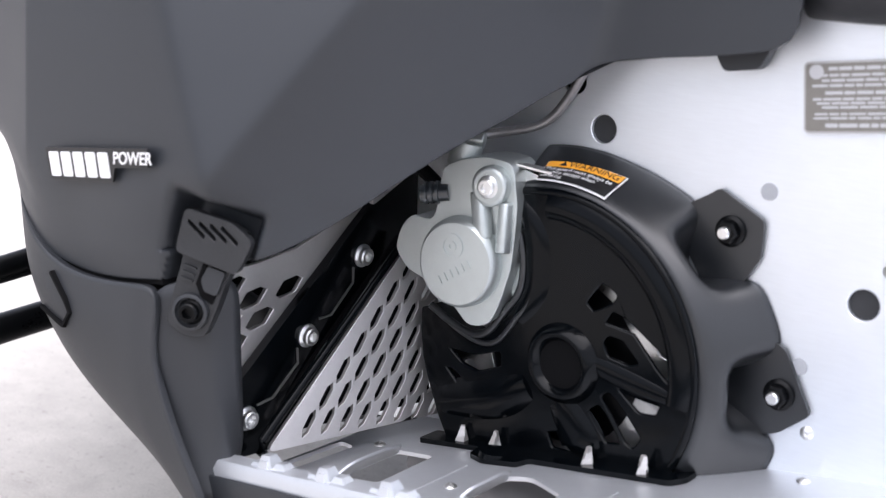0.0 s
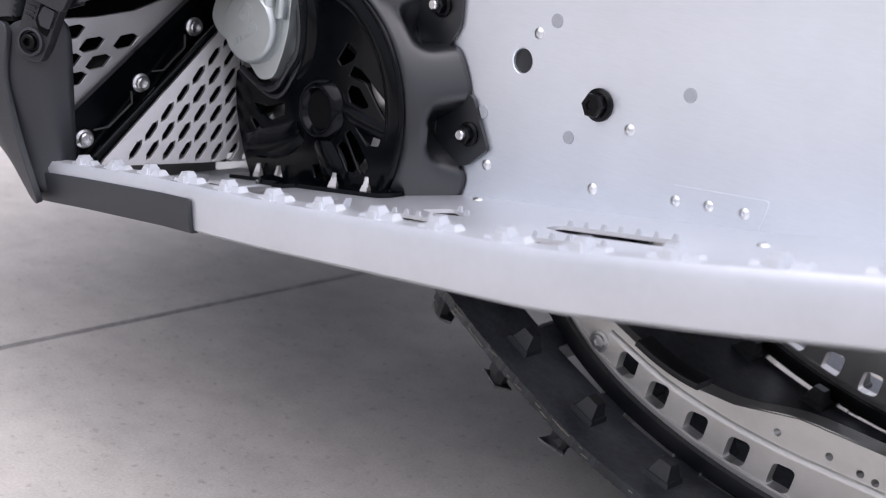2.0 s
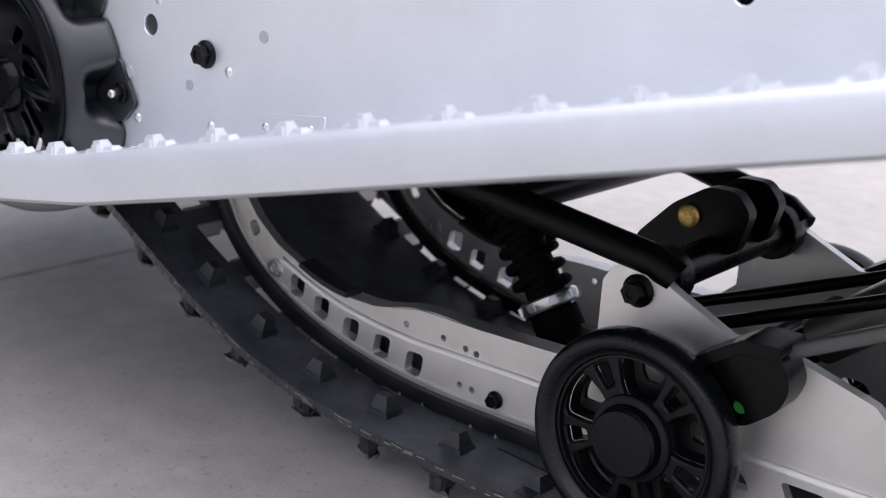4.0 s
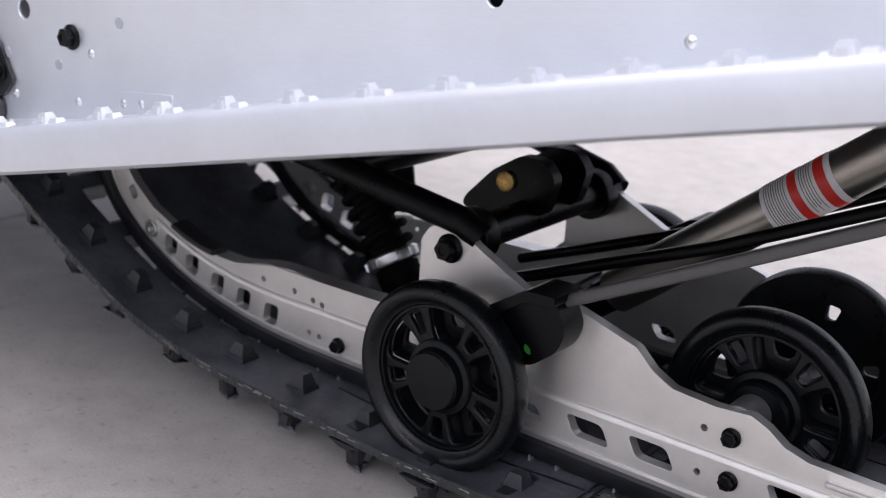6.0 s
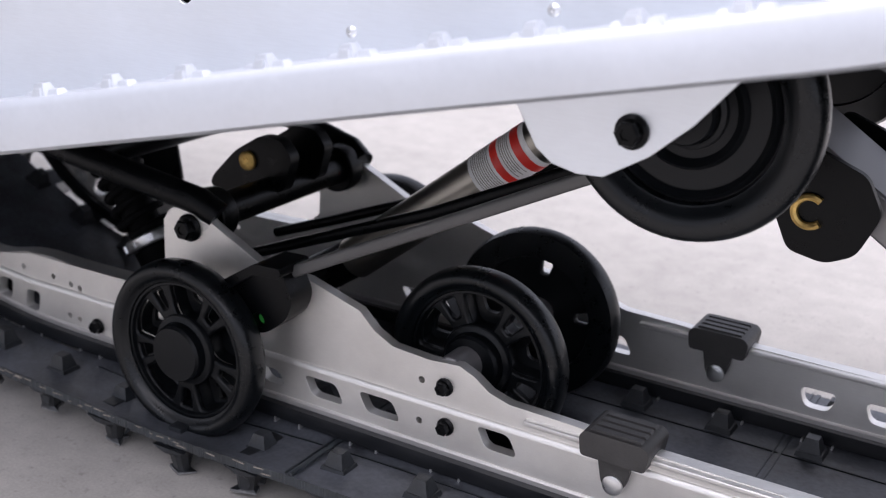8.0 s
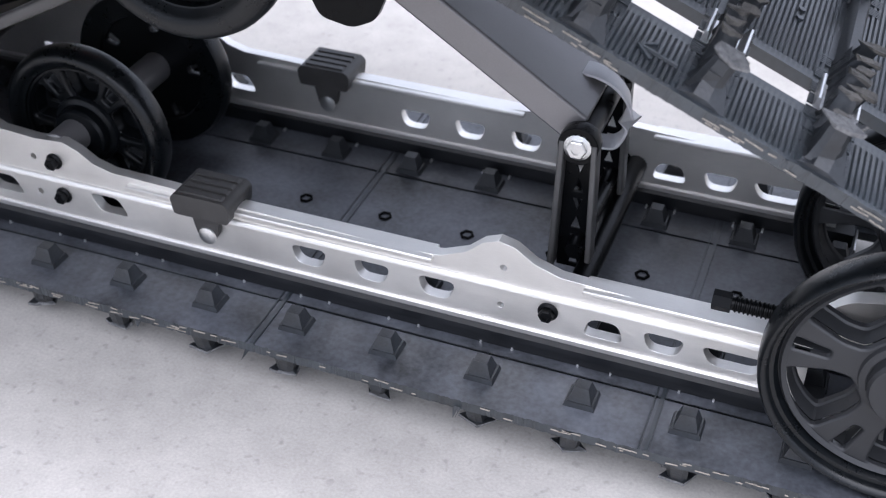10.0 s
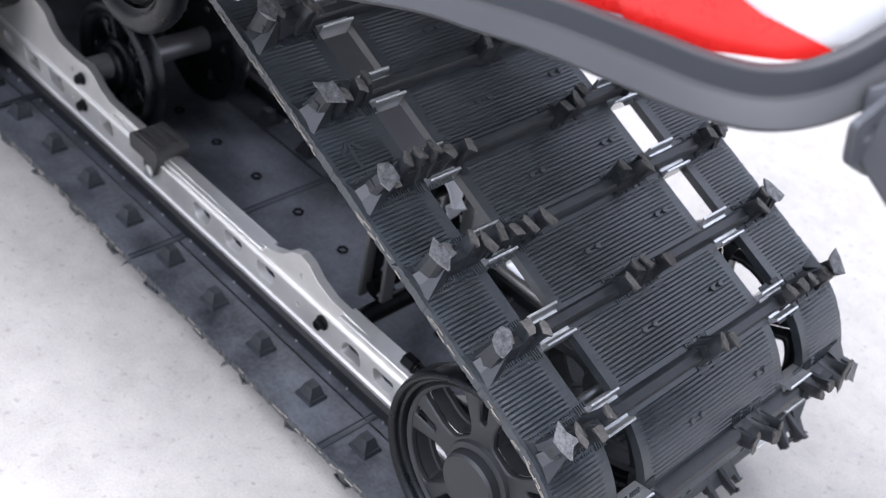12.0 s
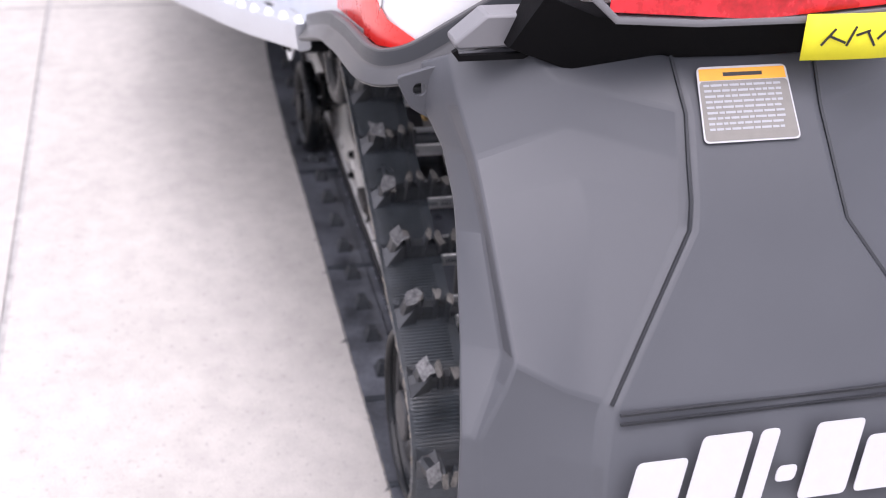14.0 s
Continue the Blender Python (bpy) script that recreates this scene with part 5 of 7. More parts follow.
def brake_guard():
    Y = -0.255
    rc = 0.0955
    face = [(GC.x + rc * math.cos(radians(t)), GC.y + rc * math.sin(radians(t))) for t in range(105, -26, -5)]
    face += [(-0.252, 0.2195), (-0.300, 0.2105), (-0.350, 0.2015), (-0.405, 0.1915), (-0.4135, 0.205), (-0.4225, 0.224), (-0.4285, 0.240), (-0.4315, 0.258), (-0.4315, 0.270)]
    pocket = [(-0.424, 0.2735), (-0.407, 0.2665), (-0.392, 0.2635), (-0.380, 0.268), (-0.3695, 0.283), (-0.3605, 0.297), (-0.3595, 0.315), (-0.3655, 0.334), (-0.371, 0.345)]
    holes = [
        [(-0.317, 0.300), (-0.308, 0.3135), (-0.298, 0.3085), (-0.301, 0.303), (-0.312, 0.2965)],
        [(-0.304, 0.2915), (-0.300, 0.299), (-0.291, 0.297), (-0.258, 0.277), (-0.262, 0.268), (-0.270, 0.274), (-0.286, 0.290)],
        [(-0.304, 0.2805), (-0.301, 0.285), (-0.292, 0.2845), (-0.281, 0.2745), (-0.287, 0.272), (-0.300, 0.2735)],
        [(-0.309, 0.240), (-0.303, 0.245), (-0.297, 0.2405), (-0.287, 0.227), (-0.296, 0.2245)],
        [(-0.302, 0.250), (-0.2975, 0.254), (-0.290, 0.249), (-0.275, 0.234), (-0.279, 0.2265), (-0.284, 0.228)],
        [(-0.292, 0.2575), (-0.286, 0.2605), (-0.266, 0.2555), (-0.268, 0.249), (-0.278, 0.2475)],
        [(-0.408, 0.250), (-0.389, 0.2505), (-0.371, 0.2575), (-0.370, 0.249), (-0.386, 0.2415), (-0.398, 0.2435)],
        [(-0.4105, 0.238), (-0.404, 0.2375), (-0.3925, 0.230), (-0.398, 0.2275)],
        [(-0.3625, 0.3290), (-0.3480, 0.3320), (-0.3560, 0.3165)],
        [(-0.334, 0.219), (-0.326, 0.222), (-0.318, 0.2235), (-0.318, 0.212), (-0.330, 0.211)],
    ]
    bm = bmesh.new()
    extrude2d(bm, face + pocket, [rounded(h, 0.0016, 2) for h in holes], XZ(Y), 0.003)
    guard = part("brake_guard", bm, M_BLACK, sled, "glossy black moulded brake disc guard with slots", 0.001)
    # flared rim from the face back to the tunnel, with two scooped bolt pockets
    def rim_point(t, s, lift=0.0, scooped=True):
        a = radians(t)
        back = 0.119 + 0.012 * math.exp(-((t + 5) / 40) ** 2) - 0.004 * math.exp(-((t - 75) / 25) ** 2)
        r = rc + (back - rc) * (0.10 * min(1, s * 9) + 0.90 * (1 - (1 - s) ** 1.1))
        if s > 0.25 and scooped:
            f = min(1, (s - 0.25) / 0.40)
            f = f * f * (3 - 2 * f)
            r -= (math.exp(-(abs(t - 42) / 8.5) ** 3) + math.exp(-(abs(t - 2) / 8.5) ** 3)) * f * (r - rc + 0.004)
        return Vector((GC.x + (r + lift) * math.cos(a), Y + 0.0005 + 0.0345 * s - lift * 0.5, GC.y + (r + lift) * math.sin(a)))

    rows = [[rim_point(105 - 129 * i / 84, k / 12) for k in range(13)] for i in range(85)]
    bm = bmesh.new()
    grid(bm, rows)
    rim = part("rim", bm, M_RIM, guard, smooth=60)
    so = rim.modifiers.new("thick", "SOLIDIFY")
    so.thickness, so.offset = 0.002, -1
    # rounded edge bead, hub and raised ribs on the face
    bm = bmesh.new()
    bead = [(GC.x + (rc - 0.001) * math.cos(radians(t)), Y + 0.001, GC.y + (rc - 0.001) * math.sin(radians(t))) for t in range(105, -27, -3)]
    tube(bm, bead, 0.0024, 8, up=(0, 1, 0))
    part("edge_bead", bm, M_BLACK, guard, smooth=60)
    # dished band inside the bead, and the bead round the caliper pocket
    bm = bmesh.new()
    prof = ((0.0795, 0.0), (0.0815, 0.0022), (0.0850, 0.0034), (0.0890, 0.0030), (0.0925, 0.0012), (0.0945, 0.0004))
    grid(bm, [[(GC.x + r * math.cos(radians(t)), Y - w, GC.y + r * math.sin(radians(t))) for r, w in prof] for t in [i * 1.5 for i in range(-2, 63)]])
    part("dished_band", bm, M_BLACK, guard, smooth=60)
    for off, rr in ((0.0, 0.0024), (0.0075, 0.0018)):
        bm = bmesh.new()
        tube(bm, smooth_path([(x + off, Y - 0.0005, z - off * 0.5) for x, z in pocket], 4), rr, 8, up=(0, 1, 0))
        part("pocket_bead", bm, M_RIM, guard, smooth=60)
    bm = bmesh.new()
    lathe(bm, [(0.0235, 0.0002), (0.0215, 0.0035), (0.0190, 0.0062), (0.0172, 0.0066), (0.0158, 0.0056), (0.0136, 0.0020), (0.0128, 0.0006), (0, 0.0006)], at(-0.328, Y, 0.2620), 44)
    part("hub_ring", bm, M_BLACK, guard, smooth=60)
    # solid near-black disc draws the shaded hole inside the hub ring
    bm = bmesh.new()
    lathe(bm, [(0, 0.0012), (0.0138, 0.0012), (0.0138, 0.0022), (0, 0.0022)], at(-0.328, Y, 0.2620), 36)
    part("hub_hole", bm, M_DARK, guard)
    for pts, r in (
        ([(-0.371, 0.347), (-0.356, 0.333), (-0.351, 0.315), (-0.352, 0.297), (-0.362, 0.281)], 0.0042),
        ([(-0.316, 0.268), (-0.290, 0.264), (-0.262, 0.2605)], 0.0028),
        ([(-0.350, 0.242), (-0.372, 0.228), (-0.412, 0.216)], 0.005),
        ([(-0.328, 0.240), (-0.312, 0.222), (-0.310, 0.214)], 0.005),
    ):
        bm = bmesh.new()
        path = smooth_path([(x, Y + 0.0008, z) for x, z in pts], 6)
        r *= 2.0
        sc = [0.6 + 0.4 * math.sin(math.pi * min(1, max(0, (i + 1) / (len(path) + 1)))) for i in range(len(path))]
        sweep(bm, path, [(-r * 1.5, -0.001), (-r * 0.9, r * 0.26), (-r * 0.35, r * 0.42), (r * 0.35, r * 0.42), (r * 0.9, r * 0.26), (r * 1.5, -0.001)], up=(0, -1, 0), scale=sc)
        part("rib", bm, M_BLACK, guard, smooth=70)
    # pocket wall beside the caliper
    bm = bmesh.new()
    grid(bm, [[(x, y, z) for x, z in [(-0.4315, 0.270)] + pocket] for y in (Y + 0.001, Y + 0.030)])
    part("pocket_wall", bm, M_BLACK, guard, smooth=60)
    # left end wall
    bm = bmesh.new()
    grid(bm, [[(x, y, z) for x, z in ((-0.4315, 0.270), (-0.4315, 0.258), (-0.4285, 0.240), (-0.4225, 0.224), (-0.4135, 0.205), (-0.405, 0.1915))] for y in (Y + 0.001, -0.224)])
    part("end_wall", bm, M_BLACK, guard, smooth=60)
    # ears with bolts
    for ear, (x, z) in (([(-0.290, 0.352), (-0.268, 0.3655), (-0.262, 0.370), (-0.2355, 0.357), (-0.2350, 0.337), (-0.243, 0.322), (-0.262, 0.312)], (-0.2530, 0.3485)), ([(-0.246, 0.300), (-0.222, 0.296), (-0.215, 0.293), (-0.1975, 0.2615), (-0.213, 0.2475), (-0.228, 0.242), (-0.246, 0.240)], (-0.2150, 0.2685))):
        bm = bmesh.new()
        extrude2d(bm, rounded(ear, 0.003), [], XZ(-0.2225), 0.003)
        e = part("ear", bm, M_RIM, guard, bevel=0.0008)
        shared("bolt", BOLT_BLACK, e, at(x, -0.2226, z) @ Matrix.Diagonal((0.85, 0.85, 0.8, 1)))
        bm = bmesh.new()
        lathe(bm, [(0.0034, 0), (0.0034, 0.0032), (0.0028, 0.004), (0, 0.004)], at(x, -0.2290, z), 16)
        part("stud", bm, M_STEEL, e, "bright stud end")
    # foot plate on the board, with four folded tabs
    bm = bmesh.new()
    m = frame_from((-0.418, -0.270, deck_z(-0.418) + 0.0022), (1, 0, 0.18), (0, 1, 0))
    extrude2d(bm, rounded([(0.0, 0.004), (0.045, 0.006), (0.047, -0.006), (0.060, -0.012), (0.082, -0.009), (0.085, 0.0), (0.172, 0.002), (0.178, 0.010), (0.178, 0.022), (0.0, 0.022)], 0.002), [], m, 0.003)
    lathe(bm, [(0.0095, 0), (0.0085, 0.003), (0.003, 0.0045), (0, 0.0035)], Matrix.Translation((-0.357, -0.273, deck_z(-0.357) + 0.005)), 18)
    foot = part("foot_plate", bm, M_BLACK, guard, bevel=0.0008)
    tab = bmesh.new()
    for k in range(3):
        z0, z1 = k * 0.0035, (k + 1) * 0.0035 + 0.001
        box(tab, (-0.0045 + k * 0.0012, -0.003 + k * 0.0006, z0), (0.0045 - k * 0.0010, 0.003 - k * 0.0006, z1), Matrix.Rotation(0.3 * k, 4, "Z"), taper=0.7)
    tab_me = mesh_of(tab, "folded_tab", M_PLATE)
    for x, y in ((-0.391, -0.2585), (-0.366, -0.2595), (-0.302, -0.2615), (-0.2675, -0.2625)):
        shared("folded_tab", tab_me, foot, Matrix.Translation((x, y, deck_z(x) + 0.005)) @ Matrix.Rotation(x * 40, 4, "Z") @ Matrix.Diagonal((0.72, 0.9, 0.86, 1)), "crumpled bright aluminium tab")
    # warning label on top of the rim
    w, hgt = 0.0605, 0.0248

    def on_rim(uu, vv, lift):
        return rim_point(99.5 - 26 * uu / w, 0.09 + (0.41 + 0.13 * uu / w) * vv / hgt, 0.0010 + lift, False)

    def curved(name, u0, v0, u1, v1, lift, mat):
        """A piece of the label, bent to the rim."""
        bm2 = bmesh.new()
        grid(bm2, [[on_rim(u0 + (u1 - u0) * i / 16, v0 + (v1 - v0) * j / 6, lift) for i in range(17)] for j in range(7)])
        return part(name, bm2, mat, guard, smooth=60)

    lab = curved("warning_label", 0, 0, w, hgt, 0.0, M_WHITE)
    lab["label"] = "black and orange warning label with white print"
    curved("label_field", 0.0010, 0.0010, w - 0.0010, hgt - 0.0010, 0.0004, M_INK)
    curved("label_band", 0.0014, 0.0160, w - 0.0014, hgt - 0.0014, 0.0008, M_ORANGE)

    def letters(text, size, u0, v0, mat):
        cu = bpy.data.curves.new("lettering", "FONT")
        cu.body, cu.size = text, size
        tmp = bpy.data.objects.new("lettering", cu)
        me = bpy.data.meshes.new_from_object(tmp)
        bpy.data.objects.remove(tmp)
        me.materials.clear()
        me.materials.append(mat)
        for vert in me.vertices:
            uu, vv = u0 + vert.co.x, v0 + vert.co.y
            vert.co = on_rim(uu, vv, 0.0012)
        shared("lettering", me, guard, Matrix())

    letters("WARNING", 0.0080, 0.0185, 0.0172, M_INK)
    letters("This guard must always be", 0.0050, 0.0030, 0.0112, M_WHITE)
    letters("in place except when", 0.0050, 0.0030, 0.0066, M_WHITE)
    letters("servicing.", 0.0050, 0.0030, 0.0022, M_WHITE)
    bm = bmesh.new()
    tri = [on_rim(uu, vv, 0.0012) for uu, vv in ((0.0115, 0.0172), (0.0175, 0.0172), (0.0145, 0.0228))]
    bm.faces.new([bm.verts.new(p) for p in tri])
    part("warning_triangle", bm, M_INK, guard)
    # the disc behind the slots
    bm = bmesh.new()
    hs = [circle2(0.070 * math.cos(k * math.pi / 9), 0.070 * math.sin(k * math.pi / 9), 0.0065, 12) for k in range(18)]
    extrude2d(bm, circle2(0, 0, 0.084, 48), hs + [circle2(0, 0, 0.05, 32)], at(-0.338, -0.236, 0.2585), 0.004)
    part("brake_disc", bm, M_STEEL, sled, "bright steel brake disc behind the guard", 0.0005)
    bm = bmesh.new()
    lathe(bm, [(0.0, 0), (0.05, 0), (0.05, 0.004), (0.012, 0.010), (0, 0.010)], at(-0.338, -0.234, 0.2585), 32)
    part("disc_carrier", bm, M_PAINT, sled)
    return guard


brake_guard()


def caliper():
    m = Matrix.Translation((-0.3945, -0.262, 0.316)) @ Matrix.Rotation(radians(10), 4, "Z") @ Matrix.Diagonal((0.94, 1, 1, 1))
    body = [(-0.017, 0.046), (-0.006, 0.052), (0.012, 0.056), (0.030, 0.054), (0.035, 0.030), (0.034, -0.004), (0.029, -0.024), (0.023, -0.040), (0.008, -0.044), (-0.002, -0.034), (-0.022, -0.022), (-0.038, -0.017), (-0.047, -0.006), (-0.043, 0.008), (-0.036, 0.016), (-0.021, 0.014), (-0.018, 0.028)]
    bm = bmesh.new()
    extrude2d(bm, rounded(body, 0.006, 3), [], m @ XZ(-0.008), 0.030)
    cal = part("brake_caliper", bm, M_CAST, sled, "silver cast brake caliper with round piston boss", 0.0035, segs=3)
    bm = bmesh.new()
    lathe(bm, [(0.0268, 0.0), (0.0262, 0.006), (0.0250, 0.0095), (0.0235, 0.0108), (0.0, 0.0112)], m @ at(0.0015, -0.007, -0.006), 44)
    boss = part("piston_boss", bm, M_CAST, cal, smooth=40)
    # raised maker's mark as plain shapes
    bm = bmesh.new()
    lathe(bm, [(0.0075, 0), (0.0075, 0.0008), (0.0055, 0.0008), (0.0055, 0)], m @ at(-0.001, -0.0181, 0.004), 24)
    lathe(bm, [(0.0030, 0), (0.0030, 0.0008), (0.0015, 0.0008), (0.0015, 0)], m @ at(-0.001, -0.0181, 0.004), 16)
    part("raised_mark", bm, M_CAST, boss)
    for k in range(6):
        bm = bmesh.new()
        box(bm, (-0.013 + k * 0.0044, -0.0024, 0), (-0.0098 + k * 0.0044, 0.0024, 0.0008), m @ at(0.001, -0.0181, -0.011) @ Matrix.Rotation(radians(33), 4, "Z"))
        part("raised_block", bm, M_CAST, boss)
    # upper bolt boss, web and bleed screw
    bm = bmesh.new()
    lathe(bm, [(0.0118, -0.004), (0.0115, 0.010), (0.0100, 0.0115), (0, 0.0115)], m @ at(0.0185, -0.004, 0.0405), 28)
    part("bolt_boss", bm, M_CAST, cal, bevel=0.0008)
    shared("bolt", BOLT_SOCKET, cal, m @ at(0.0185, -0.0152, 0.0405) @ Matrix.Diagonal((0.8, 0.8, 0.7, 1)))
    bm = bmesh.new()
    sweep(bm, [m @ Vector((0.010, -0.010, 0.036)), m @ Vector((0.016, -0.013, 0.010))], rounded([(-0.006, -0.004), (0.006, -0.004), (0.004, 0.004), (-0.004, 0.004)], 0.002, 2), up=(0, -1, 0))
    sweep(bm, [m @ Vector((0.028, -0.009, 0.032)), m @ Vector((0.029, -0.012, 0.004))], rounded([(-0.004, -0.004), (0.004, -0.004), (0.003, 0.004), (-0.003, 0.004)], 0.002, 2), up=(0, -1, 0))
    part("web", bm, M_CAST, cal, bevel=0.001)
    bm = bmesh.new()
    tube(bm, [m @ Vector((-0.012, -0.006, 0.032)), m @ Vector((-0.029, -0.010, 0.029))], 0.0052, 16)
    for k in range(3):
        a0 = m @ Vector((-0.018 - k * 0.0035, -0.0075 - k * 0.0008, 0.0312 - k * 0.0006))
        a1 = m @ Vector((-0.0195 - k * 0.0035, -0.0079 - k * 0.0008, 0.0310 - k * 0.0006))
        tube(bm, [a0, a1], 0.0066, 16)
    part("bleed_cap", bm, M_RUBBER, cal, "black ribbed bleed screw cap", smooth=40)
    bm = bmesh.new()
    for dy in (0.006, 0.012):
        extrude2d(bm, rounded([(0.024, 0.030), (0.042, 0.034), (0.044, 0.046), (0.020, 0.052), (0.010, 0.048)], 0.002), [], m @ XZ(dy), 0.0012)
    sweep(bm, [m @ Vector((0.010, 0.000, 0.050)), m @ Vector((0.024, 0.004, 0.053)), m @ Vector((0.046, 0.012, 0.049))], [(-0.006, -0.0006), (0.006, -0.0006), (0.006, 0.0006), (-0.006, 0.0006)])
    part("pad_spring", bm, M_STEEL, cal, "bright pad retaining spring")
    bm = bmesh.new()
    extrude2d(bm, rounded([(0.028, 0.028), (0.040, 0.020), (0.040, -0.012), (0.030, -0.026)], 0.003), [], m @ XZ(0.004), 0.004)
    part("brake_pad", bm, M_CAST, cal)
    # banjo fitting and brake line
    bm = bmesh.new()
    tube(bm, [m @ Vector((-0.010, 0.004, 0.046)), m @ Vector((-0.008, 0.006, 0.060))], 0.0095, 18)
    tube(bm, [m @ Vector((-0.016, 0.004, 0.062)), m @ Vector((0.002, 0.008, 0.062))], 0.0052, 6)
    part("banjo_fitting", bm, M_CAST, cal, bevel=0.0008)
    bm = bmesh.new()
    tube(bm, smooth_path([m @ Vector((-0.012, 0.005, 0.062)), Vector((-0.400, -0.240, 0.380)), Vector((-0.375, -0.228, 0.388)), Vector((-0.362, -0.224, 0.402)), Vector((-0.350, -0.224, 0.425)), Vector((-0.345, -0.226, 0.45))], 6), 0.0028, 10)
    part("brake_line", bm, M_ARM, sled, "thin grey metal brake line", smooth=60)


caliper()


# ---- footwell ----
def hexhole(y, z, ly, lz, w):
    """Slanted six-sided slot."""
    d = Vector((ly, lz))
    n = Vector((-d.y, d.x)).normalized() * w
    p = Vector((y, z))
    return [tuple(p - d), tuple(p - d * 0.55 - n), tuple(p + d * 0.55 - n), tuple(p + d), tuple(p + d * 0.55 + n), tuple(p - d * 0.55 + n)]


def YZ(x, b=0.0, c=0.0):
    """Plate frame: u along y, v along z, thickness towards +x from x + b y + c z."""
    return Matrix(((b, c, 1, x), (1, 0, 0, 0), (0, 1, 0, 0), (0, 0, 0, 1)))


def footwell():
    bm = bmesh.new()
    holes = []
    for y, z in ((-0.369, 0.2925), (-0.353, 0.2835), (-0.3475, 0.2705), (-0.325, 0.2855), (-0.3715, 0.2715), (-0.367, 0.258), (-0.3835, 0.2830)):
        holes.append([(y - 0.0105, z - 0.0035), (y - 0.0065, z - 0.0058), (y + 0.0045, z - 0.0040), (y + 0.0105, z + 0.0035), (y + 0.0065, z + 0.0058), (y - 0.0045, z + 0.0040)])
    extrude2d(bm, [(-0.394, 0.200), (-0.394, 0.303), (-0.374, 0.3025), (-0.350, 0.3035), (-0.319, 0.308), (-0.295, 0.3165), (-0.277, 0.3235), (-0.242, 0.340), (-0.222, 0.352), (-0.222, 0.300), (-0.335, 0.200)], holes, YZ(-0.478), 0.003)
    part("footwell_panel", bm, M_PERF, sled, "satin aluminium footwell panel with six-sided slots", 0.0006)
    bm = bmesh.new()
    extrude2d(bm, rounded([(-0.393, 0.193), (-0.373, 0.233), (-0.240, 0.348), (-0.222, 0.352), (-0.219, 0.308), (-0.337, 0.190)], 0.004), [], YZ(-0.475), 0.006)
    brace = part("footwell_brace", bm, M_BLACK, sled, "glossy black diagonal brace with three bolts", 0.001)
    for y, z in ((-0.270, 0.297), (-0.315, 0.255), (-0.361, 0.215)):
        shared("bolt", BOLT_SOCKET, brace, Matrix.Translation((-0.469, y, z)) @ Matrix.Rotation(radians(90), 4, "Y") @ Matrix.Diagonal((0.88, 0.88, 0.9, 1)), "bright button-head socket bolt")
    # thin grey bars draw the highlight along the brace's bevelled recesses
    for pts in ([(-0.3057, 0.2634), (-0.2956, 0.2640), (-0.2775, 0.281), (-0.2780, 0.291)], [(-0.3535, 0.221), (-0.3415, 0.2225), (-0.322, 0.2395), (-0.323, 0.249)]):
        bm = bmesh.new()
        sweep(bm, [(-0.4688, y, z) for y, z in pts], [(-0.0007, -0.0004), (0.0007, -0.0004), (0.0004, 0.0009), (-0.0004, 0.0009)], up=(1, 0, 0))
        part("stepped_edge", bm, M_GREYPAINT, brace)
    # perforated triangle
    holes = []
    for r in range(9):
        for c in range(12):
            y, z = -0.3405 + 0.0124 * c + 0.0125 * r, 0.2085 - 0.0004 * c + 0.0140 * r
            lim = 0.197 + (y + 0.356) * 1.06
            if -0.347 < y < -0.2385 and 0.204 < z < lim - 0.0125 and z < 0.298:
                holes.append(hexhole(y, z, 0.0052, 0.0076, 0.0022))
    tri = rounded([(-0.356, 0.196), (-0.229, 0.1985), (-0.236, 0.310), (-0.247, 0.312)], 0.006, 4)
    bm = bmesh.new()
    extrude2d(bm, tri, holes, YZ(-0.3316, 0.2677, -0.165), 0.0025)
    tp = part("perforated_panel", bm, M_PERF, sled, "satin aluminium triangular panel with rows of slanted slots", 0.0005)
    bm = bmesh.new()
    px = lambda y, z: -0.3316 + 0.2677 * y - 0.165 * z
    tube(bm, [(px(y, z) + 0.001, y, z) for y, z in ((-0.352, 0.190), (-0.3585, 0.197), (-0.357, 0.203), (-0.250, 0.3135), (-0.240, 0.316))], 0.0028, 10)
    part("edge_trim", bm, M_BLACK, tp, "black rubber edge trim", smooth=60)
    # added near-black sheet: shade behind the slots of the perforated panel
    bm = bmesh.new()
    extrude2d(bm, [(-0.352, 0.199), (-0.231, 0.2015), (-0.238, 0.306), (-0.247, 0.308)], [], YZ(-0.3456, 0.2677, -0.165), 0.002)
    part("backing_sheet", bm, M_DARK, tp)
    # near-black wall stands in for the unlit space behind the panels
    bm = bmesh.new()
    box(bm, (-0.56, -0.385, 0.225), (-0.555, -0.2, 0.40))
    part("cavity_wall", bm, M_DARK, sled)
    # bits of frame tube and hose seen under the cowl edge
    tube_part("frame_tube", [(-0.50, -0.32, 0.33), (-0.49, -0.262, 0.345), (-0.45, -0.235, 0.365)], 0.008, M_PAINT)
    tube_part("hose", [(-0.46, -0.245, 0.36), (-0.44, -0.24, 0.345), (-0.425, -0.236, 0.325)], 0.0045, M_PAINT)
    # bracket above the panels, with its bushing
    bm = bmesh.new()
    extrude2d(bm, rounded([(-0.268, 0.328), (-0.222, 0.350), (-0.222, 0.385), (-0.262, 0.372)], 0.004), [circle2(-0.249, 0.352, 0.008, 18)], YZ(-0.468), 0.003)
    part("mount_bracket", bm, M_PERF, sled, bevel=0.0006)
    bm = bmesh.new()
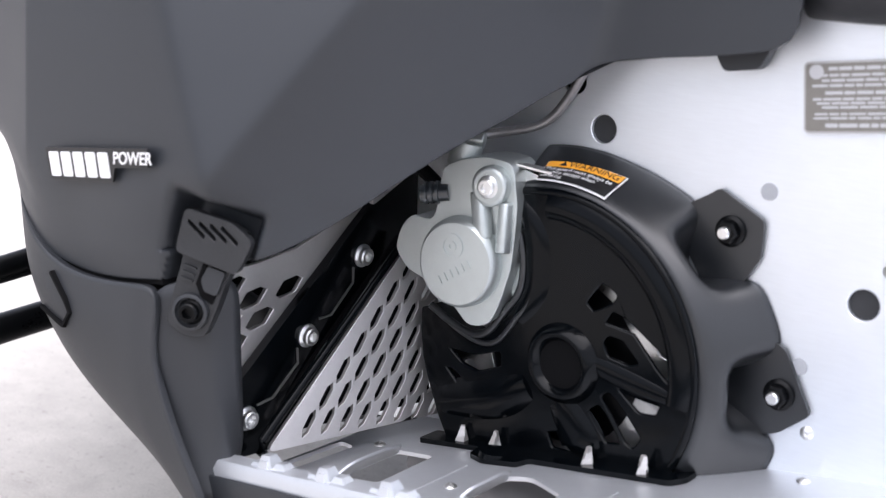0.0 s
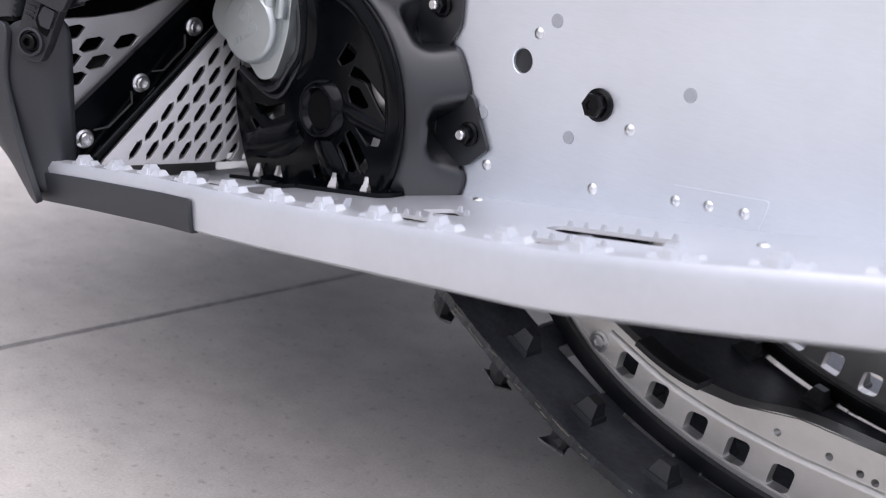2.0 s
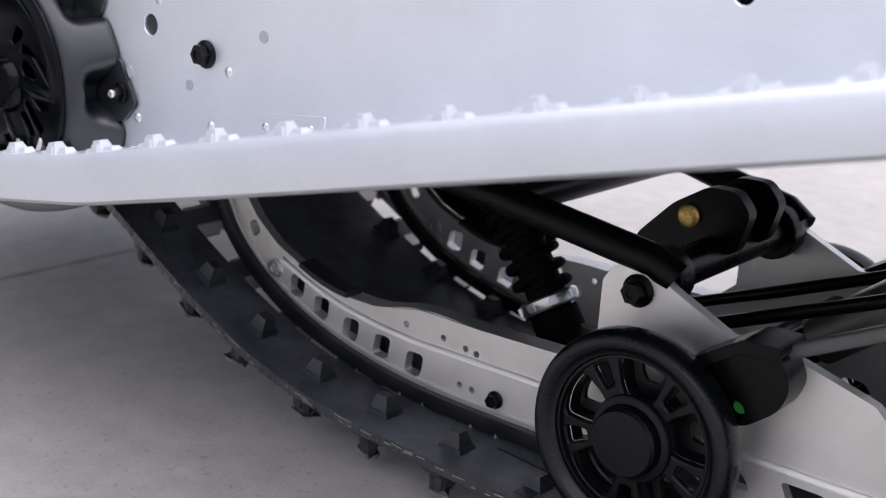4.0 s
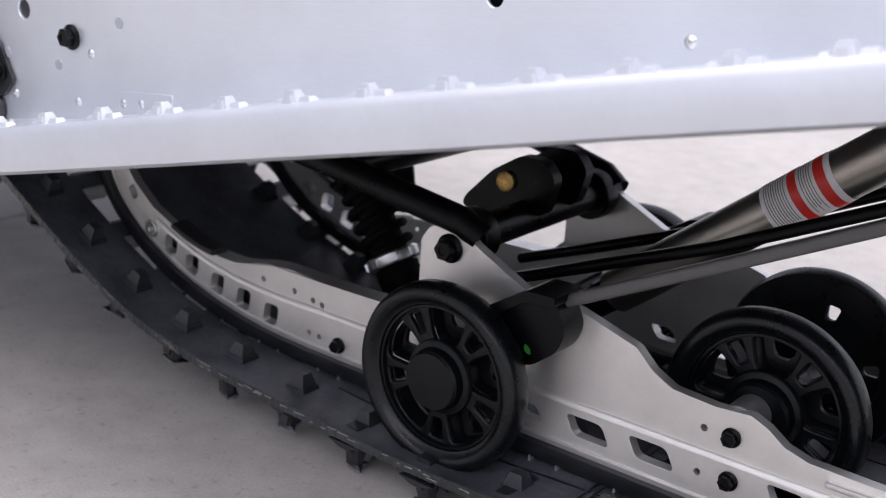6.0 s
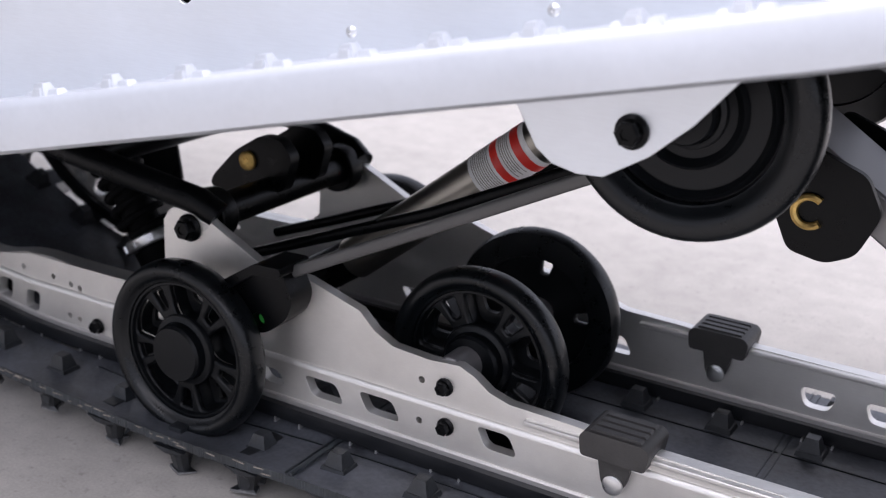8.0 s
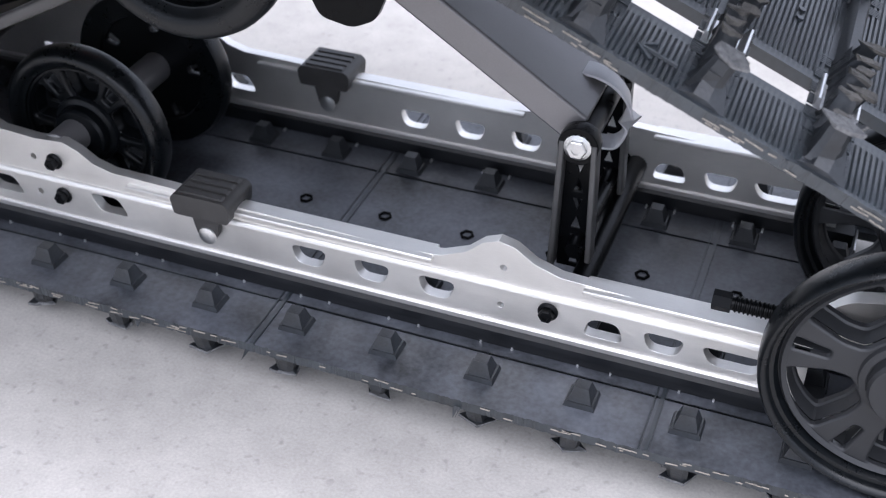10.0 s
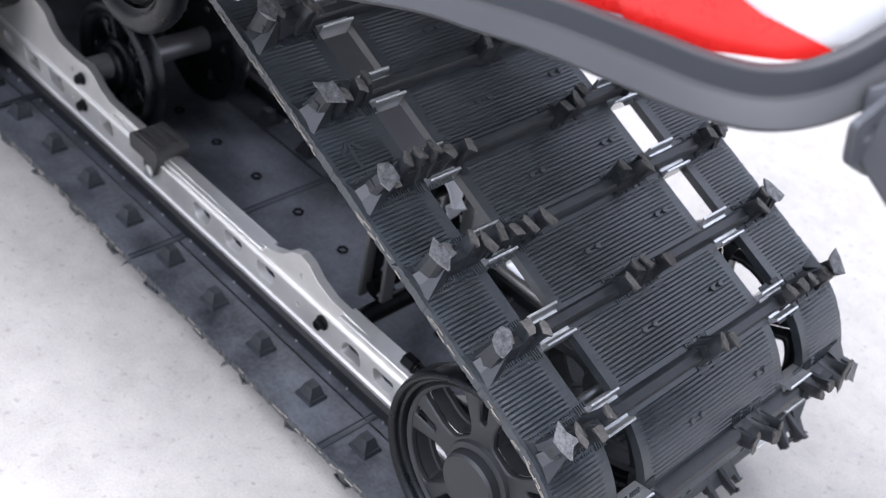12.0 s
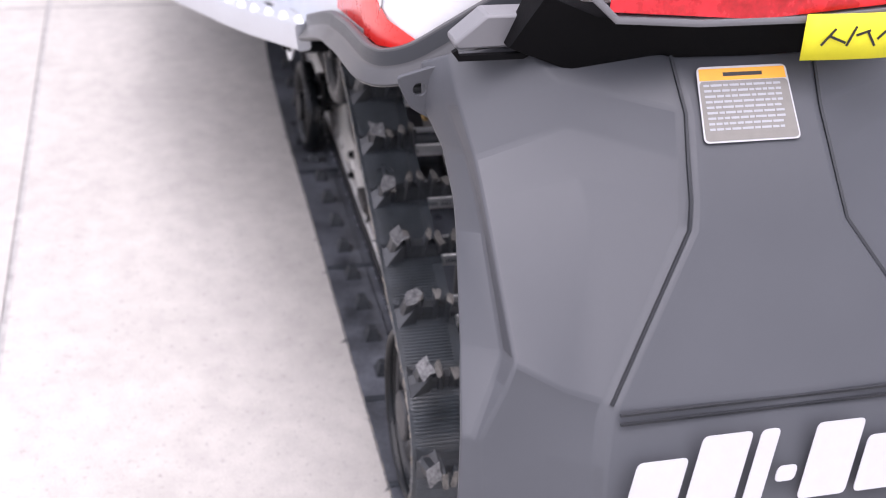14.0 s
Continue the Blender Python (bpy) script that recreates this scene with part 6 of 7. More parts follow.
    lathe(bm, [(0.0085, 0), (0.0085, 0.005), (0.0060, 0.006), (0.004, 0.002), (0, 0.002)], Matrix.Translation((-0.4645, -0.249, 0.352)) @ Matrix.Rotation(radians(90), 4, "Y"), 20)
    part("bushing", bm, M_RUBBER, sled)


footwell()


# ---- cowl ----
def loft(name, rows, mat, parent, label="", levels=2, thick=0.003, crease=()):
    bm = bmesh.new()
    vs = grid(bm, rows)
    bm.verts.index_update()
    cl = bm.edges.layers.float.new("crease_edge")
    for (r0, c0), (r1, c1), k in crease:
        e = bm.edges.get((vs[r0][c0], vs[r1][c1]))
        if e:
            e[cl] = k
    for e in bm.edges:
        if e.is_boundary:
            e[cl] = 1.0
    ob = part(name, bm, mat, parent, label, smooth=60)
    so = ob.modifiers.new("thick", "SOLIDIFY")
    so.thickness, so.offset = thick, 0
    ss = ob.modifiers.new("round", "SUBSURF")
    ss.levels = ss.render_levels = levels
    return ob


def row_crease(r, n, k):
    return [((r, c), (r, c + 1), k) for c in range(n - 1)]


def col_crease(c, n, k):
    return [((r, c), (r + 1, c), k) for r in range(n - 1)]


def cowl():
    # upper side panel: columns from the nose to the tail of its lower edge, rows upwards
    low = [(-0.700, -0.34, 0.400), (-0.650, -0.392, 0.352), (-0.605, -0.406, 0.305), (-0.553, -0.409, 0.2935), (-0.483, -0.409, 0.303), (-0.4395, -0.3881, 0.3180), (-0.4178, -0.3564, 0.3357), (-0.3961, -0.3272, 0.3605), (-0.3786, -0.3035, 0.3800), (-0.3611, -0.2791, 0.3975), (-0.3432, -0.2548, 0.4155), (-0.3214, -0.2417, 0.4300), (-0.2362, -0.2400, 0.4445), (-0.2231, -0.2390, 0.4660)]

    def skin(x, z):
        """The panel's faces: side, facet and rear, the innermost of the three, then the flat tail along the tunnel."""
        side = -0.4145 + 0.02 * (z - 0.36) + 0.25 * max(0.0, -0.60 - x)
        facet = -0.4145 + 0.60 * (x + 0.446) + 0.266 * (z - 0.361)
        rear = -0.4145 + 1.75 * (x + 0.446) - 0.346 * (z - 0.361)
        k = 0.0012
        m1 = 0.5 * (side + facet + math.sqrt((side - facet) ** 2 + k * k * 4))
        m2 = 0.5 * (m1 + rear + math.sqrt((m1 - rear) ** 2 + k * k * 4))
        tail_face = -0.241
        return 0.5 * (m2 + tail_face - math.sqrt((m2 - tail_face) ** 2 + 0.004 ** 2 * 4))

    a = [(x - 0.001, y - 0.003, z + 0.022) for x, y, z in low]
    a[4] = (-0.484, -0.4125, 0.326)
    heights = [0.45, 0.40, 0.362, 0.366, 0.372, 0.378, 0.386, 0.402, 0.418, 0.434, 0.450, 0.462, 0.474, 0.490]
    b = [(x + 0.004, skin(x + 0.004, hz), hz) for (x, y, z), hz in zip(low, heights)]
    c = [(x + 0.012, skin(x + 0.012, hz), hz) for (x, y, z), hz in zip(low, [0.50, 0.475, 0.46, 0.46, 0.462, 0.465, 0.468, 0.473, 0.48, 0.49, 0.50, 0.508, 0.515, 0.525])]
    d = [(x + 0.02, skin(x + 0.02, 0.66), 0.66) for x, y, z in low]
    # latch frame: u up the strap, v towards the nose, w outwards
    axis, face = Vector((0.0120, 0.0095, 0.057)).normalized(), Vector((0.45, -0.89, 0.06)).normalized()
    lm = frame_from(Vector((-0.4654, -0.4056, 0.2881)) - face * 0.0165, axis, face.cross(axis)) @ Matrix.Diagonal((0.86, 0.86, 1, 1))
    inv = lm.inverted()
    def soft(k, a0, a1):
        t = min(1.0, max(0.0, (k - a0) / (a1 - a0)))
        return t * t * (3 - 2 * t)

    cols = [smooth_path(r, 32) for r in (low, a, b, c, d)]
    lines = [smooth_path([r[i] for r in cols], 24) for i in range(len(cols[0]))]
    rows = []
    for j in range(len(lines[0])):
        row = []
        for ln in lines:
            p = ln[j].copy()
            blend = soft(p.z - 0.06 * soft(p.x, -0.40, -0.28), 0.338, 0.366)
            p.y += (skin(p.x, p.z) - p.y) * blend
            u, v, w = inv @ p
            wt = soft(u, 0.024, 0.030) * (1 - soft(u, 0.066, 0.077)) * soft(v, -0.0295, -0.0215) * (1 - soft(v, 0.018, 0.032))
            if u < 0.030:
                wt = (1 - soft(abs(v), 0.018, 0.026)) * soft(u, -0.02, -0.005)
            if w > -0.001:
                w += (-0.001 - w) * wt
            row.append(lm @ Vector((u, v, w)))
        rows.append(row)
    bm = bmesh.new()
    grid(bm, rows)
    panel = part("side_panel", bm, M_COWL, sled, "dark grey satin plastic side panel", smooth=50)
    so = panel.modifiers.new("thick", "SOLIDIFY")
    so.thickness, so.offset = 0.003, 0
    # badge: dark plate with white blocks for the maker's name, and a word beside it
    o = Vector((-0.5690, -0.4190, 0.3430))
    u = Vector((0.0945, 0.0015, 0.0130))
    m = frame_from(o, u, (0, -0.1, 1))
    bm = bmesh.new()
    extrude2d(bm, rounded([(0, 0), (0.0565, 0), (0.060, 0.0080), (0.0885, 0.0085), (0.0895, 0.0185), (0, 0.0185)], 0.002), [], m, 0.0016)
    badge = part("badge", bm, M_INK, panel, "black badge with white block print", 0.0004)
    for k in range(5):
        x = 0.0030 + k * 0.0110
        bm = bmesh.new()
        extrude2d(bm, rounded([(x, 0.0024), (x + 0.0088, 0.0024), (x + 0.0092, 0.0162), (x + 0.0004, 0.0162)], 0.0012, 2), [], m @ Matrix.Translation((0, 0, 0.0016)), 0.0005)
        part("print_block", bm, M_WHITE, badge)
    lettering("POWER", 0.0092, m @ Matrix.Translation((0.0595, 0.0102, 0.0017)), M_WHITE, badge, bold=0.00015, shear=0.25)
    # near-black strip draws the shade of the seam under the panel edge
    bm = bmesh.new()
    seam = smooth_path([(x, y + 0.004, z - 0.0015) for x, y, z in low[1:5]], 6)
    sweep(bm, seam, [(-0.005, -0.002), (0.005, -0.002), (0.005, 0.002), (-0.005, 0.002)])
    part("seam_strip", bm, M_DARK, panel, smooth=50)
    # underside return of the overhanging rear edge
    bm = bmesh.new()
    under = [low[5], low[6], low[7], low[8], low[9], low[10], low[11], low[12]]
    grid(bm, [under, [(x - 0.03, y + 0.05, z + 0.012) for x, y, z in under]])
    part("panel_return", bm, M_COWL2, panel, smooth=60)

    # lower side panel
    t0 = [(-0.690, -0.350, 0.365), (-0.648, -0.393, 0.338), (-0.605, -0.411, 0.300), (-0.553, -0.413, 0.2885), (-0.500, -0.413, 0.297), (-0.480, -0.412, 0.300)]
    t1 = [(-0.690, -0.345, 0.320), (-0.646, -0.389, 0.295), (-0.605, -0.412, 0.272), (-0.553, -0.417, 0.266), (-0.502, -0.416, 0.272), (-0.486, -0.414, 0.262)]
    t2 = [(-0.675, -0.335, 0.275), (-0.636, -0.377, 0.254), (-0.596, -0.402, 0.236), (-0.550, -0.413, 0.230), (-0.500, -0.415, 0.235), (-0.474, -0.413, 0.234)]
    t3 = [(-0.650, -0.310, 0.238), (-0.612, -0.352, 0.222), (-0.575, -0.380, 0.210), (-0.535, -0.400, 0.203), (-0.488, -0.410, 0.205), (-0.458, -0.411, 0.204)]
    t4 = [(-0.630, -0.28, 0.215), (-0.590, -0.320, 0.200), (-0.552, -0.352, 0.190), (-0.510, -0.382, 0.183), (-0.468, -0.402, 0.177), (-0.438, -0.408, 0.173)]
    lower = loft("lower_panel", [t0, t1, t2, t3, t4], M_COWL2, sled, "charcoal plastic lower side panel", 3, 0.004, col_crease(4, 5, 0.6) + row_crease(1, 6, 0.3))
    # its rear return face
    r0 = [(-0.492, -0.4125, 0.300), (-0.495, -0.415, 0.264), (-0.488, -0.4135, 0.2345), (-0.474, -0.410, 0.2045), (-0.454, -0.405, 0.175)]
    r1 = [(-0.462, -0.398, 0.305), (-0.464, -0.397, 0.268), (-0.459, -0.393, 0.234), (-0.452, -0.388, 0.206), (-0.446, -0.388, 0.190)]
    r2 = [(-0.456, -0.380, 0.308), (-0.458, -0.378, 0.270), (-0.457, -0.376, 0.236), (-0.458, -0.374, 0.207), (-0.462, -0.373, 0.200)]
    loft("panel_return", [r0, r1, r2], M_COWL2, lower, "", 2, 0.003, row_crease(1, 5, 0.5))
    # moulded vent on the lower panel, its slot's shade drawn as a near-black strip
    bm = bmesh.new()
    sweep(bm, [(x, y, z) for x, y, z in ((-0.577, -0.4155, 0.287), (-0.560, -0.4175, 0.274), (-0.556, -0.4175, 0.268), (-0.564, -0.4165, 0.258), (-0.592, -0.412, 0.262))], [(-0.0016, -0.0025), (0.0016, -0.0025), (0.0010, 0.0015), (-0.0010, 0.0015)], up=(0, -1, 0))
    part("moulded_step", bm, M_DARK, lower, smooth=50)
    # belly pan under the nose
    rows = []
    for x, z, w in ((-0.95, 0.26, 0.10), (-0.86, 0.17, 0.18), (-0.76, 0.115, 0.24), (-0.66, 0.092, 0.27), (-0.58, 0.100, 0.26), (-0.53, 0.150, 0.25)):
        rows.append([(x, -w * 1.25, z + 0.14), (x, -w, z + 0.05), (x, -w * 0.6, z + 0.008), (x, 0, z), (x, w * 0.6, z + 0.008), (x, w, z + 0.05), (x, w * 1.25, z + 0.14)])
    loft("belly_pan", rows, M_COWL2, sled, "charcoal plastic belly pan", 2, 0.004)
    # shallow fairing under the footwell
    bm = bmesh.new()
    sec = [(0.020 * math.cos(k * math.pi / 8), 0.013 * math.sin(k * math.pi / 8)) for k in range(16)]
    sweep(bm, smooth_path([(-0.43, -0.242, 0.172), (-0.38, -0.242, 0.1685), (-0.32, -0.242, 0.1690), (-0.27, -0.242, 0.179), (-0.22, -0.242, 0.198), (-0.20, -0.242, 0.212)], 5), sec)
    part("lower_fairing", bm, M_CORNER, sled, "mid grey plastic fairing under the footwell", smooth=60)
    # closes the nose behind the panels, out of view
    bm = bmesh.new()
    grid(bm, [[(-0.70, -0.35, z), (-0.95, -0.12, z), (-0.95, 0.12, z), (-0.70, 0.35, z), (-0.48, 0.41, z), (-0.15, 0.30, z)] for z in (0.30, 0.48, 0.66)])
    part("nose_cowl", bm, M_COWL, sled, smooth=60)
    bm = bmesh.new()
    grid(bm, [[(-0.95, y, 0.66 + 0.08 * math.cos(y * 3)) for y in (-0.10, 0, 0.10)], [(-0.5, y, 0.72 + 0.08 * math.cos(y * 3)) for y in (-0.43, 0, 0.43)], [(-0.15, y, 0.72) for y in (-0.31, 0, 0.31)]])
    part("hood_top", bm, M_COWL, sled, smooth=60)

    # rubber latch over the two panels
    m = lm
    bm = bmesh.new()
    extrude2d(bm, rounded([(-0.013, 0.014), (-0.017, 0.0), (-0.013, -0.013), (0.008, -0.015), (0.024, -0.0155), (0.040, -0.0175), (0.058, -0.020), (0.061, -0.006), (0.058, 0.018), (0.040, 0.0165), (0.024, 0.0150), (0.006, 0.0150)], 0.005, 3), [], m @ Matrix.Translation((0, 0, 0.006)), 0.009)
    latch = tagged(part("latch", bm, M_STOP, sled, "black ribbed rubber latch strap", 0.002, segs=3))
    slots = []
    for k in range(4):
        cu, cv = 0.0520 + 0.0012 * k, 0.0100 - 0.0070 * k
        du, dv = 0.0074 * 0.42, 0.0074 * 0.91
        slots.append([(cu - du - 0.0013, cv - dv), (cu - du + 0.0013, cv - dv), (cu + du + 0.0013, cv + dv * 0.9), (cu + du - 0.0013, cv + dv * 0.9)])
    bm = bmesh.new()
    extrude2d(bm, rounded([(0.034, -0.0225), (0.057, -0.0265), (0.064, -0.010), (0.062, 0.0205), (0.034, 0.0185)], 0.004, 3), [rounded(h, 0.0009, 2) for h in slots], m @ Matrix.Translation((0, 0, 0.0145)), 0.0065)
    part("grip", bm, M_STOP, latch, bevel=0.0010, segs=2)
    # near-black floor puts shade into the slots of the grip
    bm = bmesh.new()
    box(bm, (0.036, -0.021, 0.0150), (0.060, 0.017, 0.0156), m)
    part("grip_core", bm, M_DARK, latch)
    for k in range(3):
        bm = bmesh.new()
        box(bm, (-0.0006, -0.004, 0.0), (0.0006, 0.004, 0.0016), m @ Matrix.Translation((0.0185 + k * 0.0042, 0.0085, 0.0148)))
        part("strap_rib", bm, M_STOP, latch)
    bm = bmesh.new()
    extrude2d(bm, rounded([(0.016, -0.0135), (0.032, -0.0145), (0.032, -0.003), (0.022, -0.001), (0.016, -0.005)], 0.002), [], m @ Matrix.Translation((0, 0, 0.012)), 0.006)
    part("hook", bm, M_COWL2, latch, bevel=0.001)
    # flat near-black patch draws the shade of the gap beside the hook
    bm = bmesh.new()
    extrude2d(bm, [(0.009, -0.0115), (0.0155, -0.0125), (0.0155, -0.004), (0.020, -0.0005), (0.033, -0.002), (0.033, 0.0015), (0.018, 0.0025), (0.011, -0.003)], [], m @ Matrix.Translation((0, 0, 0.0146)), 0.0008)
    part("hook_slot", bm, M_DARK, latch)
    bm = bmesh.new()
    lathe(bm, [(0.0118, 0), (0.0115, 0.003), (0.0095, 0.0035), (0.0090, 0.001), (0, 0.001)], m @ Matrix.Translation((0, 0, 0.0148)), 26)
    part("collar", bm, M_COWL2, latch, smooth=40)
    shared("bolt", BOLT_SOCKET_BLACK, latch, m @ Matrix.Translation((0, 0, 0.0150)))

    # tab under the rear end of the side panel
    bm = bmesh.new()
    extrude2d(bm, rounded([(-0.272, 0.455), (-0.2702, 0.438), (-0.265, 0.4305), (-0.2465, 0.4335), (-0.2405, 0.446), (-0.239, 0.455)], 0.003), [], XZ(-0.229), 0.008)
    part("panel_tab", bm, M_COWL2, sled, "charcoal plastic panel tab", 0.0012)
    # seat skirt above the tunnel
    rows = [[(x, y, z) for x, z in ((-0.226, 0.462), (-0.15, 0.461), (-0.02, 0.486), (0.2, 0.53))] for y in (-0.218, -0.226)]
    rows += [[(x, y, z + dz) for x, z in ((-0.226, 0.468), (-0.15, 0.467), (-0.02, 0.492), (0.2, 0.536))] for y, dz in ((-0.236, 0.002), (-0.240, 0.02), (-0.242, 0.06), (-0.20, 0.14))]
    loft("seat", rows, M_SEAT, sled, "black vinyl seat edge over the tunnel", 2, 0.004)

    # front suspension arms beyond the nose
    for p0, p1, r in (((-0.80, -0.24, 0.226), (-0.80, -0.50, 0.198), 0.006), ((-0.80, -0.22, 0.238), (-0.80, -0.55, 0.190), 0.009), ((-0.80, -0.20, 0.186), (-0.80, -0.60, 0.150), 0.012)):
        tube_part("ski_arm", [p0, p1], r, M_PAINT, "black front suspension arm")


cowl()


# ---- plaque ----
def plaque():
    bl, tl, br = Vector((-0.222, -0.2205, 0.4045)), Vector((-0.2185, -0.2205, 0.4395)), Vector((-0.094, -0.2205, 0.4225))
    u = br - bl
    m = frame_from(bl, u, tl - bl)
    m = Matrix.Translation(bl) @ Matrix.Rotation(-math.atan2(u.z, u.x), 4, "Y") @ XZ(0) @ Matrix.Diagonal((1, 1, -1, 1))
    w, hgt = 0.130, 0.0350
    bm = bmesh.new()
    extrude2d(bm, rounded([(0, 0), (w, 0), (w, hgt), (0, hgt)], 0.003), [], m, 0.0006)
    pq = part("plaque", bm, M_LABELGREY, sled, "grey printed information plaque with pale lines")
    bm = bmesh.new()
    extrude2d(bm, rounded([(0.001, 0.001), (0.0625, 0.001), (0.0625, hgt - 0.001), (0.001, hgt - 0.001)], 0.002), [], m, 0.0009)
    part("dark_field", bm, M_PLAQUE, pq)
    for v0 in (0.0015, 0.010, 0.0150, 0.0205, 0.0275):
        for u0, u1 in ((0.064, 0.0895), (0.091, 0.128)):
            bm = bmesh.new()
            extrude2d(bm, [(u0, v0), (u1, v0), (u1, v0 + 0.0040), (u0, v0 + 0.0040)], [], m, 0.0009)
            part("dark_field", bm, M_PLAQUE, pq)
    rnd = random.Random(3)
    rows = []
    for v0, hh in ((0.0305, 0.0017), (0.0275, 0.0013), (0.0250, 0.0013), (0.0225, 0.0013), (0.0188, 0.0016), (0.0160, 0.0012), (0.0140, 0.0012), (0.0120, 0.0012), (0.0088, 0.0011), (0.0068, 0.0011), (0.0028, 0.0019)):
        u0 = rnd.uniform(0.004, 0.012) if v0 < 0.03 else 0.0125
        end = rnd.uniform(0.047, 0.060) if v0 < 0.022 else 0.0495
        while u0 < end:
            ln = min(rnd.uniform(0.003, 0.009), end - u0)
            rows.append((u0, v0, u0 + ln, v0 + hh))
            u0 += ln + 0.0009
    for v0 in (0.0028, 0.0110, 0.0162, 0.0217, 0.0288):
        rows += [(0.070, v0, 0.083, v0 + 0.0016), (0.096, v0, 0.104 + 0.010 * rnd.random(), v0 + 0.0016)]
    bm = bmesh.new()
    for u0, v0, u1, v1 in rows:
        box(bm, (u0, v0, 0.0009), (u1, v1, 0.0011), m)
    tagged(part("print_bar", bm, M_PALE, pq), kind="stuff")
    lettering("EC", 0.0085, m @ Matrix.Translation((0.0515, 0.0265, 0.0009)), M_PALE, pq, bold=0.0002)
    bm = bmesh.new()
    lathe(bm, [(0, 0), (0.0036, 0), (0.0036, 0.0003), (0, 0.0003)], m @ Matrix.Translation((0.0065, 0.0300, 0.0009)), 24)
    part("print_disc", bm, M_PALE, pq)


plaque()


# ---- tail: bumper, flap, light ----
def tail():
    half = [(0.86, -0.230, 0.466), (1.00, -0.231, 0.518), (1.055, -0.231, 0.5325), (1.10, -0.231, 0.5430), (1.150, -0.231, 0.5515), (1.185, -0.229, 0.5565), (1.209, -0.221, 0.562), (1.226, -0.203, 0.573), (1.238, -0.178, 0.593), (1.248, -0.148, 0.615), (1.258, -0.108, 0.638), (1.272, -0.05, 0.666)]
    path = smooth_path(half + [(1.277, 0.0, 0.668)] + [(x, -y, z) for x, y, z in reversed(half)], 8)
    bm = bmesh.new()
    sweep(bm, path, rounded([(-0.002, -0.0140), (0.0095, -0.0130), (0.0115, -0.0105), (0.0035, -0.0005), (0.0020, 0.0125), (-0.004, 0.0130), (-0.008, -0.003)], 0.0016, 2))
    # side-facing faces get a darker plastic: shade put in by direction
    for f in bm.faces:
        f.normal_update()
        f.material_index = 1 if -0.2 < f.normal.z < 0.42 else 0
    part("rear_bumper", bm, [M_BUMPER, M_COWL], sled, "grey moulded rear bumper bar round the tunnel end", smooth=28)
    # decal on the tunnel side above the bar
    bm = bmesh.new()
    extrude2d(bm, [(0.98, 0.525), (1.10, 0.550), (1.160, 0.564), (1.178, 0.600), (1.168, 0.639), (1.00, 0.63)], [], XZ(-0.2202), 0.0008)
    part("decal", bm, M_WHITE, tunnel_side, "white and red decal on the tunnel end")
    bm = bmesh.new()
    extrude2d(bm, [(0.98, 0.527), (1.10, 0.552), (1.158, 0.566), (1.174, 0.594), (1.10, 0.598), (1.0, 0.585)], [], XZ(-0.2208), 0.0004)
    part("decal_stripe", bm, M_DECALRED, tunnel_side, "red stripe")
    # rounded tunnel end inside the bar
    rows = []
    for z in (0.566, 0.60, 0.65):
        rows.append([(1.13, -0.2215, z - 0.006), (1.175, -0.219, z), (1.205, -0.209, z + 0.006), (1.228, -0.180, z + 0.014), (1.244, -0.12, z + 0.025), (1.258, 0.0, z + 0.03), (1.244, 0.12, z + 0.025), (1.228, 0.18, z + 0.014), (1.205, 0.209, z + 0.006), (1.175, 0.219, z), (1.13, 0.2215, z - 0.006)])
    loft("tunnel_end", rows, M_WHITE, sled, "white moulded tunnel end", 2, 0.003)
    bm = bmesh.new()
    grid(bm, [[(1.13, -0.2235, 0.557), (1.172, -0.2215, 0.564), (1.204, -0.2115, 0.573), (1.217, -0.200, 0.578)], [(1.10, -0.2235, 0.600), (1.15, -0.2225, 0.600), (1.19, -0.2180, 0.590), (1.2175, -0.2000, 0.582)]])
    part("decal_stripe", bm, M_DECALRED, tunnel_side, "red stripe", smooth=60)

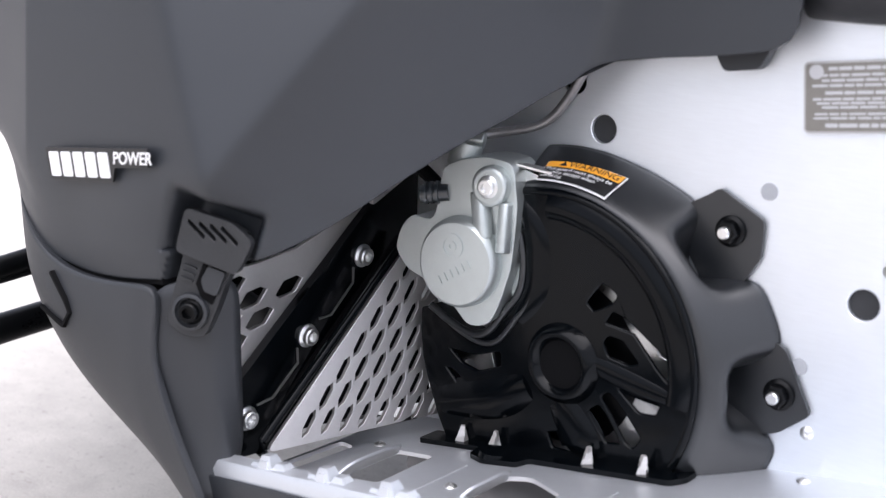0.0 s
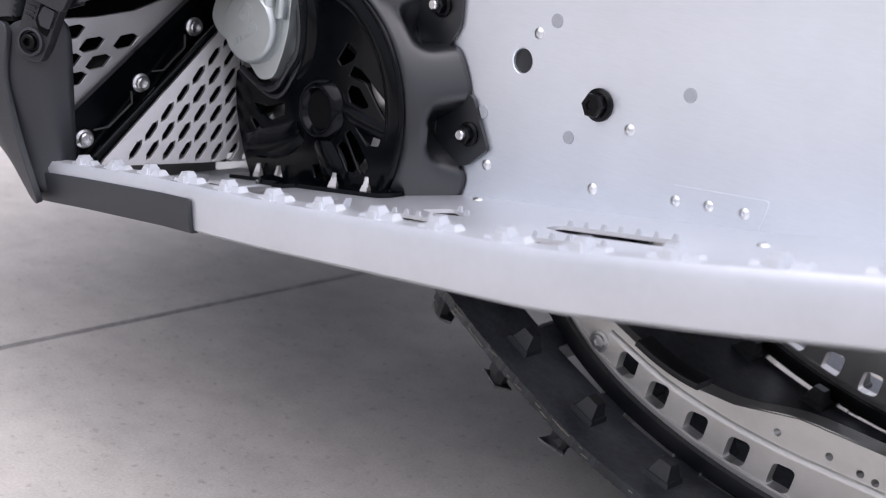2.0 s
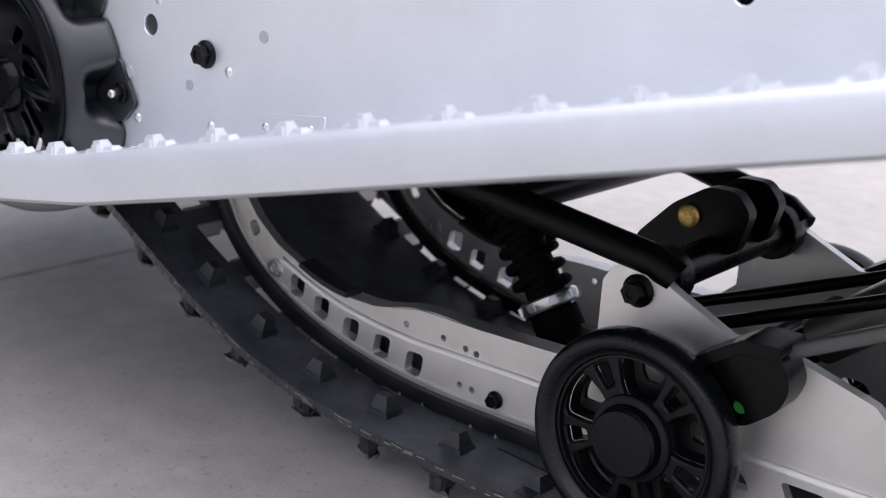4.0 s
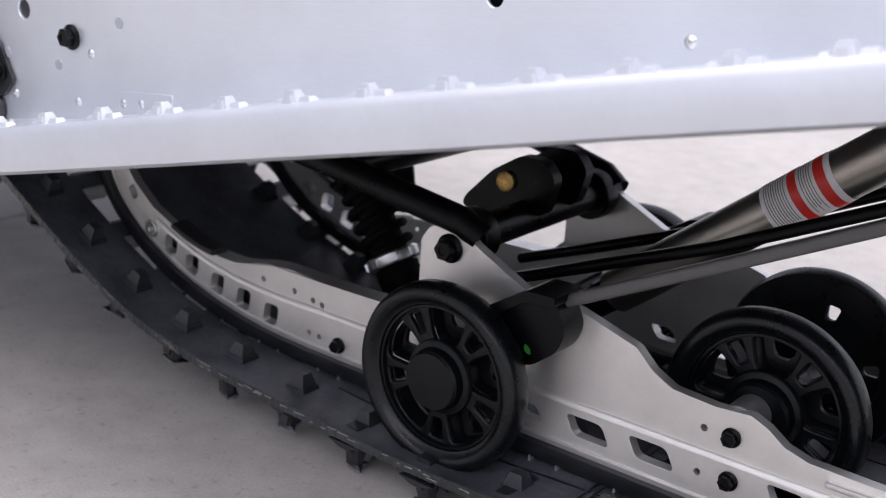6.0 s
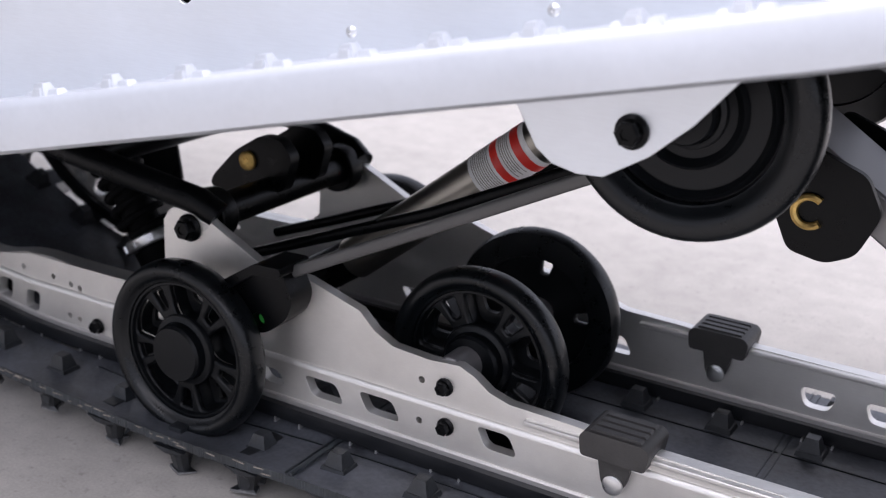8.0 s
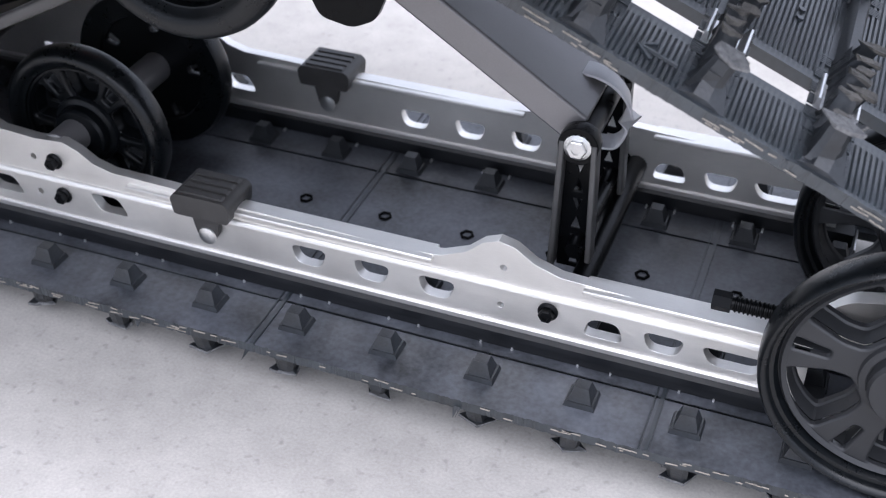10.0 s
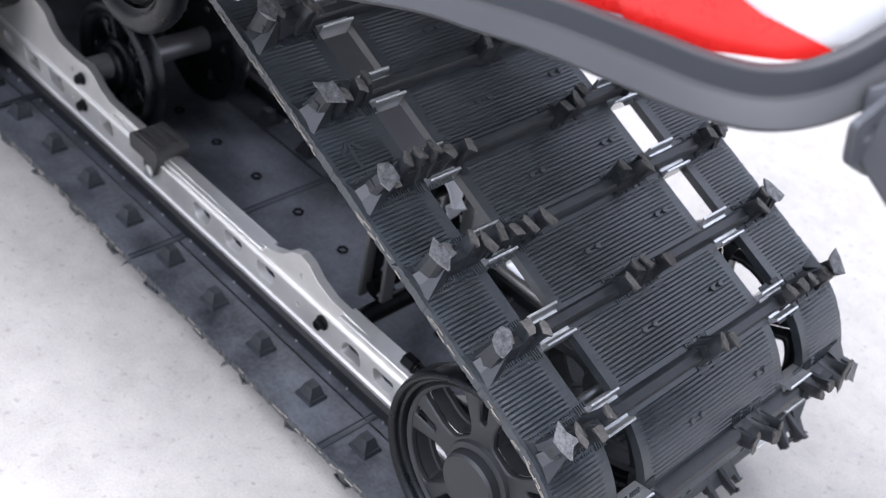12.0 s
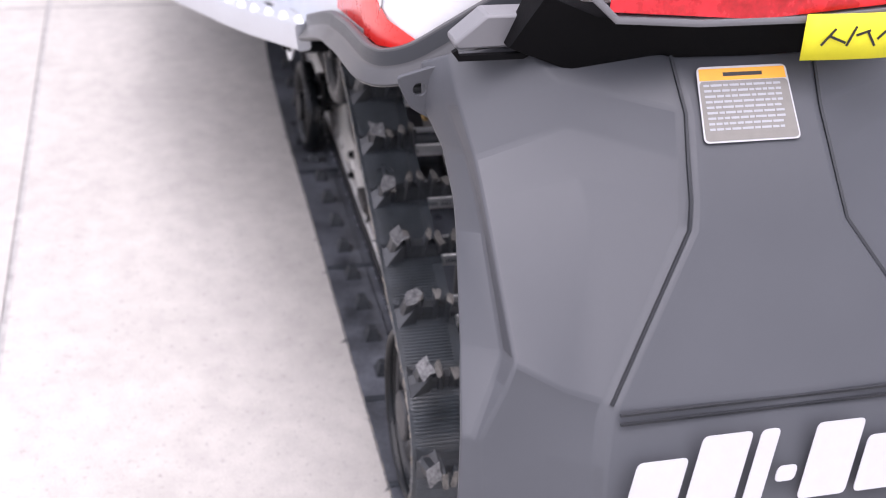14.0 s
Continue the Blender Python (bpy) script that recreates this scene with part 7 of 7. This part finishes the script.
    # flap: faceted moulding
    L = [
        # outer edge, ridge, middle, edge of the recess, edge of the centre panel, centre
        [(1.240, -0.205, 0.577), (1.252, -0.188, 0.587), (1.278, -0.146, 0.602), (1.302, -0.055, 0.600), (1.307, -0.048, 0.600), (1.309, 0.0, 0.600)],
        [(1.245, -0.204, 0.547), (1.278, -0.186, 0.562), (1.302, -0.127, 0.584), (1.330, -0.052, 0.572), (1.336, -0.045, 0.571), (1.337, 0.0, 0.571)],
        [(1.268, -0.194, 0.525), (1.310, -0.182, 0.536), (1.314, -0.122, 0.557), (1.350, -0.055, 0.546), (1.357, -0.048, 0.546), (1.358, 0.0, 0.546)],
        [(1.300, -0.193, 0.502), (1.335, -0.1815, 0.518), (1.338, -0.118, 0.530), (1.366, -0.057, 0.526), (1.374, -0.050, 0.526), (1.375, 0.0, 0.526)],
        [(1.318, -0.195, 0.490), (1.355, -0.181, 0.502), (1.357, -0.116, 0.510), (1.376, -0.060, 0.511), (1.384, -0.053, 0.511), (1.385, 0.0, 0.511)],
        [(1.385, -0.206, 0.442), (1.420, -0.179, 0.448), (1.430, -0.148, 0.432), (1.436, -0.124, 0.424), (1.443, -0.117, 0.424), (1.447, 0.0, 0.424)],
        [(1.400, -0.209, 0.430), (1.425, -0.186, 0.432), (1.433, -0.153, 0.420), (1.441, -0.128, 0.415), (1.447, -0.121, 0.415), (1.450, 0.0, 0.415)],
        [(1.428, -0.214, 0.403), (1.435, -0.203, 0.403), (1.446, -0.162, 0.394), (1.455, -0.134, 0.391), (1.462, -0.128, 0.391), (1.466, 0.0, 0.391)],
        [(1.456, -0.220, 0.335), (1.463, -0.204, 0.332), (1.474, -0.165, 0.326), (1.488, -0.142, 0.322), (1.494, -0.137, 0.322), (1.499, 0.0, 0.322)],
        [(1.474, -0.224, 0.285), (1.482, -0.208, 0.280), (1.492, -0.170, 0.275), (1.506, -0.150, 0.272), (1.512, -0.145, 0.272), (1.518, 0.0, 0.272)],
    ]
    # a shallow recess runs down beside the edge crease
    depth = (0.001, 0.002, 0.004, 0.005, 0.006, 0.008, 0.006, 0.001, 0.001, 0.001)
    for r, dp in zip(L, depth):
        (x0, y0, z0), (x1, y1, z1) = r[0], r[1]
        r.insert(1, (x0 * 0.42 + x1 * 0.58 - dp * 0.3, y0 * 0.42 + y1 * 0.58 + dp, z0 * 0.42 + z1 * 0.58))
    rows = [r + [(x, -y, z) for x, y, z in reversed(r[:-1])] for r in L]
    bm = bmesh.new()
    grid(bm, rows)
    ob = part("snow_flap", bm, M_FLAP, sled, "dark grey faceted plastic snow flap with pale block print", smooth=12)
    so = ob.modifiers.new("thick", "SOLIDIFY")
    so.thickness, so.offset = 0.005, -1
    bv = ob.modifiers.new("edge", "BEVEL")
    bv.width, bv.segments, bv.limit_method, bv.angle_limit = 0.0028, 2, "ANGLE", radians(8)
    # darker strips along the centre panel draw the shade in its grooves
    for s in (-1, 1):
        bm = bmesh.new()
        sweep(bm, [(x + 0.0015, s * y, z) for x, y, z in ((1.3045, -0.0515, 0.600), (1.333, -0.0485, 0.5715), (1.3535, -0.0515, 0.546), (1.370, -0.0535, 0.526), (1.380, -0.0565, 0.511), (1.4395, -0.1205, 0.424))], [(-0.001, -0.001), (0.001, -0.001), (0.001, 0.0010), (-0.001, 0.0010)], up=(1, 0, 0))
        part("groove", bm, M_COWL2, ob, smooth=50)
    bm = bmesh.new()
    for z, x in ((0.4215, 1.4482), (0.4160, 1.4505)):
        bm = bmesh.new()
        sweep(bm, [(x, y, z) for y in (-0.117, 0.117)], [(-0.0008, -0.001), (0.0008, -0.001), (0.0008, 0.0010), (-0.0008, 0.0010)], up=(1, 0, 0))
        part("groove", bm, M_COWL2, ob)
    # mounting lug with a hole beside the bumper
    bm = bmesh.new()
    extrude2d(bm, rounded([(-0.223, 0.569), (-0.190, 0.578), (-0.185, 0.530), (-0.197, 0.537), (-0.213, 0.547)], 0.005), [circle2(-0.206, 0.560, 0.0048, 14)], YZ(1.2445), 0.004)
    part("mounting_lug", bm, M_FLAP, ob, bevel=0.001)
    # label on the centre panel
    m = frame_from((1.3510, -0.040, 0.5565), (0, 1, 0), (-0.86, 0, 1))
    bm = bmesh.new()
    extrude2d(bm, rounded([(0, 0), (0.069, 0), (0.066, 0.0515), (0.002, 0.0515)], 0.004), [], m, 0.0005)
    lab = part("flap_label", bm, M_PALE, ob, "grey warning label with orange head and pale print")
    bm = bmesh.new()
    extrude2d(bm, rounded([(0.0012, 0.0012), (0.0678, 0.0012), (0.0655, 0.0415), (0.0026, 0.0415)], 0.003), [], m, 0.0008)
    part("label_field", bm, M_PLAQUE, lab)
    bm = bmesh.new()
    extrude2d(bm, [(0.003, 0.042), (0.065, 0.042), (0.0645, 0.050), (0.0035, 0.050)], [], m, 0.0008)
    part("label_band", bm, M_ORANGE, lab)
    rnd = random.Random(8)
    bm = bmesh.new()
    for k in range(9):
        u0 = 0.005
        while u0 < 0.059:
            ln = min(rnd.uniform(0.003, 0.008), 0.060 - u0)
            box(bm, (u0, 0.0378 - k * 0.0037, 0.0008), (u0 + ln, 0.0393 - k * 0.0037, 0.0010), m)
            u0 += ln + 0.001
    tagged(part("print_bar", bm, M_PLUG, lab), kind="stuff")
    bm = bmesh.new()
    box(bm, (0.020, 0.0446, 0.0008), (0.048, 0.0472, 0.0010), m)
    part("print_bar", bm, M_INK, lab)
    # pale block print of the maker's name, as plain slanted shapes
    m = frame_from((1.4850, -0.124, 0.368), (0, 1, 0), (-0.44, 0, 1))
    for u0, w, hgt in ((0.0, 0.034, 0.036), (0.040, 0.034, 0.048), (0.080, 0.013, 0.048), (0.099, 0.014, 0.010), (0.119, 0.034, 0.048), (0.159, 0.034, 0.036), (0.199, 0.034, 0.036)):
        v0 = 0.013 if hgt == 0.010 else 0.0
        bm = bmesh.new()
        extrude2d(bm, rounded([(u0 + v0 * 0.35, v0), (u0 + w + v0 * 0.35, v0), (u0 + w + (v0 + hgt) * 0.35, v0 + hgt), (u0 + (v0 + hgt) * 0.35, v0 + hgt)], 0.004, 3), [], m, 0.0008)
        part("print_block", bm, M_PALE, ob)
    # tail light with pale lip; a near-black bar draws its recess's shade
    drop = Matrix.Translation((0, -0.006, -0.007))
    bm = bmesh.new()
    rows = [[(1.316, y, 0.635 + 0.008 * abs(y) / 0.1), (1.3305, y, 0.6390 + 0.008 * abs(y) / 0.1), (1.329, y, 0.70), (1.29, y, 0.71)] for y in (-0.102, -0.095, -0.05, 0.0, 0.05, 0.095, 0.102)]
    grid(bm, rows)
    tl = part("tail_light", bm, M_LENS, sled, "red moulded tail light lens", smooth=30, m=drop)
    bm = bmesh.new()
    sweep(bm, [(1.321, y, z) for y, z in ((-0.116, 0.660), (-0.096, 0.642), (-0.04, 0.638), (0.04, 0.638), (0.096, 0.642), (0.116, 0.660))], rounded([(-0.010, -0.003), (0.0105, -0.003), (0.0105, 0.0022), (-0.010, 0.0022)], 0.0018, 2))
    part("lip", bm, M_CORNER, tl, "pale grey lip under the lens", smooth=50)
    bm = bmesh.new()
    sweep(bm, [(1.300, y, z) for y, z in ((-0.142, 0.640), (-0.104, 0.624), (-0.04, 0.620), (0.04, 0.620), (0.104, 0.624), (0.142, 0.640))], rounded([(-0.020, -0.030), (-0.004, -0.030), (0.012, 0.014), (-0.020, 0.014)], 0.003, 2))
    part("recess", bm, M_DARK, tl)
    # pale plate between the bumper and the light, on a dark gasket
    for sgn in (-1, 1):
        outline = [(sgn * y, z) for y, z in ((-0.185, 0.614), (-0.187, 0.619), (-0.166, 0.637), (-0.132, 0.637), (-0.122, 0.626), (-0.141, 0.615))]
        bm = bmesh.new()
        extrude2d(bm, outline, [], YZ(1.262), 0.022)
        plate = part("corner_plate", bm, M_CORNER, sled, "pale grey plate beside the tail light", 0.002, m=drop @ Matrix.Translation((0, 0, -0.006)))
        bm = bmesh.new()
        sweep(bm, [(1.286, sgn * y, z - 0.003) for y, z in ((-0.187, 0.618), (-0.184, 0.613), (-0.141, 0.613), (-0.121, 0.624))], [(-0.002, -0.002), (0.002, -0.002), (0.002, 0.002), (-0.002, 0.002)])
        part("gasket", bm, M_DARK, plate)
    # yellow paper tag, with scribbled strokes as bars
    m = frame_from((1.336, 0.025, 0.6050), (0.05, 1, 0.02), (0, 0.22, 1))
    bm = bmesh.new()
    rows = [[m @ Vector((u, v, 0.002 * math.sin(u * 40))) for u in [i * 0.012 for i in range(8)]] for v in (0, 0.015, 0.031)]
    grid(bm, rows)
    note = tagged(part("paper_tag", bm, M_YELLOW, None, smooth=60), "bright yellow paper tag with dark strokes, stuck to the tail", "tag")
    so = note.modifiers.new("thick", "SOLIDIFY")
    so.thickness = 0.0004
    bm = bmesh.new()
    for u, v, a, ln in ((0.016, 0.016, 0.9, 0.014), (0.023, 0.014, -0.4, 0.012), (0.032, 0.016, 1.2, 0.014), (0.040, 0.018, 0.3, 0.010), (0.046, 0.014, -1.0, 0.012), (0.055, 0.018, 0.8, 0.013)):
        box(bm, (-ln / 2, -0.0008, 0.0), (ln / 2, 0.0008, 0.0004), m @ Matrix.Translation((u, v, 0.0022)) @ Matrix.Rotation(a, 4, "Z"))
    part("stroke", bm, M_INK, note)


tail()
